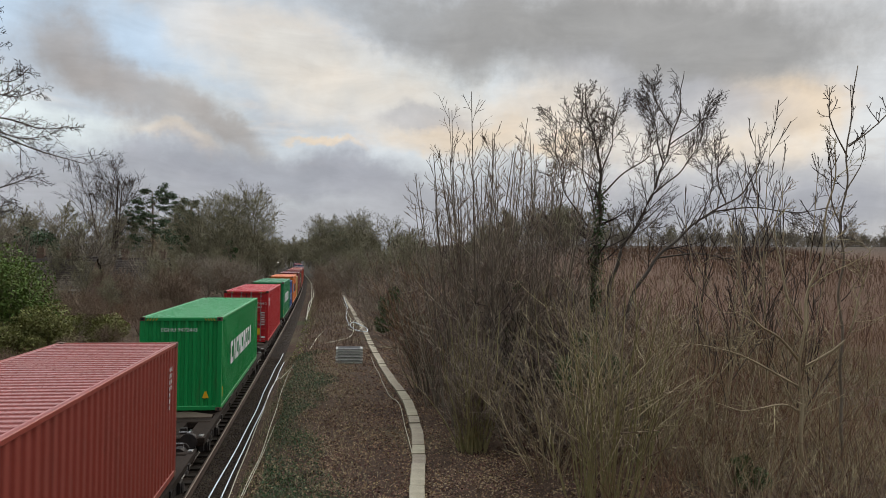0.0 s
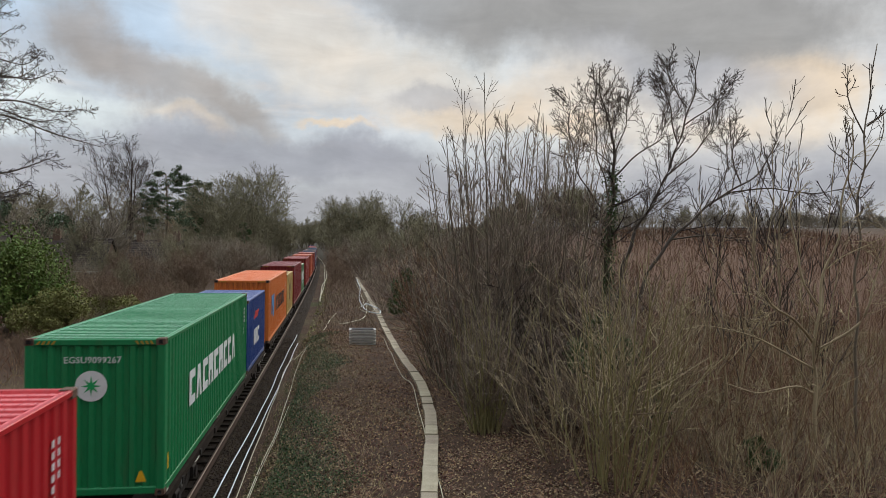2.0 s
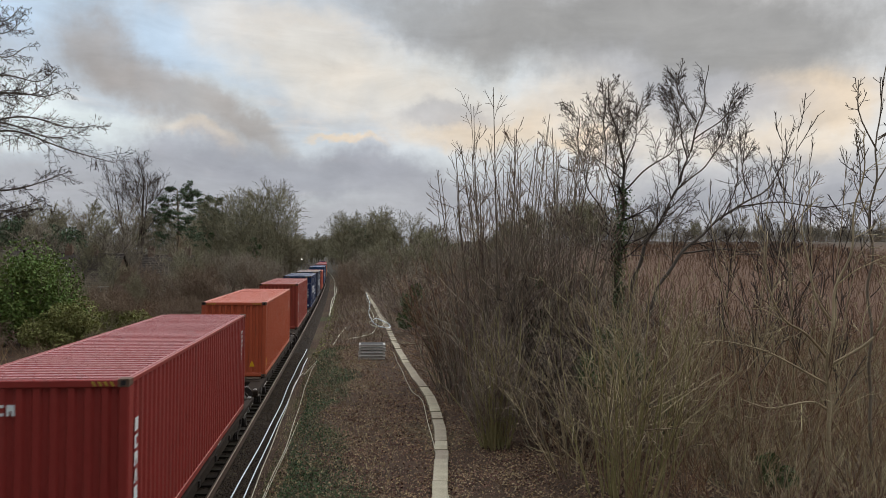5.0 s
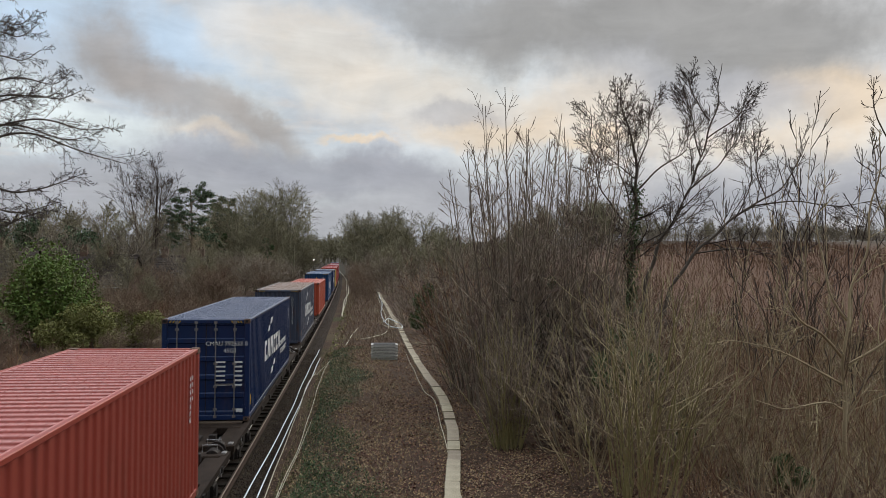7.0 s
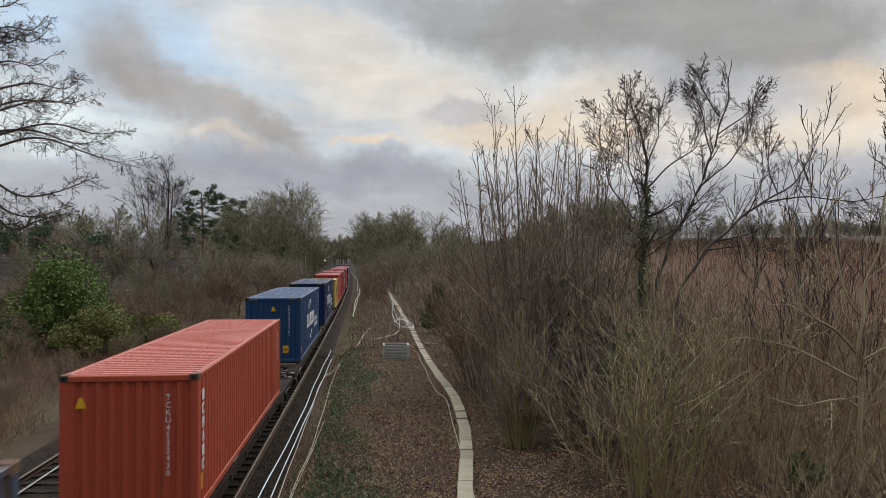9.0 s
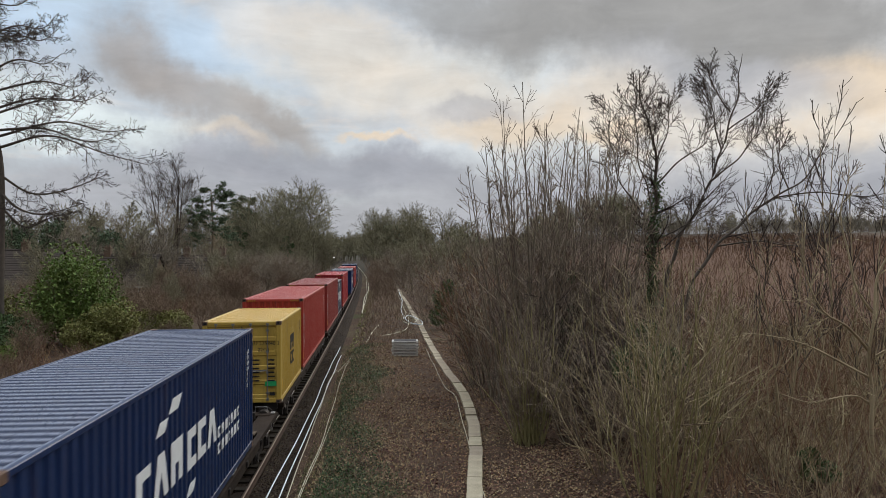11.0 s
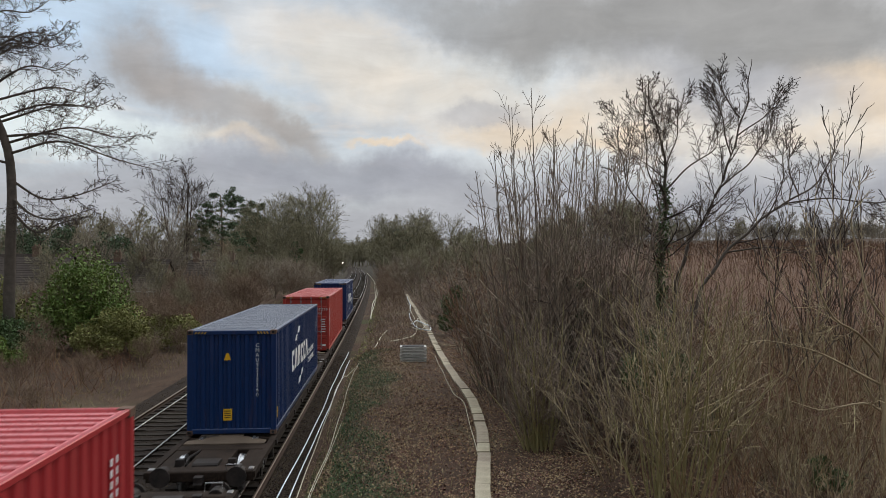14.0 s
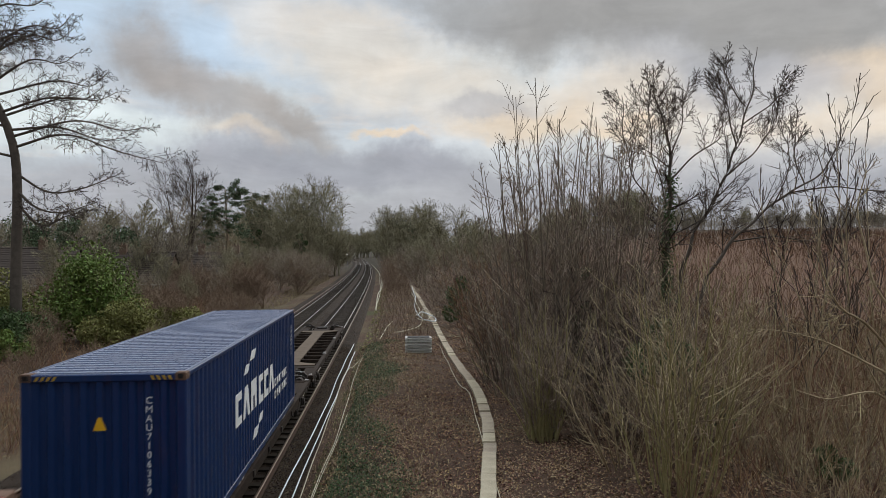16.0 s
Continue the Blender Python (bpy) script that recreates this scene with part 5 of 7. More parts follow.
def plant(name, label, category, group, lots, rng, mats, at, first="stem", rest="crown", leaves=None, leaf_mat=None, leaf_name="foliage", split=False):
    """A plant standing at `at`: its main stems, the finer growth as one part, leaves as another."""
    root = new(name)
    tagged(root, label, category, group)
    if split:
        for i in range(len(lots[0][0])):
            part(first, branch_mesh(first, [(lots[0][0][i:i + 1], lots[0][1][i:i + 1], lots[0][2])], rng), mats[0], root)
    else:
        tagged(part(first, branch_mesh(first, lots[:1], rng), mats[0], root), kind="stuff" if len(lots[0][0]) > 1 else "")
    if len(lots) > 1:
        tagged(part(rest, branch_mesh(rest, lots[1:], rng), mats[1], root), kind="stuff")
    if leaves is not None:
        tagged(part(leaf_name, fast_mesh(leaf_name, *leaves), leaf_mat, root), kind="stuff")
    root.location = at
    return root


def coppice(seed, at, n, h, spread, lean, mats, label, r=0.022, kids=(8, 4), twig=(0.14, 0.40), squash=1.0, wig=0.075, leanto=(0, 0), split=False, low=0.5, start=0.22, fine=1.0, tip=0.2, dome=0.0):
    """Many upright stems from one stool, with side shoots and twigs."""
    rng = np.random.default_rng(seed)
    a = rng.random(n) * 2 * np.pi
    q = np.sqrt(rng.random(n))
    S = np.stack([np.cos(a) * q * spread, np.sin(a) * q * spread, np.zeros(n) - 0.1], -1)
    D = np.stack([np.cos(a) * q * lean + leanto[0], np.sin(a) * q * lean * squash + leanto[1], np.ones(n)], -1) + rng.normal(size=(n, 3)) * 0.06
    L = h * (low + (1 - low) * rng.random(n) ** 0.7) * (1 - dome * q ** 2)
    R = r * (0.5 + 0.7 * L / h) * (0.6 + 0.7 * rng.random(n))
    lots = grow(rng, S, D, L, R, [
        dict(K=9, wig=wig, up=0.012, sides=5, kids=kids[0], span=(start, 0.98), angle=(25, 58), length=twig, thick=0.62, shorten=0.6, tip=tip, rmin=0.011 * fine),
        dict(K=4, wig=0.10, up=0.05, sides=3, kids=kids[1], span=(0.2, 0.97), angle=(25, 55), length=(0.3, 0.7), thick=0.7, rmin=0.009 * fine, tip=0.6),
        dict(K=3, wig=0.10, up=0.06, sides=2, rmin=0.0075 * fine)])
    return plant("coppice_shrub", label, "shrub", "lineside shrubs", lots, rng, mats, (at[0], at[1], gz(*at)), split=split)


def bare_tree(seed, h, r, mats, label, limbs=14, kids=(8, 7, 4), first=0.3, angle=(25, 60), spread=(0.35, 0.6), rmin=0.012, wig=0.05, up=0.05, group="bare trees", at=(0, 0), lean=(0, 0), ivy=0.0, sides=6, trunks=1, far=False, shorten=0.55, thick=0.55, name="bare_tree", trunk_up=0.03, tip=0.12, fan=(25, 55)):
    rng = np.random.default_rng(seed)
    S = np.zeros((trunks, 3)) + rng.normal(size=(trunks, 3)) * (0.02 * h if trunks > 1 else 0) * np.array([1, 1, 0])
    S[:, 2] = -0.15
    D = np.array([[lean[0], lean[1], 1.0]] * trunks) + rng.normal(size=(trunks, 3)) * (0.18 if trunks > 1 else 0.02)
    L = np.full(trunks, h) * (1 - 0.25 * rng.random(trunks))
    L[0] = h
    lv = [dict(K=12, wig=wig * 0.6, up=trunk_up, sides=sides, kids=limbs, span=(first, 0.98), angle=angle, length=spread, thick=thick, shorten=shorten, tip=tip),
          dict(K=6, wig=wig * 2, up=up, sides=4 if not far else 3, kids=kids[0], span=(0.2, 0.98), angle=fan, length=(0.3, 0.55), thick=0.55, rmin=rmin * 1.5),
          dict(K=3 if far else 4, wig=wig * 2.5, up=up, sides=3 if not far else 2, kids=kids[1], span=(0.15, 0.98), angle=fan, length=(0.35, 0.65), thick=0.6, rmin=rmin)]
    if kids[2]:
        lv += [dict(K=2 if far else 3, wig=wig * 2.5, up=up, sides=2, kids=kids[2] if kids[2] > 1 else 0, span=(0.1, 0.95), angle=fan, length=(0.4, 0.7), rmin=rmin * 0.8)]
        if kids[2] > 1:
            lv += [dict(K=2, wig=wig * 2.5, up=up, sides=2, rmin=rmin * 0.7)]
    lots = grow(rng, S, D, L, np.full(trunks, r), lv)
    leaves = None
    if ivy:
        n = int(ivy * 1200 * h)
        k = rng.integers(0, trunks, n)
        t = rng.random(n) ** 1.3 * 0.75 * 11
        i0 = t.astype(int)
        c = lots[0][0][k, i0] * (1 - (t - i0))[:, None] + lots[0][0][k, np.minimum(i0 + 1, 11)] * (t - i0)[:, None]
        off = unit(rng.normal(size=(n, 3))) * (r * 1.2 + 0.25 * h / 12 * rng.random((n, 1)) ** 2)
        leaves = leaf_arrays(rng, c + off, 0.05 if not far else 0.16)
    return plant(name, label, "tree", group, lots, rng, mats, (at[0], at[1], gz(*at)), "trunk", "crown", leaves, IVY, "ivy")


def leafy_bush(seed, at, w, h, n, leaf, lmat, label, name="evergreen_bush", lumps=14, dz=0.0, fill=0.55):
    """An evergreen: stems inside, leaves in uneven clumps with gaps between them."""
    rng = np.random.default_rng(seed)
    ns = 9
    a = rng.random(ns) * 2 * np.pi
    S = np.stack([np.cos(a) * 0.1 * w, np.sin(a) * 0.1 * w, np.zeros(ns) - 0.1], -1)
    D = np.stack([np.cos(a) * 0.45 * w / h, np.sin(a) * 0.45 * w / h, np.ones(ns)], -1)
    lots = grow(rng, S, D, h * (0.6 + 0.35 * rng.random(ns)), np.full(ns, 0.03 * h / 4), [
        dict(K=7, wig=0.08, up=0.02, sides=4, kids=8, span=(0.2, 1), length=(0.3, 0.5), thick=0.5),
        dict(K=4, wig=0.12, up=0.04, sides=3, kids=5, rmin=0.006, length=(0.3, 0.6)), dict(K=2, sides=2, rmin=0.006)])
    u = unit(rng.normal(size=(lumps, 3)))
    u[:, 2] = np.abs(u[:, 2])
    cen = u * np.array([w * 0.42, w * 0.42, h * 0.62]) * (0.55 + 0.5 * rng.random((lumps, 1))) + np.array([0, 0, h * 0.22])
    rad = (0.13 + 0.17 * rng.random(lumps)) * min(w, h)
    k = rng.integers(0, lumps, n)
    d = unit(rng.normal(size=(n, 3)))
    C = cen[k] + d * rad[k][:, None] * (fill + (1.15 - fill) * rng.random((n, 1)) ** 0.5)
    C = C[C[:, 2] > 0.05]
    return plant(name, label, "bush", "evergreen bushes", lots, rng, (BARK, TWIG), (at[0], at[1], gz(*at) + dz), leaves=leaf_arrays(rng, C, leaf), leaf_mat=lmat)


VARY = random.Random(4)


def turned(ob, at, size=1.0, turn=0.0, dz=0.0):
    c = copy_thing(ob, Matrix.Translation((at[0], at[1], gz(*at) + dz)) @ Matrix.Rotation(turn, 4, "Z"))
    c.scale = (size, size, size * VARY.uniform(0.9, 1.1))
    return c


# beside the trough: tall coppiced shrubs, each stem its own part
coppice(11, (4.45, 22.0), 58, 4.6, 0.4, 0.30, (OLIVE, TWIG), "tall olive-stemmed shrub beside the cable trough", 0.024, (9, 4), split=True, low=0.35, fine=0.7)
coppice(12, (5.2, 25.5), 54, 11.8, 1.2, 0.18, (BARK, TWIG), "tall bare shrub with straight grey-brown shoots", 0.032, (15, 4), split=True, low=0.55, start=0.25, wig=0.025, tip=0.3, twig=(0.08, 0.22), dome=0.28)
coppice(13, (7.6, 27.5), 54, 12.0, 1.4, 0.18, (BARK, TWIG), "tall bare shrub with straight grey-brown shoots", 0.032, (15, 4), split=True, low=0.55, start=0.25, wig=0.025, tip=0.3, twig=(0.08, 0.22), dome=0.22)
coppice(20, (4.6, 28.5), 22, 7.8, 0.9, 0.34, (BARK, TWIG), "tall bare shrub with straight grey-brown shoots", 0.026, (12, 4), leanto=(-0.06, 0), low=0.45, start=0.25, wig=0.03, tip=0.3, twig=(0.12, 0.3))
coppice(14, (6.6, 17.1), 44, 5.9, 0.9, 0.26, (OLIVE, PALE_STEM), "near shrub with olive-brown stems and twigs", 0.024, (9, 3), split=True, low=0.4, fine=0.6, wig=0.05, start=0.25, twig=(0.18, 0.45))
coppice(21, (5.9, 19.2), 14, 4.4, 0.6, 0.6, (PALE_STEM, PALE_STEM), "near shrub with arching pale-brown stems", 0.017, (9, 3), split=True, low=0.4, leanto=(-0.15, -0.05), fine=0.6, wig=0.06, twig=(0.2, 0.5))
coppice(15, (8.8, 19.8), 24, 6.0, 0.9, 0.36, (PALE_STEM, PALE_STEM), "near shrub with brown stems", 0.020, (10, 3), split=True, low=0.35, fine=0.6, wig=0.06, twig=(0.18, 0.45))
coppice(16, (9.8, 17.8), 13, 5.0, 0.8, 0.5, (PALE_STEM, RED_TWIG), "thin pale-stemmed shrub in the scrub", 0.018, (10, 4), split=True, low=0.3, fine=0.6, wig=0.05)
coppice(17, (12.6, 19.5), 13, 5.6, 0.9, 0.5, (PALE_STEM, RED_TWIG), "thin pale-stemmed shrub in the scrub", 0.018, (10, 4), split=True, low=0.3, fine=0.6, wig=0.05)
coppice(22, (7.6, 23.2), 26, 5.6, 1.0, 0.45, (DARK_BARK, DARK_TWIG), "dark tangled shrub in the thicket", 0.022, (11, 5), low=0.35)
coppice(23, (10.6, 22.0), 18, 5.0, 1.0, 0.5, (OLIVE, RED_TWIG), "tangled brown shrub in the thicket", 0.020, (11, 5), low=0.3, fine=0.6, wig=0.05)
coppice(18, (4.6, 32.0), 36, 6.0, 0.8, 0.46, (BARK, RED_TWIG), "bare brown thicket shrub", 0.02, (10, 4), low=0.35)
coppice(19, (5.4, 38.0), 36, 6.4, 1.1, 0.46, (BARK, RED_TWIG), "bare brown thicket shrub", 0.022, (10, 4), low=0.35)


def spined_tree(seed, at, label, spines, limbs, shoots, twigs, mats, ivy=0, name="bare_tree"):
    """A tree whose trunk and main limbs follow given lines (x, depth, height, radius); shoots rise from them and fork into twigs."""
    rng = np.random.default_rng(seed)
    root = new(name)
    tagged(root, label, "tree", "bare trees")
    pts, Ls, rad = [], [], []
    for i, (line, r0, r1) in enumerate(spines):
        curve = along(line, 0.25)
        wob = [(p.x + 0.05 * math.sin(j * 0.9 + i), p.y + 0.05 * math.cos(j * 0.7), p.z) for j, p in enumerate(curve)]
        part("trunk" if i == 0 else "bough", Kit().tube(wob, list(np.linspace(r0, r1, len(wob))), 7), mats[0], root, smooth=True)
        pts.append([tuple(curve[round(j * (len(curve) - 1) / 11)]) for j in range(12)])
        rad.append(np.linspace(r0, r1, 12))
        Ls.append(limbs["reach"][min(i, len(limbs["reach"]) - 1)])
    lv = dict(kids=limbs["kids"], span=limbs.get("span", (0.3, 1.0)), angle=limbs.get("angle", (30, 75)), length=(0.55, 1.0), thick=0.42, shorten=limbs.get("shorten", 0.45))
    S, D, L, R = sprout(rng, np.array(pts), np.array(rad), np.array(Ls), lv)
    # short boughs carry fewer shoots
    span_ = np.linalg.norm(np.diff(np.array(pts), axis=1), axis=2).sum(1)
    keep = rng.random(len(S)) < np.repeat(np.clip(0.12 + span_ / 7.5, 0, 1), limbs["kids"])
    S, D, L, R = S[keep], D[keep], L[keep], np.clip(R[keep], 0.012, 0.03)
    fine = limbs.get("fine", 1.0)
    lots = grow(rng, S, D, L, R, [
        dict(K=8, wig=0.09, up=limbs.get("up", 0.14) * 0.3, sides=4, kids=shoots, span=(0.12, 0.96), angle=(30, 62), length=(0.3, 0.6), thick=0.62, shorten=0.3, tip=0.4, rmin=0.011 * fine),
        dict(K=6, wig=0.08, up=0.055, sides=3, kids=twigs, span=(0.2, 0.85), angle=(30, 60), length=(0.35, 0.7), thick=0.7, rmin=0.009 * fine, tip=0.6, shorten=0.4),
        dict(K=3, wig=0.08, up=0.05, sides=3, rmin=0.0075 * fine)])
    tagged(part("crown", branch_mesh("crown", lots, rng), mats[1], root), kind="stuff")
    if ivy:
        P_ = np.array(pts[0])
        t = rng.random(ivy) * 7.5
        i0 = t.astype(int)
        c = P_[i0] * (1 - (t - i0))[:, None] + P_[i0 + 1] * (t - i0)[:, None]
        off = unit(rng.normal(size=(ivy, 3))) * (0.18 + 0.3 * rng.random((ivy, 1)) ** 2)
        tagged(part("ivy", fast_mesh("ivy", *leaf_arrays(rng, c + off, 0.05)), IVY, root), kind="stuff")
    root.location = (at[0], at[1], gz(*at))
    return root


# big tree with a dense twiggy crown and ivy on its trunk, and two leaning ones from the same thicket
spined_tree(31, (11.1, 30.0), "bare tree with dense twiggy crown and ivied trunk", [
    ([(0, 0, -0.2), (0.1, 0, 3.0), (0.1, 0, 5.8), (0.3, 0, 8.0), (0.25, 0, 10.2), (-0.2, 0.1, 11.8), (-0.4, 0.1, 13.2)], 0.17, 0.018),
    ([(0.3, 0, 8.6), (1.3, -0.3, 9.6), (2.3, -0.4, 10.3), (2.6, -0.4, 10.9), (3.0, -0.4, 11.5)], 0.042, 0.014),
    ([(0.3, 0, 9.4), (0.9, 0.5, 10.6), (1.2, 0.7, 11.8), (1.4, 0.8, 12.9)], 0.035, 0.012),
    ([(0.1, 0, 7.0), (-0.9, 0.4, 8.4), (-1.4, 0.6, 10.2), (-1.5, 0.6, 12.2)], 0.038, 0.012),
    ([(0.2, 0, 7.6), (-0.6, -0.7, 9.2), (-0.9, -1.0, 11.0), (-0.9, -1.1, 12.8)], 0.035, 0.012),
    ([(0.2, 0, 6.2), (1.2, -0.5, 6.8), (2.0, -0.8, 7.2), (2.6, -0.9, 7.9)], 0.034, 0.012),
    ([(0.1, 0, 5.6), (-0.9, -0.4, 6.0), (-1.7, -0.6, 6.5), (-2.1, -0.7, 7.4)], 0.034, 0.012)],
    dict(kids=26, reach=(2.9, 2.0, 1.9, 2.0, 2.0, 2.4, 2.4), span=(0.36, 0.97), angle=(30, 75), shorten=0.5, up=0.14), 10, 2, (DARK_BARK, DARK_TWIG), 4200)
spined_tree(32, (11.6, 30.6), "leaning bare tree with upswept twiggy crown", [
    ([(0, 0, -0.2), (0.3, 0, 3.4), (0.9, 0, 6.0), (2.0, 0, 7.9), (2.6, 0, 9.3), (3.2, 0, 11.0), (3.7, 0, 12.8), (3.8, 0, 14.3)], 0.12, 0.014),
    ([(2.4, 0, 8.8), (3.8, 0.4, 9.8), (4.8, 0.6, 11.0), (5.2, 0.6, 12.4)], 0.042, 0.013),
    ([(2.9, 0, 10.2), (2.4, -0.4, 11.4), (2.1, -0.6, 12.2), (1.9, -0.6, 13.0)], 0.034, 0.012),
    ([(3.2, 0, 11.0), (4.3, -0.4, 11.9), (5.0, -0.5, 13.2)], 0.034, 0.012),
    ([(3.4, 0, 11.8), (2.8, 0.5, 12.9), (2.7, 0.6, 14.1)], 0.035, 0.012)],
    dict(kids=18, reach=(2.2, 1.8, 1.6, 1.6, 1.4), span=(0.45, 0.95), angle=(22, 52), up=0.18), 9, 2, (DARK_BARK, DARK_TWIG))
spined_tree(33, (11.6, 29.4), "low leaning bare tree with arching limb", [
    ([(0, 0, -0.2), (0.5, 0, 2.8), (1.5, 0, 5.2), (3.0, 0, 6.8), (4.4, 0, 7.9), (5.8, 0, 8.7), (6.6, 0, 9.8), (6.8, 0, 11.4)], 0.11, 0.014),
    ([(3.8, 0, 7.4), (4.2, -0.5, 8.6), (4.2, -0.7, 10.2)], 0.032, 0.011),
    ([(5.2, 0, 8.4), (5.0, 0.4, 9.8), (5.3, 0.5, 11.2)], 0.032, 0.011),
    ([(4.6, 0, 8.0), (6.2, -0.5, 8.2), (8.0, -0.8, 8.0), (9.6, -1.0, 8.3)], 0.036, 0.012),
    ([(2.2, 0, 6.0), (3.6, -0.5, 6.2), (5.2, -0.7, 6.0), (6.6, -0.8, 6.3)], 0.036, 0.012)],
    dict(kids=14, reach=(3.0, 2.0, 2.0, 2.2, 2.0), span=(0.4, 0.95), angle=(25, 60), up=0.22), 8, 2, (DARK_BARK, DARK_TWIG))
# near the scrub's edge: a forked young ash with pale bark and curving boughs
spined_tree(34, (11.9, 17.2), "young ash with forked pale trunk and curving boughs", [
    ([(0, 0, -0.1), (0.05, 0, 1.8), (0.0, 0, 3.4), (0.15, 0, 4.6), (0.5, 0, 5.8), (0.8, 0, 7.2), (1.0, 0, 9.0)], 0.055, 0.013),
    ([(0.0, 0, 3.2), (-0.7, -0.2, 3.9), (-1.5, -0.4, 4.3), (-1.9, -0.5, 5.2), (-2.0, -0.5, 6.4)], 0.04, 0.011),
    ([(0.0, 0, 2.6), (-1.0, 0.3, 3.2), (-2.2, 0.4, 3.6), (-3.2, 0.4, 3.7)], 0.032, 0.009),
    ([(0.1, 0, 4.2), (-0.3, 0.3, 5.2), (-0.4, 0.4, 6.4), (-0.3, 0.4, 7.6)], 0.035, 0.010),
    ([(0.05, 0, 3.0), (0.9, -0.3, 3.8), (1.4, -0.4, 4.9), (1.6, -0.4, 6.2)], 0.04, 0.010),
    ([(0.05, 0, 2.0), (-0.9, -0.5, 2.3), (-2.0, -0.8, 2.2), (-3.0, -1.0, 2.5)], 0.03, 0.009)],
    dict(kids=13, reach=(1.9, 1.3, 1.2, 1.3, 1.3, 1.2), span=(0.2, 1.0), angle=(25, 55), up=0.16, fine=0.6), 8, 2, (PALE_STEM, PALE_STEM))
spined_tree(35, (13.7, 18.0), "tall young ash with stout knobbly forked top", [
    ([(0, 0, -0.1), (-0.05, 0, 3.0), (-0.05, 0, 6.2), (0.12, 0, 8.7), (0.2, 0, 9.6), (0.38, 0, 11.1)], 0.05, 0.013),
    ([(0.12, 0, 8.6), (-0.1, 0.1, 9.1), (-0.3, 0.15, 9.7), (-0.35, 0.15, 10.5)], 0.022, 0.012),
    ([(0.14, 0, 8.9), (0.7, -0.1, 9.3), (1.2, -0.15, 9.8), (1.45, -0.15, 10.5)], 0.022, 0.012),
    ([(0.05, 0, 7.6), (0.5, 0.15, 8.1), (0.7, 0.2, 8.6), (0.75, 0.2, 9.4)], 0.020, 0.011),
    ([(0.0, 0, 6.8), (-0.4, -0.1, 7.4), (-0.55, -0.15, 8.1), (-0.6, -0.15, 9.0)], 0.020, 0.011)],
    dict(kids=12, reach=(1.3, 0.7, 0.7, 0.7, 0.7), span=(0.4, 0.95), angle=(25, 50), up=0.2), 2, 0, (BARK, DARK_TWIG))
# tall knobbly wands at the edge of the scrub
for i, (x_, y_, h_, l_) in enumerate(((13.3, 20.6, 10.0, -0.05), (10.4, 18.6, 7.4, 0.1), (12.9, 20.2, 9.8, -0.05), (14.2, 20.5, 9.4, 0.08), (11.6, 23.5, 8.4, 0.16), (14.6, 19.6, 7.4, -0.7), (14.4, 22.0, 8.0, -0.5), (12.2, 21.4, 8.8, 0.06), (15.2, 22.4, 9.6, 0.02), (11.4, 20.2, 7.8, -0.08), (13.8, 24.0, 8.6, 0.12), (15.6, 24.6, 8.8, -0.1), (12.4, 18.2, 7.0, 0.2))):
    bare_tree(41 + i, h_, 0.038, (PALE_STEM, DARK_TWIG), "slim young ash with knobbly pale shoots", 12, (4, 3, 0), 0.25, (18, 45), (0.12, 0.26), 0.008, at=(x_, y_), up=0.16, wig=0.045, lean=(l_, 0))

# thicket behind, shared shapes
thick = [coppice(60 + i, (6 + 2.2 * i, 33 + 2 * i), 26, 4.8 + 0.5 * i, 1.1, 0.5, (BARK, (TWIG, RED_TWIG, TWIG)[i]), "bare twiggy shrub in the thicket", 0.02, (9, 4), low=0.3, start=0.12) for i in range(3)]
pr = random.Random(8)
for i in range(44):
    y_ = 29 + 60 * pr.random()
    x_ = 5.4 + y_ * 0.02 + (y_ - 16) * 0.36 * pr.random()
    turned(thick[i % 3], (x_, y_), pr.uniform(0.7, 1.12), pr.uniform(0, 6.28))
for x_, y_, s_ in ((3.9, 60, 0.7), (5.2, 66, 0.9), (4.6, 74, 0.8), (6.5, 80, 1.1), (5.4, 88, 1.0), (4.4, 98, 0.9), (7.5, 95, 1.2), (8.4, 21.5, 0.7), (6.2, 21.6, 0.75), (9.6, 24.5, 0.8), (11.8, 25.5, 0.75), (13.8, 25.0, 0.7), (8.2, 31, 1.1), (13.2, 31, 1.0), (10.4, 34, 1.2), (6.4, 24.0, 0.8), (7.2, 20.0, 0.55), (9.0, 27.0, 0.95), (10.8, 27.5, 0.95), (12.4, 28.5, 0.9)):
    turned(thick[int(y_) % 3], (x_, y_), s_, y_)
leafy_bush(70, (4.9, 55.0), 2.4, 4.2, 9000, 0.08, IVY, "dark ivy-covered bush beside the trough", "ivy_bush")
leafy_bush(75, (5.4, 44.0), 2.0, 2.8, 6000, 0.07, IVY, "dark ivy low in the thicket", "ivy_bush")
leafy_bush(71, (7.9, 21.6), 1.9, 4.7, 10000, 0.05, IVY, "dark ivy climbing in the thicket", "ivy_bush", fill=0.3)
leafy_bush(72, (9.3, 20.4), 0.7, 1.9, 1500, 0.05, IVY, "small ivy clump on a stem", "ivy_bush", 8)
leafy_bush(73, (10.5, 17.4), 1.3, 0.9, 1800, 0.05, IVY, "low ivy and bramble clump", "ivy_bush", 8)
leafy_bush(74, (8.8, 22.6), 2.0, 3.4, 6000, 0.05, IVY, "dark ivy among the bare stems", "ivy_bush", 9, fill=0.3)
leafy_bush(76, (6.9, 27.0), 0.8, 6.4, 4500, 0.05, IVY, "ivy climbing a grey stem in the thicket", "ivy_bush", 16, fill=0.3)


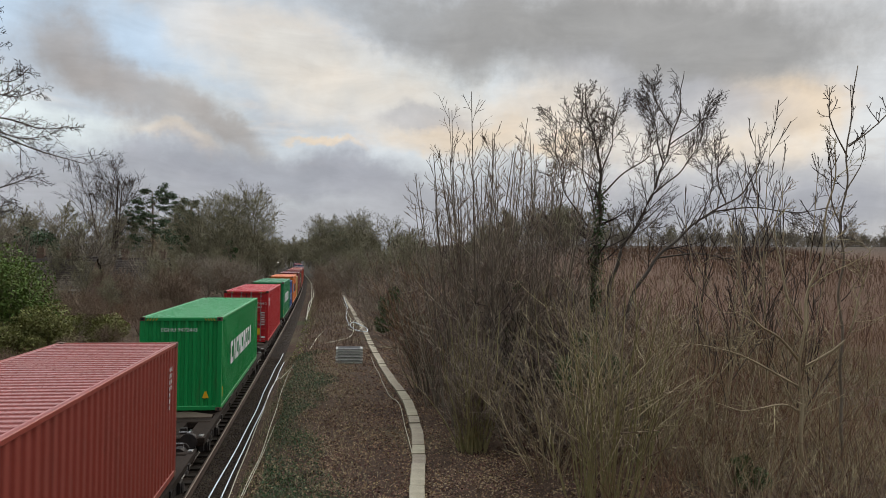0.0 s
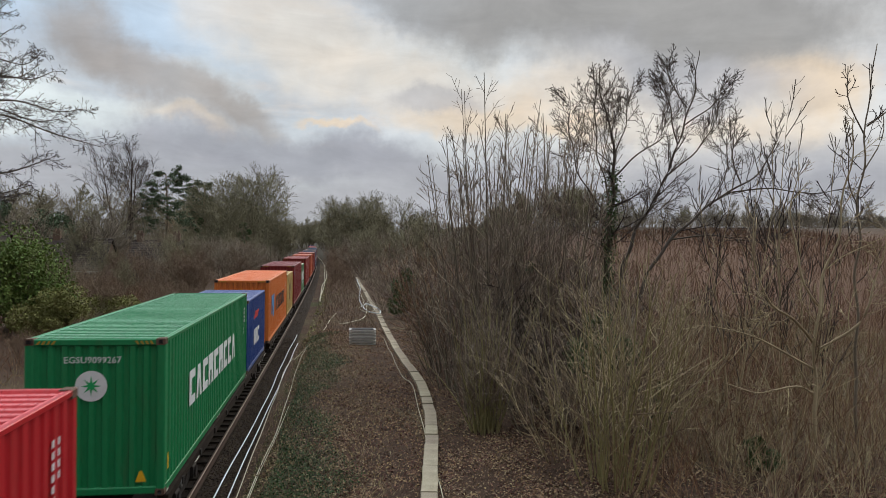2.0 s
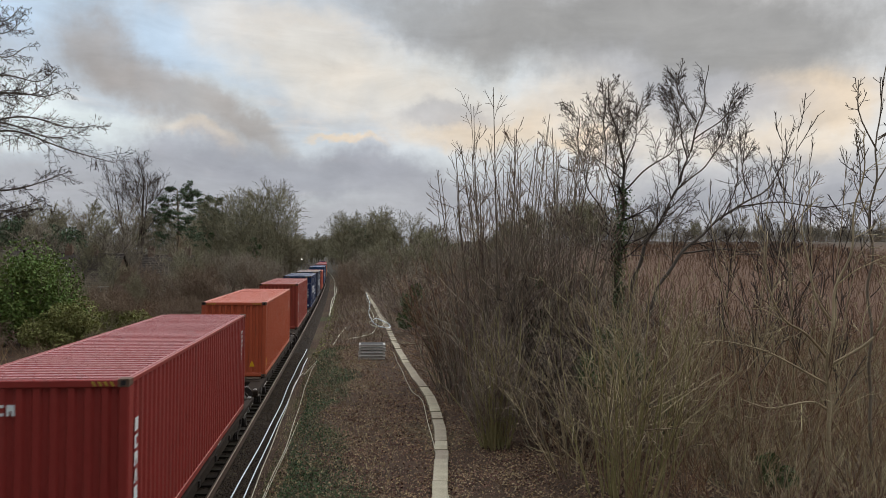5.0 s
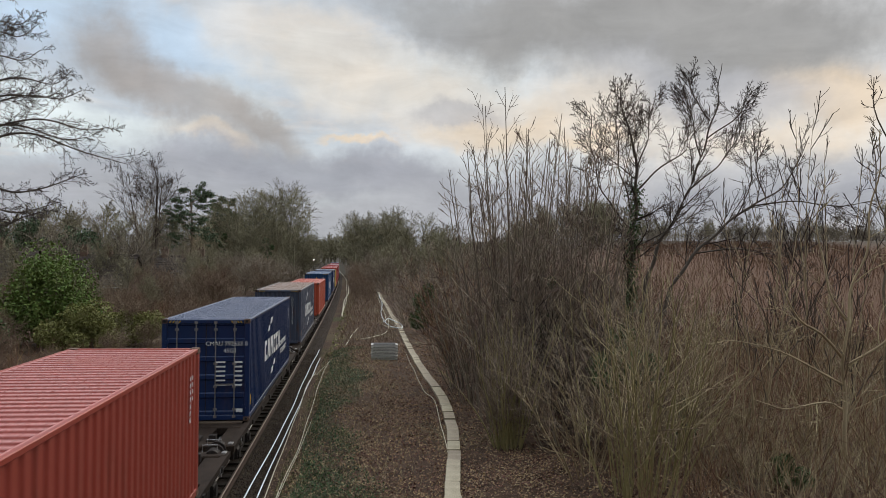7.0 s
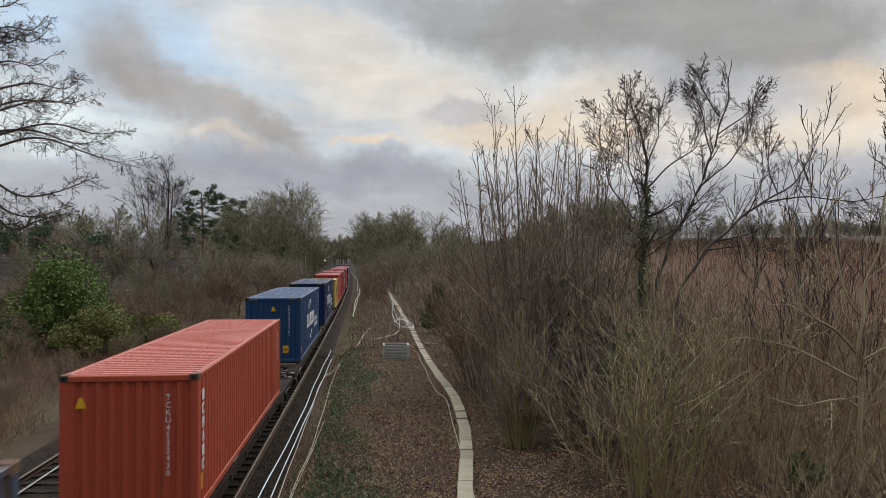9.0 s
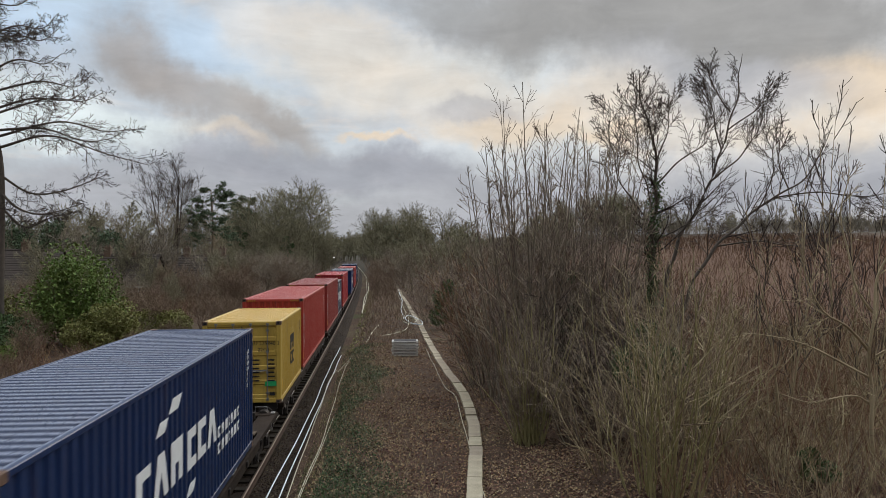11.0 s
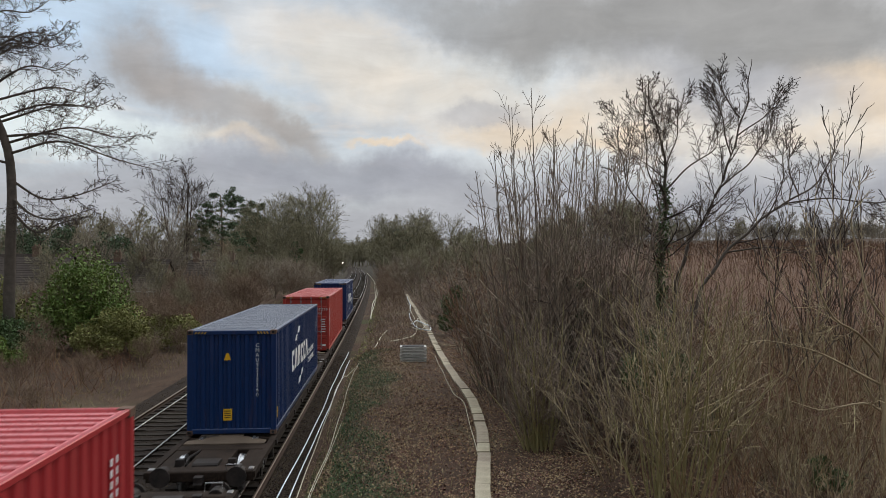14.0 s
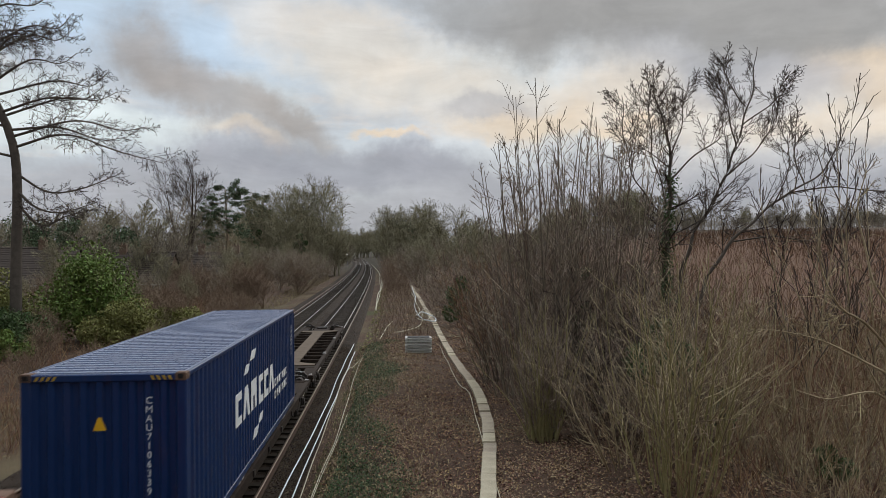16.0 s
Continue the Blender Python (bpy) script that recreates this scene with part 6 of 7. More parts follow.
# scrub: thin wands, countless
def wands(seed, n, xr, yr, h, r, material, name, label, shear=0.35, power=1.3, lean=0.22):
    rng = np.random.default_rng(seed)
    y = yr[0] + (yr[1] - yr[0]) * rng.random(n) ** power
    x = xr[0] + (xr[1] - xr[0]) * rng.random(n) + (y - yr[0]) * shear
    S = np.stack([x, y, ground_z(x, y) - 0.05], -1)
    D = np.array([0, 0, 1.0]) + rng.normal(size=(n, 3)) * lean
    L = h * (0.4 + 0.7 * rng.random(n))
    lots = grow(rng, S, D, L, r * (0.7 + 0.6 * rng.random(n)) * (1 + y / 60), [
        dict(K=4, wig=0.10, up=0.04, sides=2, kids=3, span=(0.2, 0.9), angle=(15, 45), length=(0.35, 0.7), thick=0.75, tip=0.4), dict(K=3, wig=0.12, up=0.04, sides=2, rmin=0.004)])
    ob = part(name, branch_mesh(name, lots, rng), material)
    return tagged(ob, label, "scrub", kind="stuff")


SCRUB = mat("russet_scrub", (0.111, 0.057, 0.034), (0.176, 0.100, 0.062), 0.12, 2, 0.9, bump=0, island=0.4)
wands(81, 11000, (15, 80), (44, 235), 2.1, 0.009, SCRUB, "scrub", "russet bare scrub covering the rising field")
wands(92, 1500, (8.5, 16), (14, 24), 1.5, 0.006, PALE_STEM, "bramble", "pale dry stems in the near scrub", 0.15, 1.0, 0.4)
wands(82, 1700, (5.8, 17), (14, 36), 1.8, 0.008, RED_TWIG, "bramble", "dead pale stems and brambles among the shrubs", 0.15, 1.0, 0.4)
wands(83, 5200, (-26, -12.2), (22, 110), 1.4, 0.009, RED_TWIG, "bramble", "russet brambles on the far verge", -0.1, 1.0, 0.5)
wands(87, 7000, (12.0, 30), (24, 52), 0.75, 0.008, DEAD_GRASS, "dead_grass", "straw-coloured dead grass in the scrub", 0.2, 1.0, 0.5)
wands(88, 2400, (12.5, 34), (19, 50), 1.7, 0.007, RED_TWIG, "bramble", "russet bare stems in the scrub", 0.2, 1.0, 0.3)
wands(89, 3600, (-24, -10.4), (12, 30), 0.9, 0.007, RED_TWIG, "bramble", "russet brambles on the far verge", -0.1, 1.0, 0.5)
wands(90, 2600, (-24, -10.2), (12, 30), 0.4, 0.005, DEAD_GRASS, "dead_grass", "pale dead grass on the far verge", -0.1, 1.0, 0.5)
wands(84, 3600, (-14.6, -11.6), (26, 170), 0.45, 0.005, DEAD_GRASS, "dead_grass", "pale dead grass along the far verge", -0.02, 1.0, 0.4)
wands(85, 2600, (-1.4, 2.4), (44, 120), 0.7, 0.006, FAR_RUSSET, "bramble", "low russet brambles on the bank", -0.005, 1.0, 0.45)
wands(86, 2200, (-2.2, 1.5), (13, 45), 0.28, 0.003, PALE_STEM, "dry_weeds", "short dry weeds on the bank", 0.0, 1.0, 0.5)

# ---- far woods ----
def crown_tree(seed, h, wide, label, at, mats, limbs=12, kids=(6, 5, 4), first=0.3, r=0.2, tw=0.016, angle=(20, 55), up=0.10, trunks=1, group="far trees", shorten=0.5, splay=0.16):
    """A far bare tree: trunk, upswept limbs, branches and a fringe of fine twigs; its crown is about `wide` across."""
    rng = np.random.default_rng(seed)
    S = rng.normal(size=(trunks, 3)) * (0.03 * wide if trunks > 1 else 0)
    S[:, 2] = -0.2
    D = np.array([[0, 0, 1.0]] * trunks) + rng.normal(size=(trunks, 3)) * (splay if trunks > 1 else 0.03)
    L = h * (0.72 + 0.16 * rng.random(trunks))
    reach = wide / h
    lots = grow(rng, S, D, L, np.full(trunks, r), [
        dict(K=8, wig=0.035, up=0.02, sides=5, kids=limbs, span=(first, 1.0), angle=angle, length=(0.62 * reach, 0.95 * reach), thick=0.5, shorten=shorten, tip=0.25),
        dict(K=5, wig=0.11, up=up, sides=3, kids=kids[0], span=(0.2, 1.0), angle=(22, 50), length=(0.4, 0.68), thick=0.5, rmin=tw * 1.6, shorten=0.35),
        dict(K=3, wig=0.12, up=up * 0.7, sides=2, kids=kids[1], span=(0.15, 1.0), angle=(20, 50), length=(0.45, 0.8), thick=0.6, rmin=tw * 1.1, shorten=0.3),
        dict(K=2, wig=0.1, up=up * 0.5, sides=2, kids=kids[2], span=(0.2, 1.0), angle=(20, 50), length=(0.5, 0.9), thick=0.8, rmin=tw * 0.8, shorten=0.2),
        dict(K=2, wig=0.1, up=up * 0.5, sides=2, rmin=tw * 0.6)][:5 if kids[2] else 4])
    return plant("bare_tree", label, "tree", group, lots, rng, mats, (at[0], at[1], gz(*at)), "trunk", "crown")


FAR_DARK = mat("far_dark_twigs", (0.144, 0.117, 0.088), (0.200, 0.165, 0.122), 0.15, 2, 0.9, bump=0, island=0.3)
WOODS = (FAR_TWIG, FAR_TWIG), (FAR_OLIVE, FAR_OLIVE), (FAR_RUSSET, FAR_RUSSET)
far_a = crown_tree(91, 15.0, 8.6, "tall bare deciduous tree in the far wood", (-44, 125), WOODS[0], 14, (6, 5, 3), 0.3, 0.22, 0.017, (25, 60), 0.05)
far_b = crown_tree(92, 13.6, 9.0, "rounded olive-brown bare tree in the far wood", (-24, 172), WOODS[1], 17, (6, 5, 3), 0.10, 0.22, 0.024, (22, 62), 0.06, shorten=0.35)
far_c = crown_tree(93, 6.9, 6.2, "low bare tree at the wood's edge", (-22, 96), WOODS[0], 8, (6, 4, 3), 0.08, 0.07, 0.011, trunks=5, splay=0.3)
far_e = crown_tree(96, 8.2, 5.4, "olive-brown bare tree at the wood's edge", (-31, 92), WOODS[1], 9, (6, 4, 3), 0.10, 0.08, 0.012, (20, 55), 0.06, trunks=4, splay=0.2)
far_d = crown_tree(94, 5.4, 5.6, "low russet shrub at the wood's edge", (-14.5, 112), WOODS[2], 7, (6, 4, 3), 0.04, 0.06, 0.010, (20, 60), trunks=6, splay=0.4)
# plainer shapes for the uncounted woods further back
back_a = crown_tree(97, 15.0, 8.0, "tall bare tree in the woodland behind", (-60, 150), (FAR_DARK, FAR_DARK), 12, (6, 5, 0), 0.3, 0.2, 0.028, (25, 60), 0.05)
back_b = crown_tree(98, 13.6, 10.0, "bare tree in the woodland behind", (-50, 160), WOODS[1], 16, (6, 6, 0), 0.08, 0.2, 0.045, (22, 62), 0.06, shorten=0.35)
back_c = crown_tree(99, 6.8, 6.4, "bare undergrowth tree behind the houses", (-40, 112), (FAR_DARK, FAR_DARK), 7, (6, 4, 0), 0.06, 0.06, 0.022, trunks=4, splay=0.3)


def row_of(src, n, xr, yr, sr, curve=True):
    for i in range(n):
        y_ = VARY.uniform(*yr)
        turned(src, (VARY.uniform(*xr) - (max(0, y_ - 10) ** 2 / 12400 if curve else 0), y_), VARY.uniform(*sr), VARY.uniform(0, 6.28))


def wood(label, lots):
    """Far woodland that nobody could count, joined into one mesh."""
    vs, qs, o = [], [], 0
    for src, n, xr, yr, sr, curve in lots:
        sv, sq, so = [], [], 0
        for c in src.children:
            v = np.empty(len(c.data.vertices) * 3, np.float32)
            c.data.vertices.foreach_get("co", v)
            q = np.empty(len(c.data.loops), np.int32)
            c.data.loops.foreach_get("vertex_index", q)
            sv.append(v.reshape(-1, 3))
            sq.append(q.reshape(-1, 4) + so)
            so += len(v) // 3
        sv, sq = np.concatenate(sv), np.concatenate(sq)
        for i in range(n):
            y = VARY.uniform(*yr)
            x = VARY.uniform(*xr) - (max(0, y - 10) ** 2 / 12400 if curve else 0)
            a, k = VARY.uniform(0, 6.28), VARY.uniform(*sr)
            m = np.array([[math.cos(a), math.sin(a), 0], [-math.sin(a), math.cos(a), 0], [0, 0, VARY.uniform(0.9, 1.1)]]) * k
            vs.append(sv @ m + np.array([x, y, gz(x, y)]))
            qs.append(sq + o)
            o += len(sv)
    ob = part("woodland", fast_mesh("woodland", np.concatenate(vs), np.concatenate(qs)), lots[0][0].children[0].data.materials[0])
    return tagged(ob, label, "woodland", kind="stuff")


for i in range(7):
    turned(far_b, (-44 + 5.5 * i, 588 + 4 * (i % 2)), 1.6, i)
for x_, y_, k_ in ((-14.4, 31, 0.22), (-16.5, 34, 0.3), (-19, 33, 0.28), (-15.2, 38, 0.3), (-18, 39, 0.36), (-22, 37, 0.34), (-14.2, 44, 0.3), (-13.8, 50, 0.32), (-20.5, 44.5, 0.4), (-26, 40, 0.4)):
    turned(far_d, (x_, y_), k_, y_)
# single trees: the clump left of the line, the edge of the wood, and the wood right of the line
for lot in ((far_b, 12, (-40, -20), (200, 245), (1.1, 1.5)), (far_c, 12, (-34, -12.5), (102, 190), (0.6, 1.0)), (far_e, 14, (-36, -13.5), (106, 190), (0.7, 1.1)), (far_d, 26, (-30, -12.2), (58, 190), (0.45, 0.9)),
            (far_e, 5, (-40, -18), (58, 80), (0.35, 0.5)), (far_d, 16, (-30, -13.5), (52, 84), (0.35, 0.55)), (far_a, 12, (-100, -34), (108, 170), (0.85, 1.05)),
            (far_b, 14, (1, 26), (205, 300), (1.3, 1.8)), (far_a, 4, (2, 20), (220, 270), (1.2, 1.4)), (far_e, 20, (3.6, 26), (104, 215), (0.7, 1.2)), (far_c, 12, (4, 30), (90, 210), (0.8, 1.2))):
    row_of(*lot)
wood("brown-olive bare woodland beyond the houses", ((back_b, 22, (-110, -34), (125, 200), (0.9, 1.25), True), (back_a, 32, (-105, -34), (118, 175), (0.8, 1.1), True), (back_b, 10, (-36, -19), (250, 400), (1.0, 1.5), True), (back_b, 12, (-26, -10.5), (420, 560), (1.0, 1.5), True), (back_b, 12, (5.5, 18), (200, 560), (0.8, 1.3), True),
     (back_b, 12, (5, 26), (300, 500), (1.3, 1.7), True), (back_b, 10, (-95, -46), (430, 560), (1.3, 1.6), False), (back_b, 22, (-62, 6), (582, 640), (1.4, 1.8), False), (back_b, 16, (-46, -14), (560, 590), (1.0, 1.5), False)))
wood("brown-olive bare woodland along the ridge", ((back_b, 44, (12, 85), (190, 280), (0.85, 1.15), False), (back_b, 62, (40, 300), (285, 325), (0.45, 0.7), False)))
wood("row of bare trees on the ridge", ((back_a, 70, (60, 350), (276, 310), (0.75, 1.15), False), (back_c, 130, (36, 300), (262, 296), (0.6, 1.0), False)))
wands(91, 5600, (38, 400), (262, 296), 5.6, 0.009, FAR_TWIG, "hedge", "tall grey-brown overgrown hedge along the ridge", 0.0, 1.0, 0.3)
wood("bare brown undergrowth beneath the trees", ((back_c, 34, (-95, -26), (90, 130), (0.9, 1.4), True), (back_c, 8, (-30, -18.5), (200, 290), (0.9, 1.3), True), (back_c, 8, (-20, -12), (315, 420), (0.9, 1.3), True), (back_c, 22, (5.0, 14), (160, 480), (0.7, 1.2), True)))
for x_, y_, k_ in ((-0.6, 100, 0.55), (0.6, 106, 0.4), (-1.0, 112, 0.5), (1.6, 118, 0.6), (3.4, 122, 0.7), (-0.8, 128, 0.6), (1.0, 134, 0.6), (-1.2, 144, 0.6), (2.4, 150, 0.7), (-0.8, 162, 0.8), (0.8, 176, 0.8), (-1.6, 190, 0.8)):
    turned(far_d, (x_, y_), k_, y_)
# the rounded clump where the line bends, a single round-headed tree before it
HIGH_B = max(v[2] for c in far_b.children for v in c.bound_box)
for x_, y_, h_ in ((-34.5, 192, 18.5), (-31.6, 186, 19.5), (-28.8, 195, 20.5), (-26.4, 184, 20.0), (-23.8, 192, 21.8), (-21.6, 182, 21.0), (-19.8, 190, 22.4), (-17.8, 184, 19.5), (-16.4, 180, 15.5), (-15.0, 186, 12.0), (-13.6, 182, 8.5), (-19.0, 172, 13.0), (-24.0, 170, 14.0), (-29.0, 172, 13.0)):
    turned(far_b, (x_, y_), 1.1 * h_ / HIGH_B, y_)
crown_tree(95, 25.5, 12.0, "tall round-headed bare tree above the wood", (-39.5, 146), (DARK_TWIG, DARK_TWIG), 8, (6, 5, 3), 0.42, 0.28, 0.027, (18, 48), 0.06, trunks=4, shorten=0.5, splay=0.13)
for x_, y_, h_ in ((-38.5, 168, 15.5), (-42.0, 172, 15.0), (-36.0, 160, 14.0), (-46.0, 165, 14.0)):
    turned(far_b, (x_, y_), h_ / HIGH_B, y_)
for x_, y_, k_ in ((-35.6, 80, 0.95), (-26.8, 87, 0.85), (-20.0, 92, 0.9), (-18.6, 88, 0.8)):
    turned(far_e, (x_, y_), k_, y_)
for x_, y_, k_ in ((-35.5, 76, 0.5), (-27.0, 80, 0.5), (-19.5, 82, 0.6)):
    turned(far_c, (x_, y_), k_, y_)


# ---- larch, pines and evergreens beyond the far track ----
def larch():
    rng = np.random.default_rng(7)
    root = new("larch_tree")
    tagged(root, "tall bare larch with long drooping twiggy boughs", "tree", "bare trees")
    x0, y0 = -22.2, 45.0
    g = gz(x0, y0)
    tr = along([(0, 0, -0.2), (0.0, 0, 4), (0.1, 0, 9.6), (-0.15, 0, 12.2), (-0.9, 0, 14.2), (-2.0, 0, 16.4), (-2.8, 0.2, 19), (-3.2, 0.2, 24)], 0.8)
    part("trunk", Kit().tube(tr, list(np.linspace(0.36, 0.12, len(tr))), 9), DARK_BARK, root, smooth=True)
    boughs = [((0.0, 0, 12.0), (3.2, -0.8, 12.6), (6.3, -1.0, 11.6), (8.9, -1.2, 10.9)), ((-0.2, 0, 12.6), (3.0, 0.9, 13.7), (5.6, 1.2, 13.2), (7.1, 1.2, 13.4)),
              ((-0.9, 0, 14.0), (2.2, -0.9, 14.7), (4.4, -1.2, 14.6), (5.6, -1.2, 15.4)), ((-1.2, 0, 15.0), (1.6, 1.4, 16.2), (3.6, 1.8, 16.0), (4.6, 1.9, 16.9)),
              ((-1.8, 0, 16.2), (0.4, -1.4, 18.0), (2.0, -1.6, 17.8), (3.0, -1.8, 18.6)), ((-2.2, 0, 17.4), (0.2, 1.1, 19.4), (1.8, 1.4, 19.4), (2.7, 1.4, 20.3)),
              ((0.1, 0, 9.4), (1.5, -0.7, 8.4), (3.0, -0.9, 8.1), (5.2, -1.1, 8.7)), ((0.1, 0, 10.4), (1.6, 0.5, 9.4), (3.4, 0.8, 9.6), (5.8, 1.0, 10.6)), ((0.1, 0, 8.6), (1.2, 0.6, 7.4), (2.6, 0.9, 8.0), (4.2, 1.2, 8.4)),
              ((-0.5, 0, 13.2), (-4.0, 0.6, 14.0), (-7.0, 1.0, 13.4), (-9.0, 1.0, 13.8)), ((0, 0, 11.4), (-3.0, -1, 12.0), (-6.0, -1.4, 11.4), (-7.5, -1.4, 11.8)),
              ((-1.5, 0, 15.4), (-4.0, -1, 16.4), (-6.0, -1.4, 16.2), (-7.5, -1.4, 17)), ((-2.6, 0, 18.4), (-1.4, 2.2, 19.5), (-0.6, 3.4, 19.8), (0.2, 4.4, 20.6)),
              ((-0.3, 0, 13.0), (2.6, -0.3, 13.1), (4.9, -0.2, 12.4), (6.4, 0.0, 12.6)), ((-0.7, 0, 13.8), (2.0, 1.6, 15.2), (3.8, 2.2, 15.2), (5.0, 2.4, 15.8)),
              ((-1.5, 0, 15.6), (1.0, -0.4, 17.0), (2.8, -0.5, 16.8), (3.8, -0.6, 17.4)), ((-2.0, 0, 17.0), (0.6, 0.3, 18.6), (2.2, 0.4, 18.4), (3.2, 0.5, 19.2)),
              ((-2.6, 0, 18.6), (-0.6, -0.3, 20.2), (1.2, -0.4, 20.2), (2.4, -0.4, 21.0)), ((-3.0, 0, 20.5), (-1.0, -0.8, 21.4), (0.6, -1.2, 21.3), (1.8, -1.4, 22.2)), ((-3.0, 0, 21.6), (-5.0, 0.8, 22.2), (-6.6, 1.2, 22.0), (-7.8, 1.4, 22.8))]
    pts = []
    for b in boughs:
        line = along(b, 0.3)
        pick = [line[round(i * (len(line) - 1) / 11)] for i in range(12)]
        part("bough", Kit().tube(line, list(np.linspace(0.085, 0.018, len(line))), 6), DARK_BARK, root, smooth=True)
        pts.append([tuple(p) for p in pick])
    pts = np.array(pts)
    rad = np.repeat(np.linspace(0.075, 0.016, 12)[None], len(pts), 0)
    Ls = np.linalg.norm(pts[:, -1] - pts[:, 0], axis=1)
    lv = dict(kids=20, span=(0.12, 1.0), angle=(35, 75), length=(0.16, 0.34), thick=0.4, shorten=0.4)
    S, D, L, R = sprout(rng, pts, rad, Ls, lv)
    D[:, 2] = D[:, 2] * 0.6 + 0.1
    lots = grow(rng, S, D, L, R, [
        dict(K=6, wig=0.10, up=0.0, droop=0.08, sides=3, kids=8, span=(0.1, 1.0), angle=(30, 70), length=(0.32, 0.62), thick=0.6, rmin=0.014),
        dict(K=4, wig=0.12, up=0.02, droop=0.1, sides=2, kids=3, span=(0.1, 1.0), angle=(30, 65), length=(0.4, 0.8), rmin=0.012),
        dict(K=3, wig=0.12, up=0.0, sides=2, rmin=0.010)])
    tagged(part("crown", branch_mesh("crown", lots, rng), DARK_TWIG, root), kind="stuff")
    root.location = (x0, y0, g)


larch()


def pine(seed, at, h, w, label, boughs=34, first=0.34, leaf=0.15):
    """An old pine: a bare lower trunk and level boughs that end in flat, separate pads of needles."""
    rng = np.random.default_rng(seed)
    lots = grow(rng, [[0, 0, -0.2]], [[0, 0, 1.0]], [h * 0.96], [0.02 * h], [
        dict(K=10, wig=0.03, up=0.02, sides=7, kids=boughs, span=(first, 1.0), angle=(55, 95), length=(w / h * 0.34, w / h * 0.66), thick=0.35, shorten=0.55),
        dict(K=5, wig=0.1, up=0.05, sides=3, kids=5, span=(0.35, 1), angle=(25, 60), length=(0.25, 0.45), rmin=0.03),
        dict(K=3, wig=0.1, up=0.07, sides=2, rmin=0.02)])
    tips = np.concatenate([lots[1][0][:, 3:].reshape(-1, 3), lots[2][0][:, -1]])
    n = len(tips) * 26
    C = np.repeat(tips, 26, 0) + unit(rng.normal(size=(n, 3))) * rng.random((n, 1)) ** 0.5 * np.array([0.046, 0.046, 0.016]) * h * 0.85
    return plant("pine_tree", label, "tree", "far evergreens", lots, rng, (BARK, TWIG), (at[0], at[1], gz(*at)), "trunk", "crown", leaf_arrays(rng, C, leaf, 0.3, long=1.6), PINE)


pine(101, (-32.9, 148), 19.4, 12.0, "dark green pine standing above the bare wood")
pine(102, (-38.6, 196), 21.6, 11, "dark green pine standing above the bare wood", 24, 0.5)
pine(103, (-35.0, 198), 21.0, 9, "dark green pine standing above the bare wood", 22, 0.5)
pine(107, (3.0, 255), 15.0, 14, "dark evergreen tree in the distant wood")
for i, (x_, y_, w_, h_) in enumerate(((-54.5, 114, 7.0, 12.2), (-49.0, 116, 6.0, 12.8), (-42.5, 118, 6.5, 11.6))):
    leafy_bush(104 + i, (x_, y_), w_, h_, 9000, 0.17, PINE, "dark rounded evergreen tree behind the houses", "evergreen_tree", lumps=26)
leafy_bush(110, (-20.0, 50), 5.6, 6.2, 20000, 0.10, EVERGREEN, "tall green laurel bush beyond the far track", lumps=40, fill=0.3)
leafy_bush(111, (-24.4, 47), 4.8, 4.6, 12000, 0.10, GOLD_GREEN, "yellow-green shrub beyond the far track", lumps=18)
leafy_bush(112, (-22.6, 43), 5.4, 2.8, 13000, 0.09, IVY, "dark green low shrub beyond the far track", lumps=18)
leafy_bush(113, (-16.6, 47), 6.0, 3.0, 13000, 0.08, GOLD_GREEN, "low olive-green shrub beyond the far track", lumps=22)
leafy_bush(114, (-15.4, 52), 5.0, 2.6, 9000, 0.08, GOLD_GREEN, "low olive-green shrub beyond the far track", lumps=20)
leafy_bush(115, (-21, 41), 4.2, 1.8, 6500, 0.08, EVERGREEN, "low green shrub beyond the far track", lumps=18)
leafy_bush(117, (-33, 183), 2.4, 12.0, 4500, 0.22, IVY, "ivy-clad tree trunk in the wood", "ivy_tree", lumps=18)
leafy_bush(118, (-22.5, 176), 3.0, 12.0, 5000, 0.22, IVY, "ivy-clad tree trunk in the wood", "ivy_tree", lumps=18)
leafy_bush(119, (-27.5, 180), 3.0, 10.0, 4500, 0.22, IVY, "ivy-clad tree trunk in the wood", "ivy_tree", lumps=18)
leafy_bush(116, (-17.8, 150), 1.6, 9.5, 5000, 0.2, IVY, "ivy-clad tree trunk at the wood's edge", "ivy_tree", lumps=18)
for i, (x_, y_) in enumerate(((-30.3, 140), (-29.0, 142), (-31.4, 143))):
    bare_tree(120 + i, 9, 0.11, (PALE_STEM, PALE_STEM), "slim pale-barked birch at the wood's edge", 14, (6, 4, 1), 0.3, (20, 45), (0.25, 0.45), 0.02, at=(x_, y_), far=True, group="far trees", lean=(0.15 * (i - 1), 0))


# ---- houses beyond the trees ----
TILE = mat("clay_roof_tiles", (0.046, 0.036, 0.030), (0.068, 0.053, 0.044), 1.2, 12, 0.85, stretch=(1, 1, 4), bump=0.5)
BRICK = mat("brick_wall", (0.13, 0.085, 0.062), (0.18, 0.12, 0.088), 1.5, 20, 0.9)
RENDER_WALL = mat("pale_render_wall", (0.30, 0.26, 0.21), (0.24, 0.21, 0.17), 1.0, 16, 0.9)
FRAME_WHITE = mat("white_window_frame", (0.5, 0.5, 0.48), (0.4, 0.4, 0.38), 3, 20, 0.5, bump=0.05)
GLASS = mat("dark_window_glass", (0.03, 0.035, 0.04), (0.05, 0.055, 0.06), 1, 4, 0.08, bump=0)


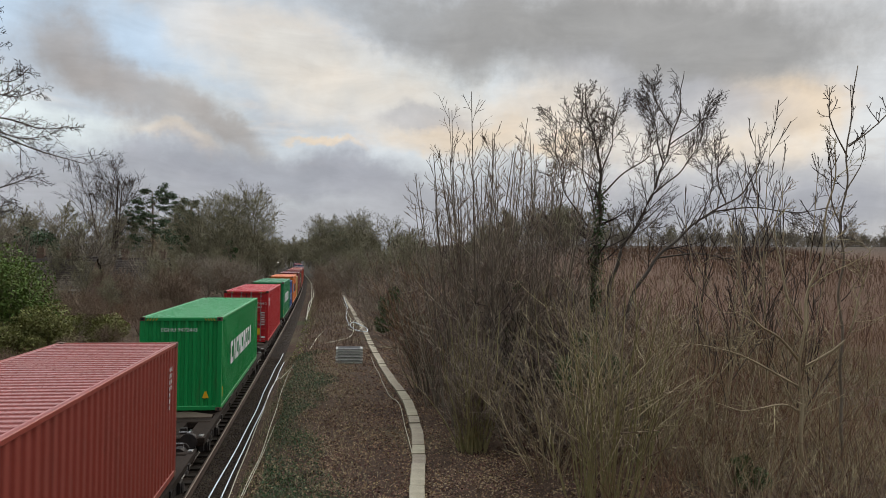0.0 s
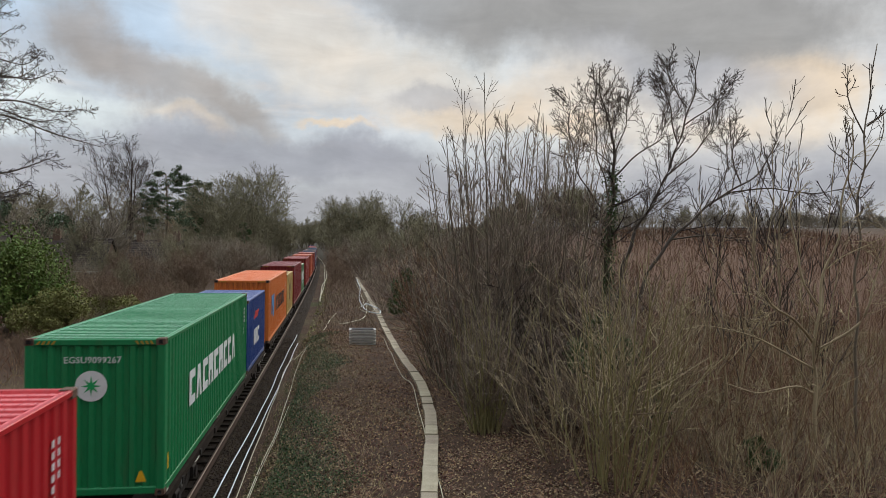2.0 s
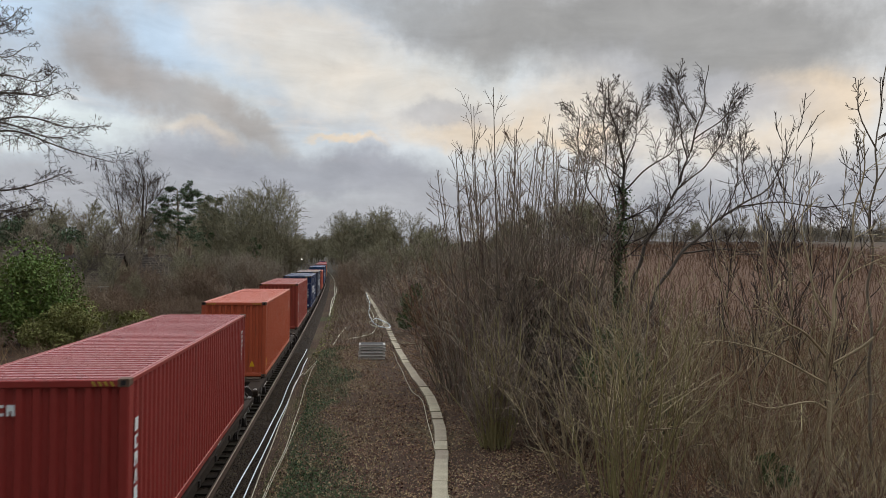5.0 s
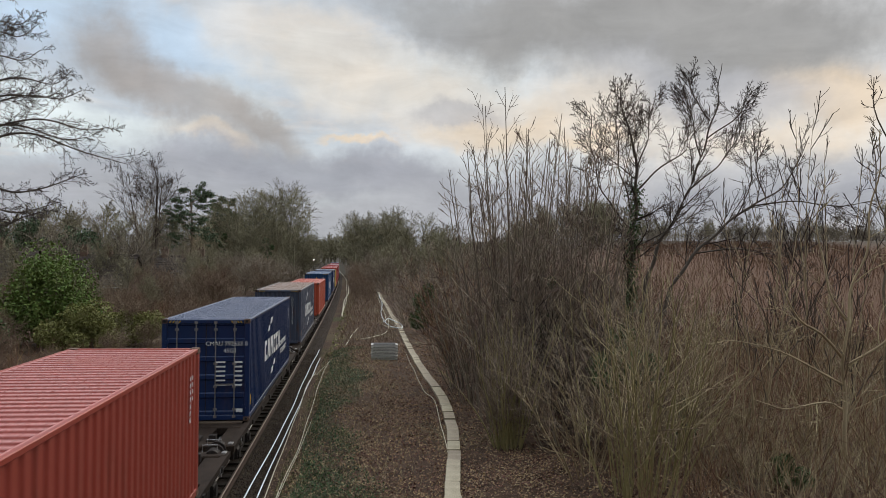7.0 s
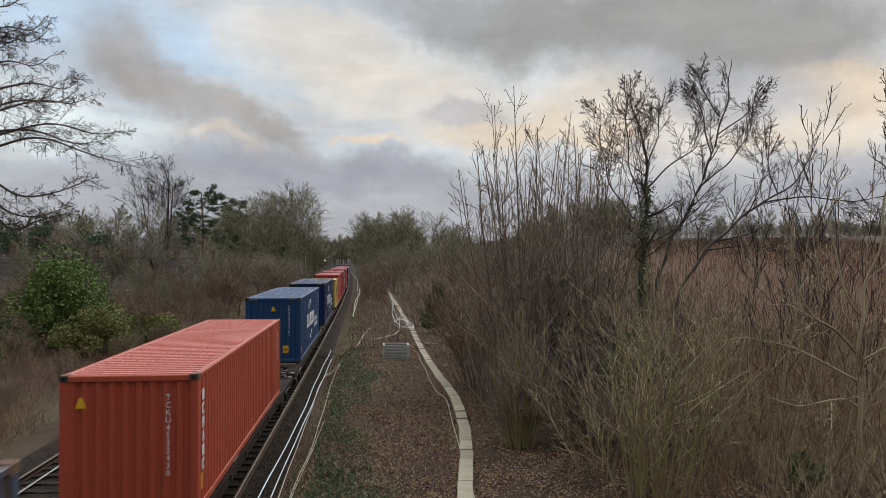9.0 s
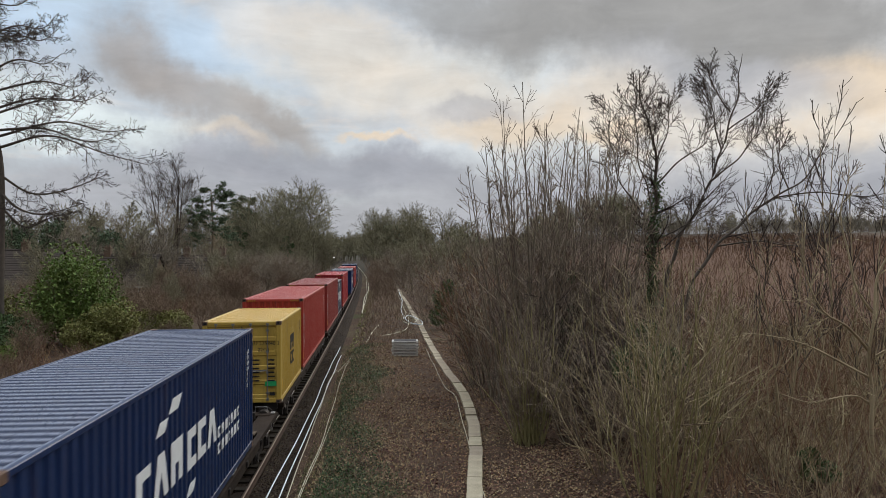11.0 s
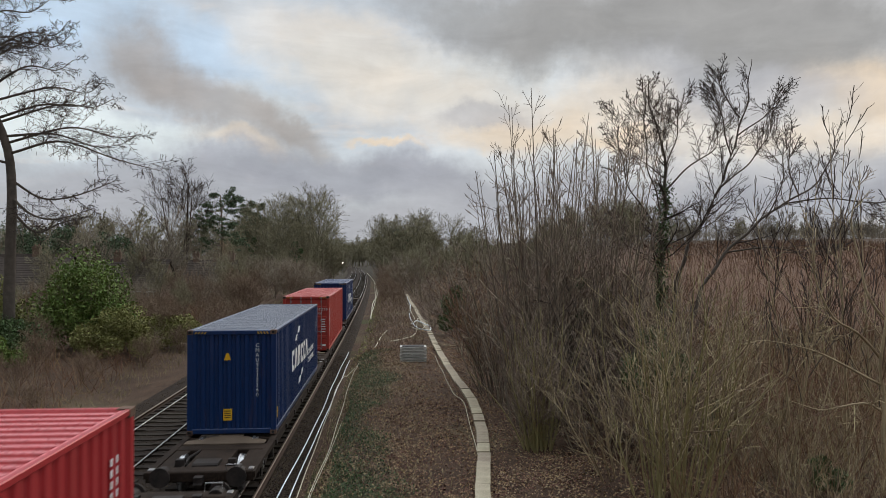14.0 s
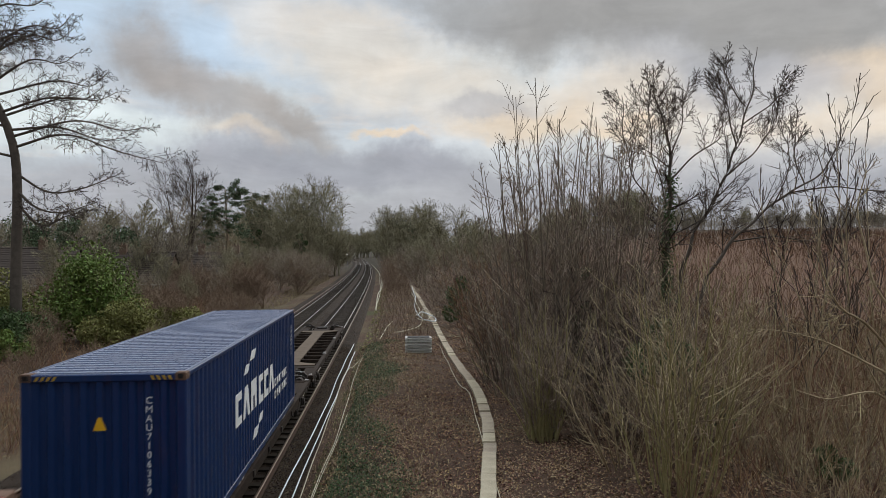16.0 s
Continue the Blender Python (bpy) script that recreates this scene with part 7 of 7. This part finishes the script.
def house(x0, x1, y, depth, eaves, ridge, wall, chimneys, label, windows=4):
    root = new("house")
    tagged(root, label, "house", "houses beyond the trees")
    g = min(gz(x0, y), gz(x1, y)) - 0.3
    w = x1 - x0
    root.location = (x0, y, g)
    e, r = eaves - g, ridge - g
    part("wall", Kit().prism([(0, 0), (depth, 0), (depth, e), (depth / 2, r - 0.12), (0, e)], 0, 0, w), wall, root)
    for sgn in (0, 1):
        ye, yr = (-0.35, depth / 2) if sgn == 0 else (depth + 0.35, depth / 2)
        ze = e - 0.35 * (r - e) / (depth / 2)
        roof = part("roof", Kit().prism([(ye, ze), (ye, ze + 0.04), (yr, r + 0.04), (yr, r)], 0, -0.2, w + 0.2), TILE, root)
        n = 16
        for i in range(n):
            # courses of tiles, each lapping the one below
            a, b = i / n, (i + 1.25) / n
            p0, p1 = (ye + (yr - ye) * a, ze + (r - ze) * a), (ye + (yr - ye) * min(1, b), ze + (r - ze) * min(1, b))
            part("tile_course", Kit().prism([(p0[0], p0[1] + 0.045), (p0[0], p0[1] + 0.12), (p1[0], p1[1] + 0.06), (p1[0], p1[1] + 0.045)], 0, -0.25, w + 0.25), TILE, roof)
    part("ridge", Kit().cyl((-0.25, depth / 2, r + 0.02), (w + 0.25, depth / 2, r + 0.02), 0.13, 8), TILE, root)
    for c in chimneys:
        ch = part("chimney", Kit().box(c - 0.4, c + 0.4, depth / 2 - 0.3, depth / 2 + 0.3, r - 0.6, r + 1.0, 0.02).box(c - 0.46, c + 0.46, depth / 2 - 0.36, depth / 2 + 0.36, r + 0.85, r + 0.95), BRICK, root)
        for dx in (-0.2, 0.2):
            part("chimney_pot", Kit().cyl((c + dx, depth / 2, r + 1.0), (c + dx, depth / 2, r + 1.3), 0.12, 10, 0.09), BRICK, ch)
    for i in range(windows):
        cx = w * (i + 0.5) / windows
        win = part("window", Kit().box(cx - 0.6, cx + 0.6, -0.03, 0.06, e - 1.75, e - 0.45), GLASS, root)
        k = Kit()
        for a, b, c, d in ((-0.66, -0.58, -1.8, -0.4), (0.58, 0.66, -1.8, -0.4), (-0.04, 0.04, -1.8, -0.4), (-0.66, 0.66, -1.83, -1.75), (-0.66, 0.66, -0.45, -0.37), (-0.6, 0.6, -0.9, -0.85)):
            k.box(cx + a, cx + b, -0.07, 0.0, e + c, e + d)
        part("window_frame", k, FRAME_WHITE, win)
    part("gutter", Kit().box(-0.2, w + 0.2, -0.45, -0.33, e - 0.35, e - 0.24), FRAME_WHITE, root)


house(-46.0, -36.4, 84, 8, 2.4, 6.2, RENDER_WALL, (5.6,), "pale house with brown tiled roof behind the shrubs")
house(-34.5, -27.4, 90, 8, 2.2, 5.6, BRICK, (1.0, 3.9), "brick house with tiled roof and chimneys", 3)
house(-26.6, -20.6, 97, 8, 2.2, 5.5, BRICK, (0.8, 3.4, 5.4), "brick house with tiled roof and chimneys", 3)

# ---- signal and cabinet beside the far track ----
LENS = bpy.data.materials.new("signal_lens")
LENS.use_nodes = True
LENS.node_tree.nodes["Principled BSDF"].inputs["Emission Color"].default_value = (1.0, 0.93, 0.8, 1)
LENS.node_tree.nodes["Principled BSDF"].inputs["Emission Strength"].default_value = 9.0
sig = new("railway_signal")
tagged(sig, "slim railway signal with one bright white light", "railway signal")
part("post", Kit().cyl((0, 0, -0.4), (0, 0, 5.2), 0.09, 8), STEEL, sig)
part("head", Kit().box(-0.25, 0.25, -0.12, 0.12, 4.2, 5.6, 0.05), BLACK, sig)
part("lens", Kit().cyl((0, -0.13, 4.85), (0, -0.2, 4.85), 0.22, 14), LENS, sig, "bright white signal lens")
part("ladder", Kit().box(-0.2, -0.17, 0.3, 0.33, -0.3, 4.6).box(0.17, 0.2, 0.3, 0.33, -0.3, 4.6), STEEL, sig)
sig.location = (-19.1, 300, gz(-19.1, 300))
cab = new("relay_cabinet")
tagged(cab, "small pale grey relay cabinet beside the far track", "cabinet")
part("body", Kit().box(-0.7, 0.7, -0.35, 0.35, -0.1, 1.9, 0.03), CONCRETE, cab)
part("lid", Kit().box(-0.76, 0.76, -0.41, 0.41, 1.9, 1.98), CONCRETE, cab)
part("door", Kit().box(-0.6, 0.6, -0.38, -0.35, 0.1, 1.75), CONCRETE, cab)
cab.location = (-20.8, 295, gz(-20.8, 295))


DEBRIS = mat("pale_debris", (0.281, 0.204, 0.132), (0.178, 0.123, 0.078), 2, 12, 0.85, bump=0.1, island=0.4)

# ---- ground cover ----
def scatter_leaves(seed, n, xr, yr, size, material, name, label, lift=0.02, flat=0.75, keep=None, power=1.0):
    rng = np.random.default_rng(seed)
    y = yr[0] + (yr[1] - yr[0]) * rng.random(n) ** power
    x = xr[0] + (xr[1] - xr[0]) * rng.random(n)
    if keep is not None:
        ok = keep(x, y, rng.random(n))
        x, y = x[ok], y[ok]
    C = np.stack([x, y, ground_z(x, y) + lift * (0.3 + rng.random(len(x)))], -1)
    ob = part(name, fast_mesh(name, *leaf_arrays(rng, C, size, flat, long=0.9)), material)
    return tagged(ob, label, "ground cover", kind="stuff")


def patchy(x, y, r):
    return r < 0.15 + 1.1 * np.clip(0.5 + 0.5 * np.sin(x * 1.9 + 2 * np.sin(y * 0.5)) * np.sin(y * 0.8 + x), 0, 1)


def ivy_zone(x, y, r):
    edge = 0.0 + 0.5 * np.sin(y * 0.42) + 0.3 * np.sin(y * 1.1 + 1)
    return (x > -1.72 + 0.12 * np.sin(y * 0.7)) & (r < 0.9 * np.clip((edge - x) / 0.7, 0, 1)) & (r < 0.25 + np.abs(np.sin(y * 0.33 + x * 0.9)))


scatter_leaves(131, 140000, (-2.0, 13.0), (12.5, 48), 0.038, LITTER, "leaf_litter", "fallen brown leaves over the ground", 0.045, 0.55, patchy, 1.3)
scatter_leaves(136, 12000, (2.4, 9.0), (12.5, 26), 0.038, DEBRIS, "leaf_litter", "pale dry leaves and wood chips beside the trough", 0.04, 0.6, patchy, 1.1)
scatter_leaves(135, 9000, (-0.8, 6.5), (12.5, 46), 0.032, DEBRIS, "leaf_litter", "pale chips of wood and stone among the litter", 0.03, 0.6, patchy, 1.3)
scatter_leaves(132, 9000, (-1.6, 6.5), (44, 120), 0.09, LITTER, "leaf_litter", "fallen brown leaves over the ground", 0.04, 0.8, patchy, 1.2)
scatter_leaves(133, 80000, (-1.9, 0.9), (13, 46), 0.025, IVY_LOW, "ivy_carpet", "dark green ivy carpet on the bank", 0.10, 0.45, ivy_zone, 1.2)
scatter_leaves(137, 9000, (-2.3, 0.9), (13, 46), 0.035, DEBRIS, "leaf_litter", "dry grass and leaf scraps among the ivy", 0.12, 0.4, patchy, 1.2)
scatter_leaves(138, 14000, (-2.15, -1.4), (12.5, 46), 0.026, MOSS, "moss_and_weeds", "dull green moss beside the cables", 0.05, 0.5, patchy, 1.2)
scatter_leaves(134, 9000, (-2.0, 1.4), (44, 110), 0.07, GOLD_GREEN, "moss_and_weeds", "mossy green weeds on the bank", 0.06, 0.5, lambda x, y, r: r < 0.5 * np.clip(-0.9 - x, 0, 1), 1.2)

# ---- sleepers and loose ballast ----
for tr_, off_ in ((near_track, 0.0), (far_track, -SIX_FOOT)):
    for i in range(150):
        y_ = 6.0 + i * 0.66
        s_ob = new("sleeper", SLEEPER_MESH)
        s_ob.parent = tr_
        s_ob.matrix_basis = on_track(y_, 0.0, off_)
    k = Kit()
    rest_v, rest_f, base = [], [], [v.co.copy() for v in SLEEPER_MESH.vertices]
    faces = [tuple(p.vertices) for p in SLEEPER_MESH.polygons]
    for i in range(300):
        m_ = on_track(6.0 + (150 + i) * 0.66, 0.0, off_)
        o_ = len(rest_v)
        rest_v += [tuple(m_ @ c) for c in base]
        rest_f += [tuple(j + o_ for j in f) for f in faces]
    me_ = bpy.data.meshes.new("sleeper_rest")
    me_.from_pydata(rest_v, [], rest_f)
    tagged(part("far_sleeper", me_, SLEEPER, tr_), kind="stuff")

rng_ = np.random.default_rng(140)
n_ = 15000
y_ = 9 + 60 * rng_.random(n_) ** 1.6
d_ = -6.6 + 9.0 * rng_.random(n_)
d_[:9000] = 1.0 + 1.5 * rng_.random(9000)
y_[:9000] = 11 + 34 * rng_.random(9000) ** 1.4
x_ = TRACK_X - np.maximum(0, y_ - 10) ** 2 / (2 * RADIUS) + d_
z_ = np.interp(d_, [p[0] for p in prof], [p[1] for p in prof])
C_ = np.stack([x_, y_, z_ + 0.005], -1)
oct_ = np.array([[1, 0, 0], [0, 1, 0], [-1, 0, 0], [0, -1, 0], [0, 0, 0.8], [0, 0, -0.8]])
V_ = C_[:, None, :] + oct_[None] * (0.022 + 0.022 * rng_.random((n_, 6, 1)))
F_ = np.array([[0, 1, 4], [1, 2, 4], [2, 3, 4], [3, 0, 4], [1, 0, 5], [2, 1, 5], [3, 2, 5], [0, 3, 5]])
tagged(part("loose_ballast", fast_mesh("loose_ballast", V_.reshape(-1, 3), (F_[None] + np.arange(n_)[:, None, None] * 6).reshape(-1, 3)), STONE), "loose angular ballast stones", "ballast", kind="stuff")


motions()
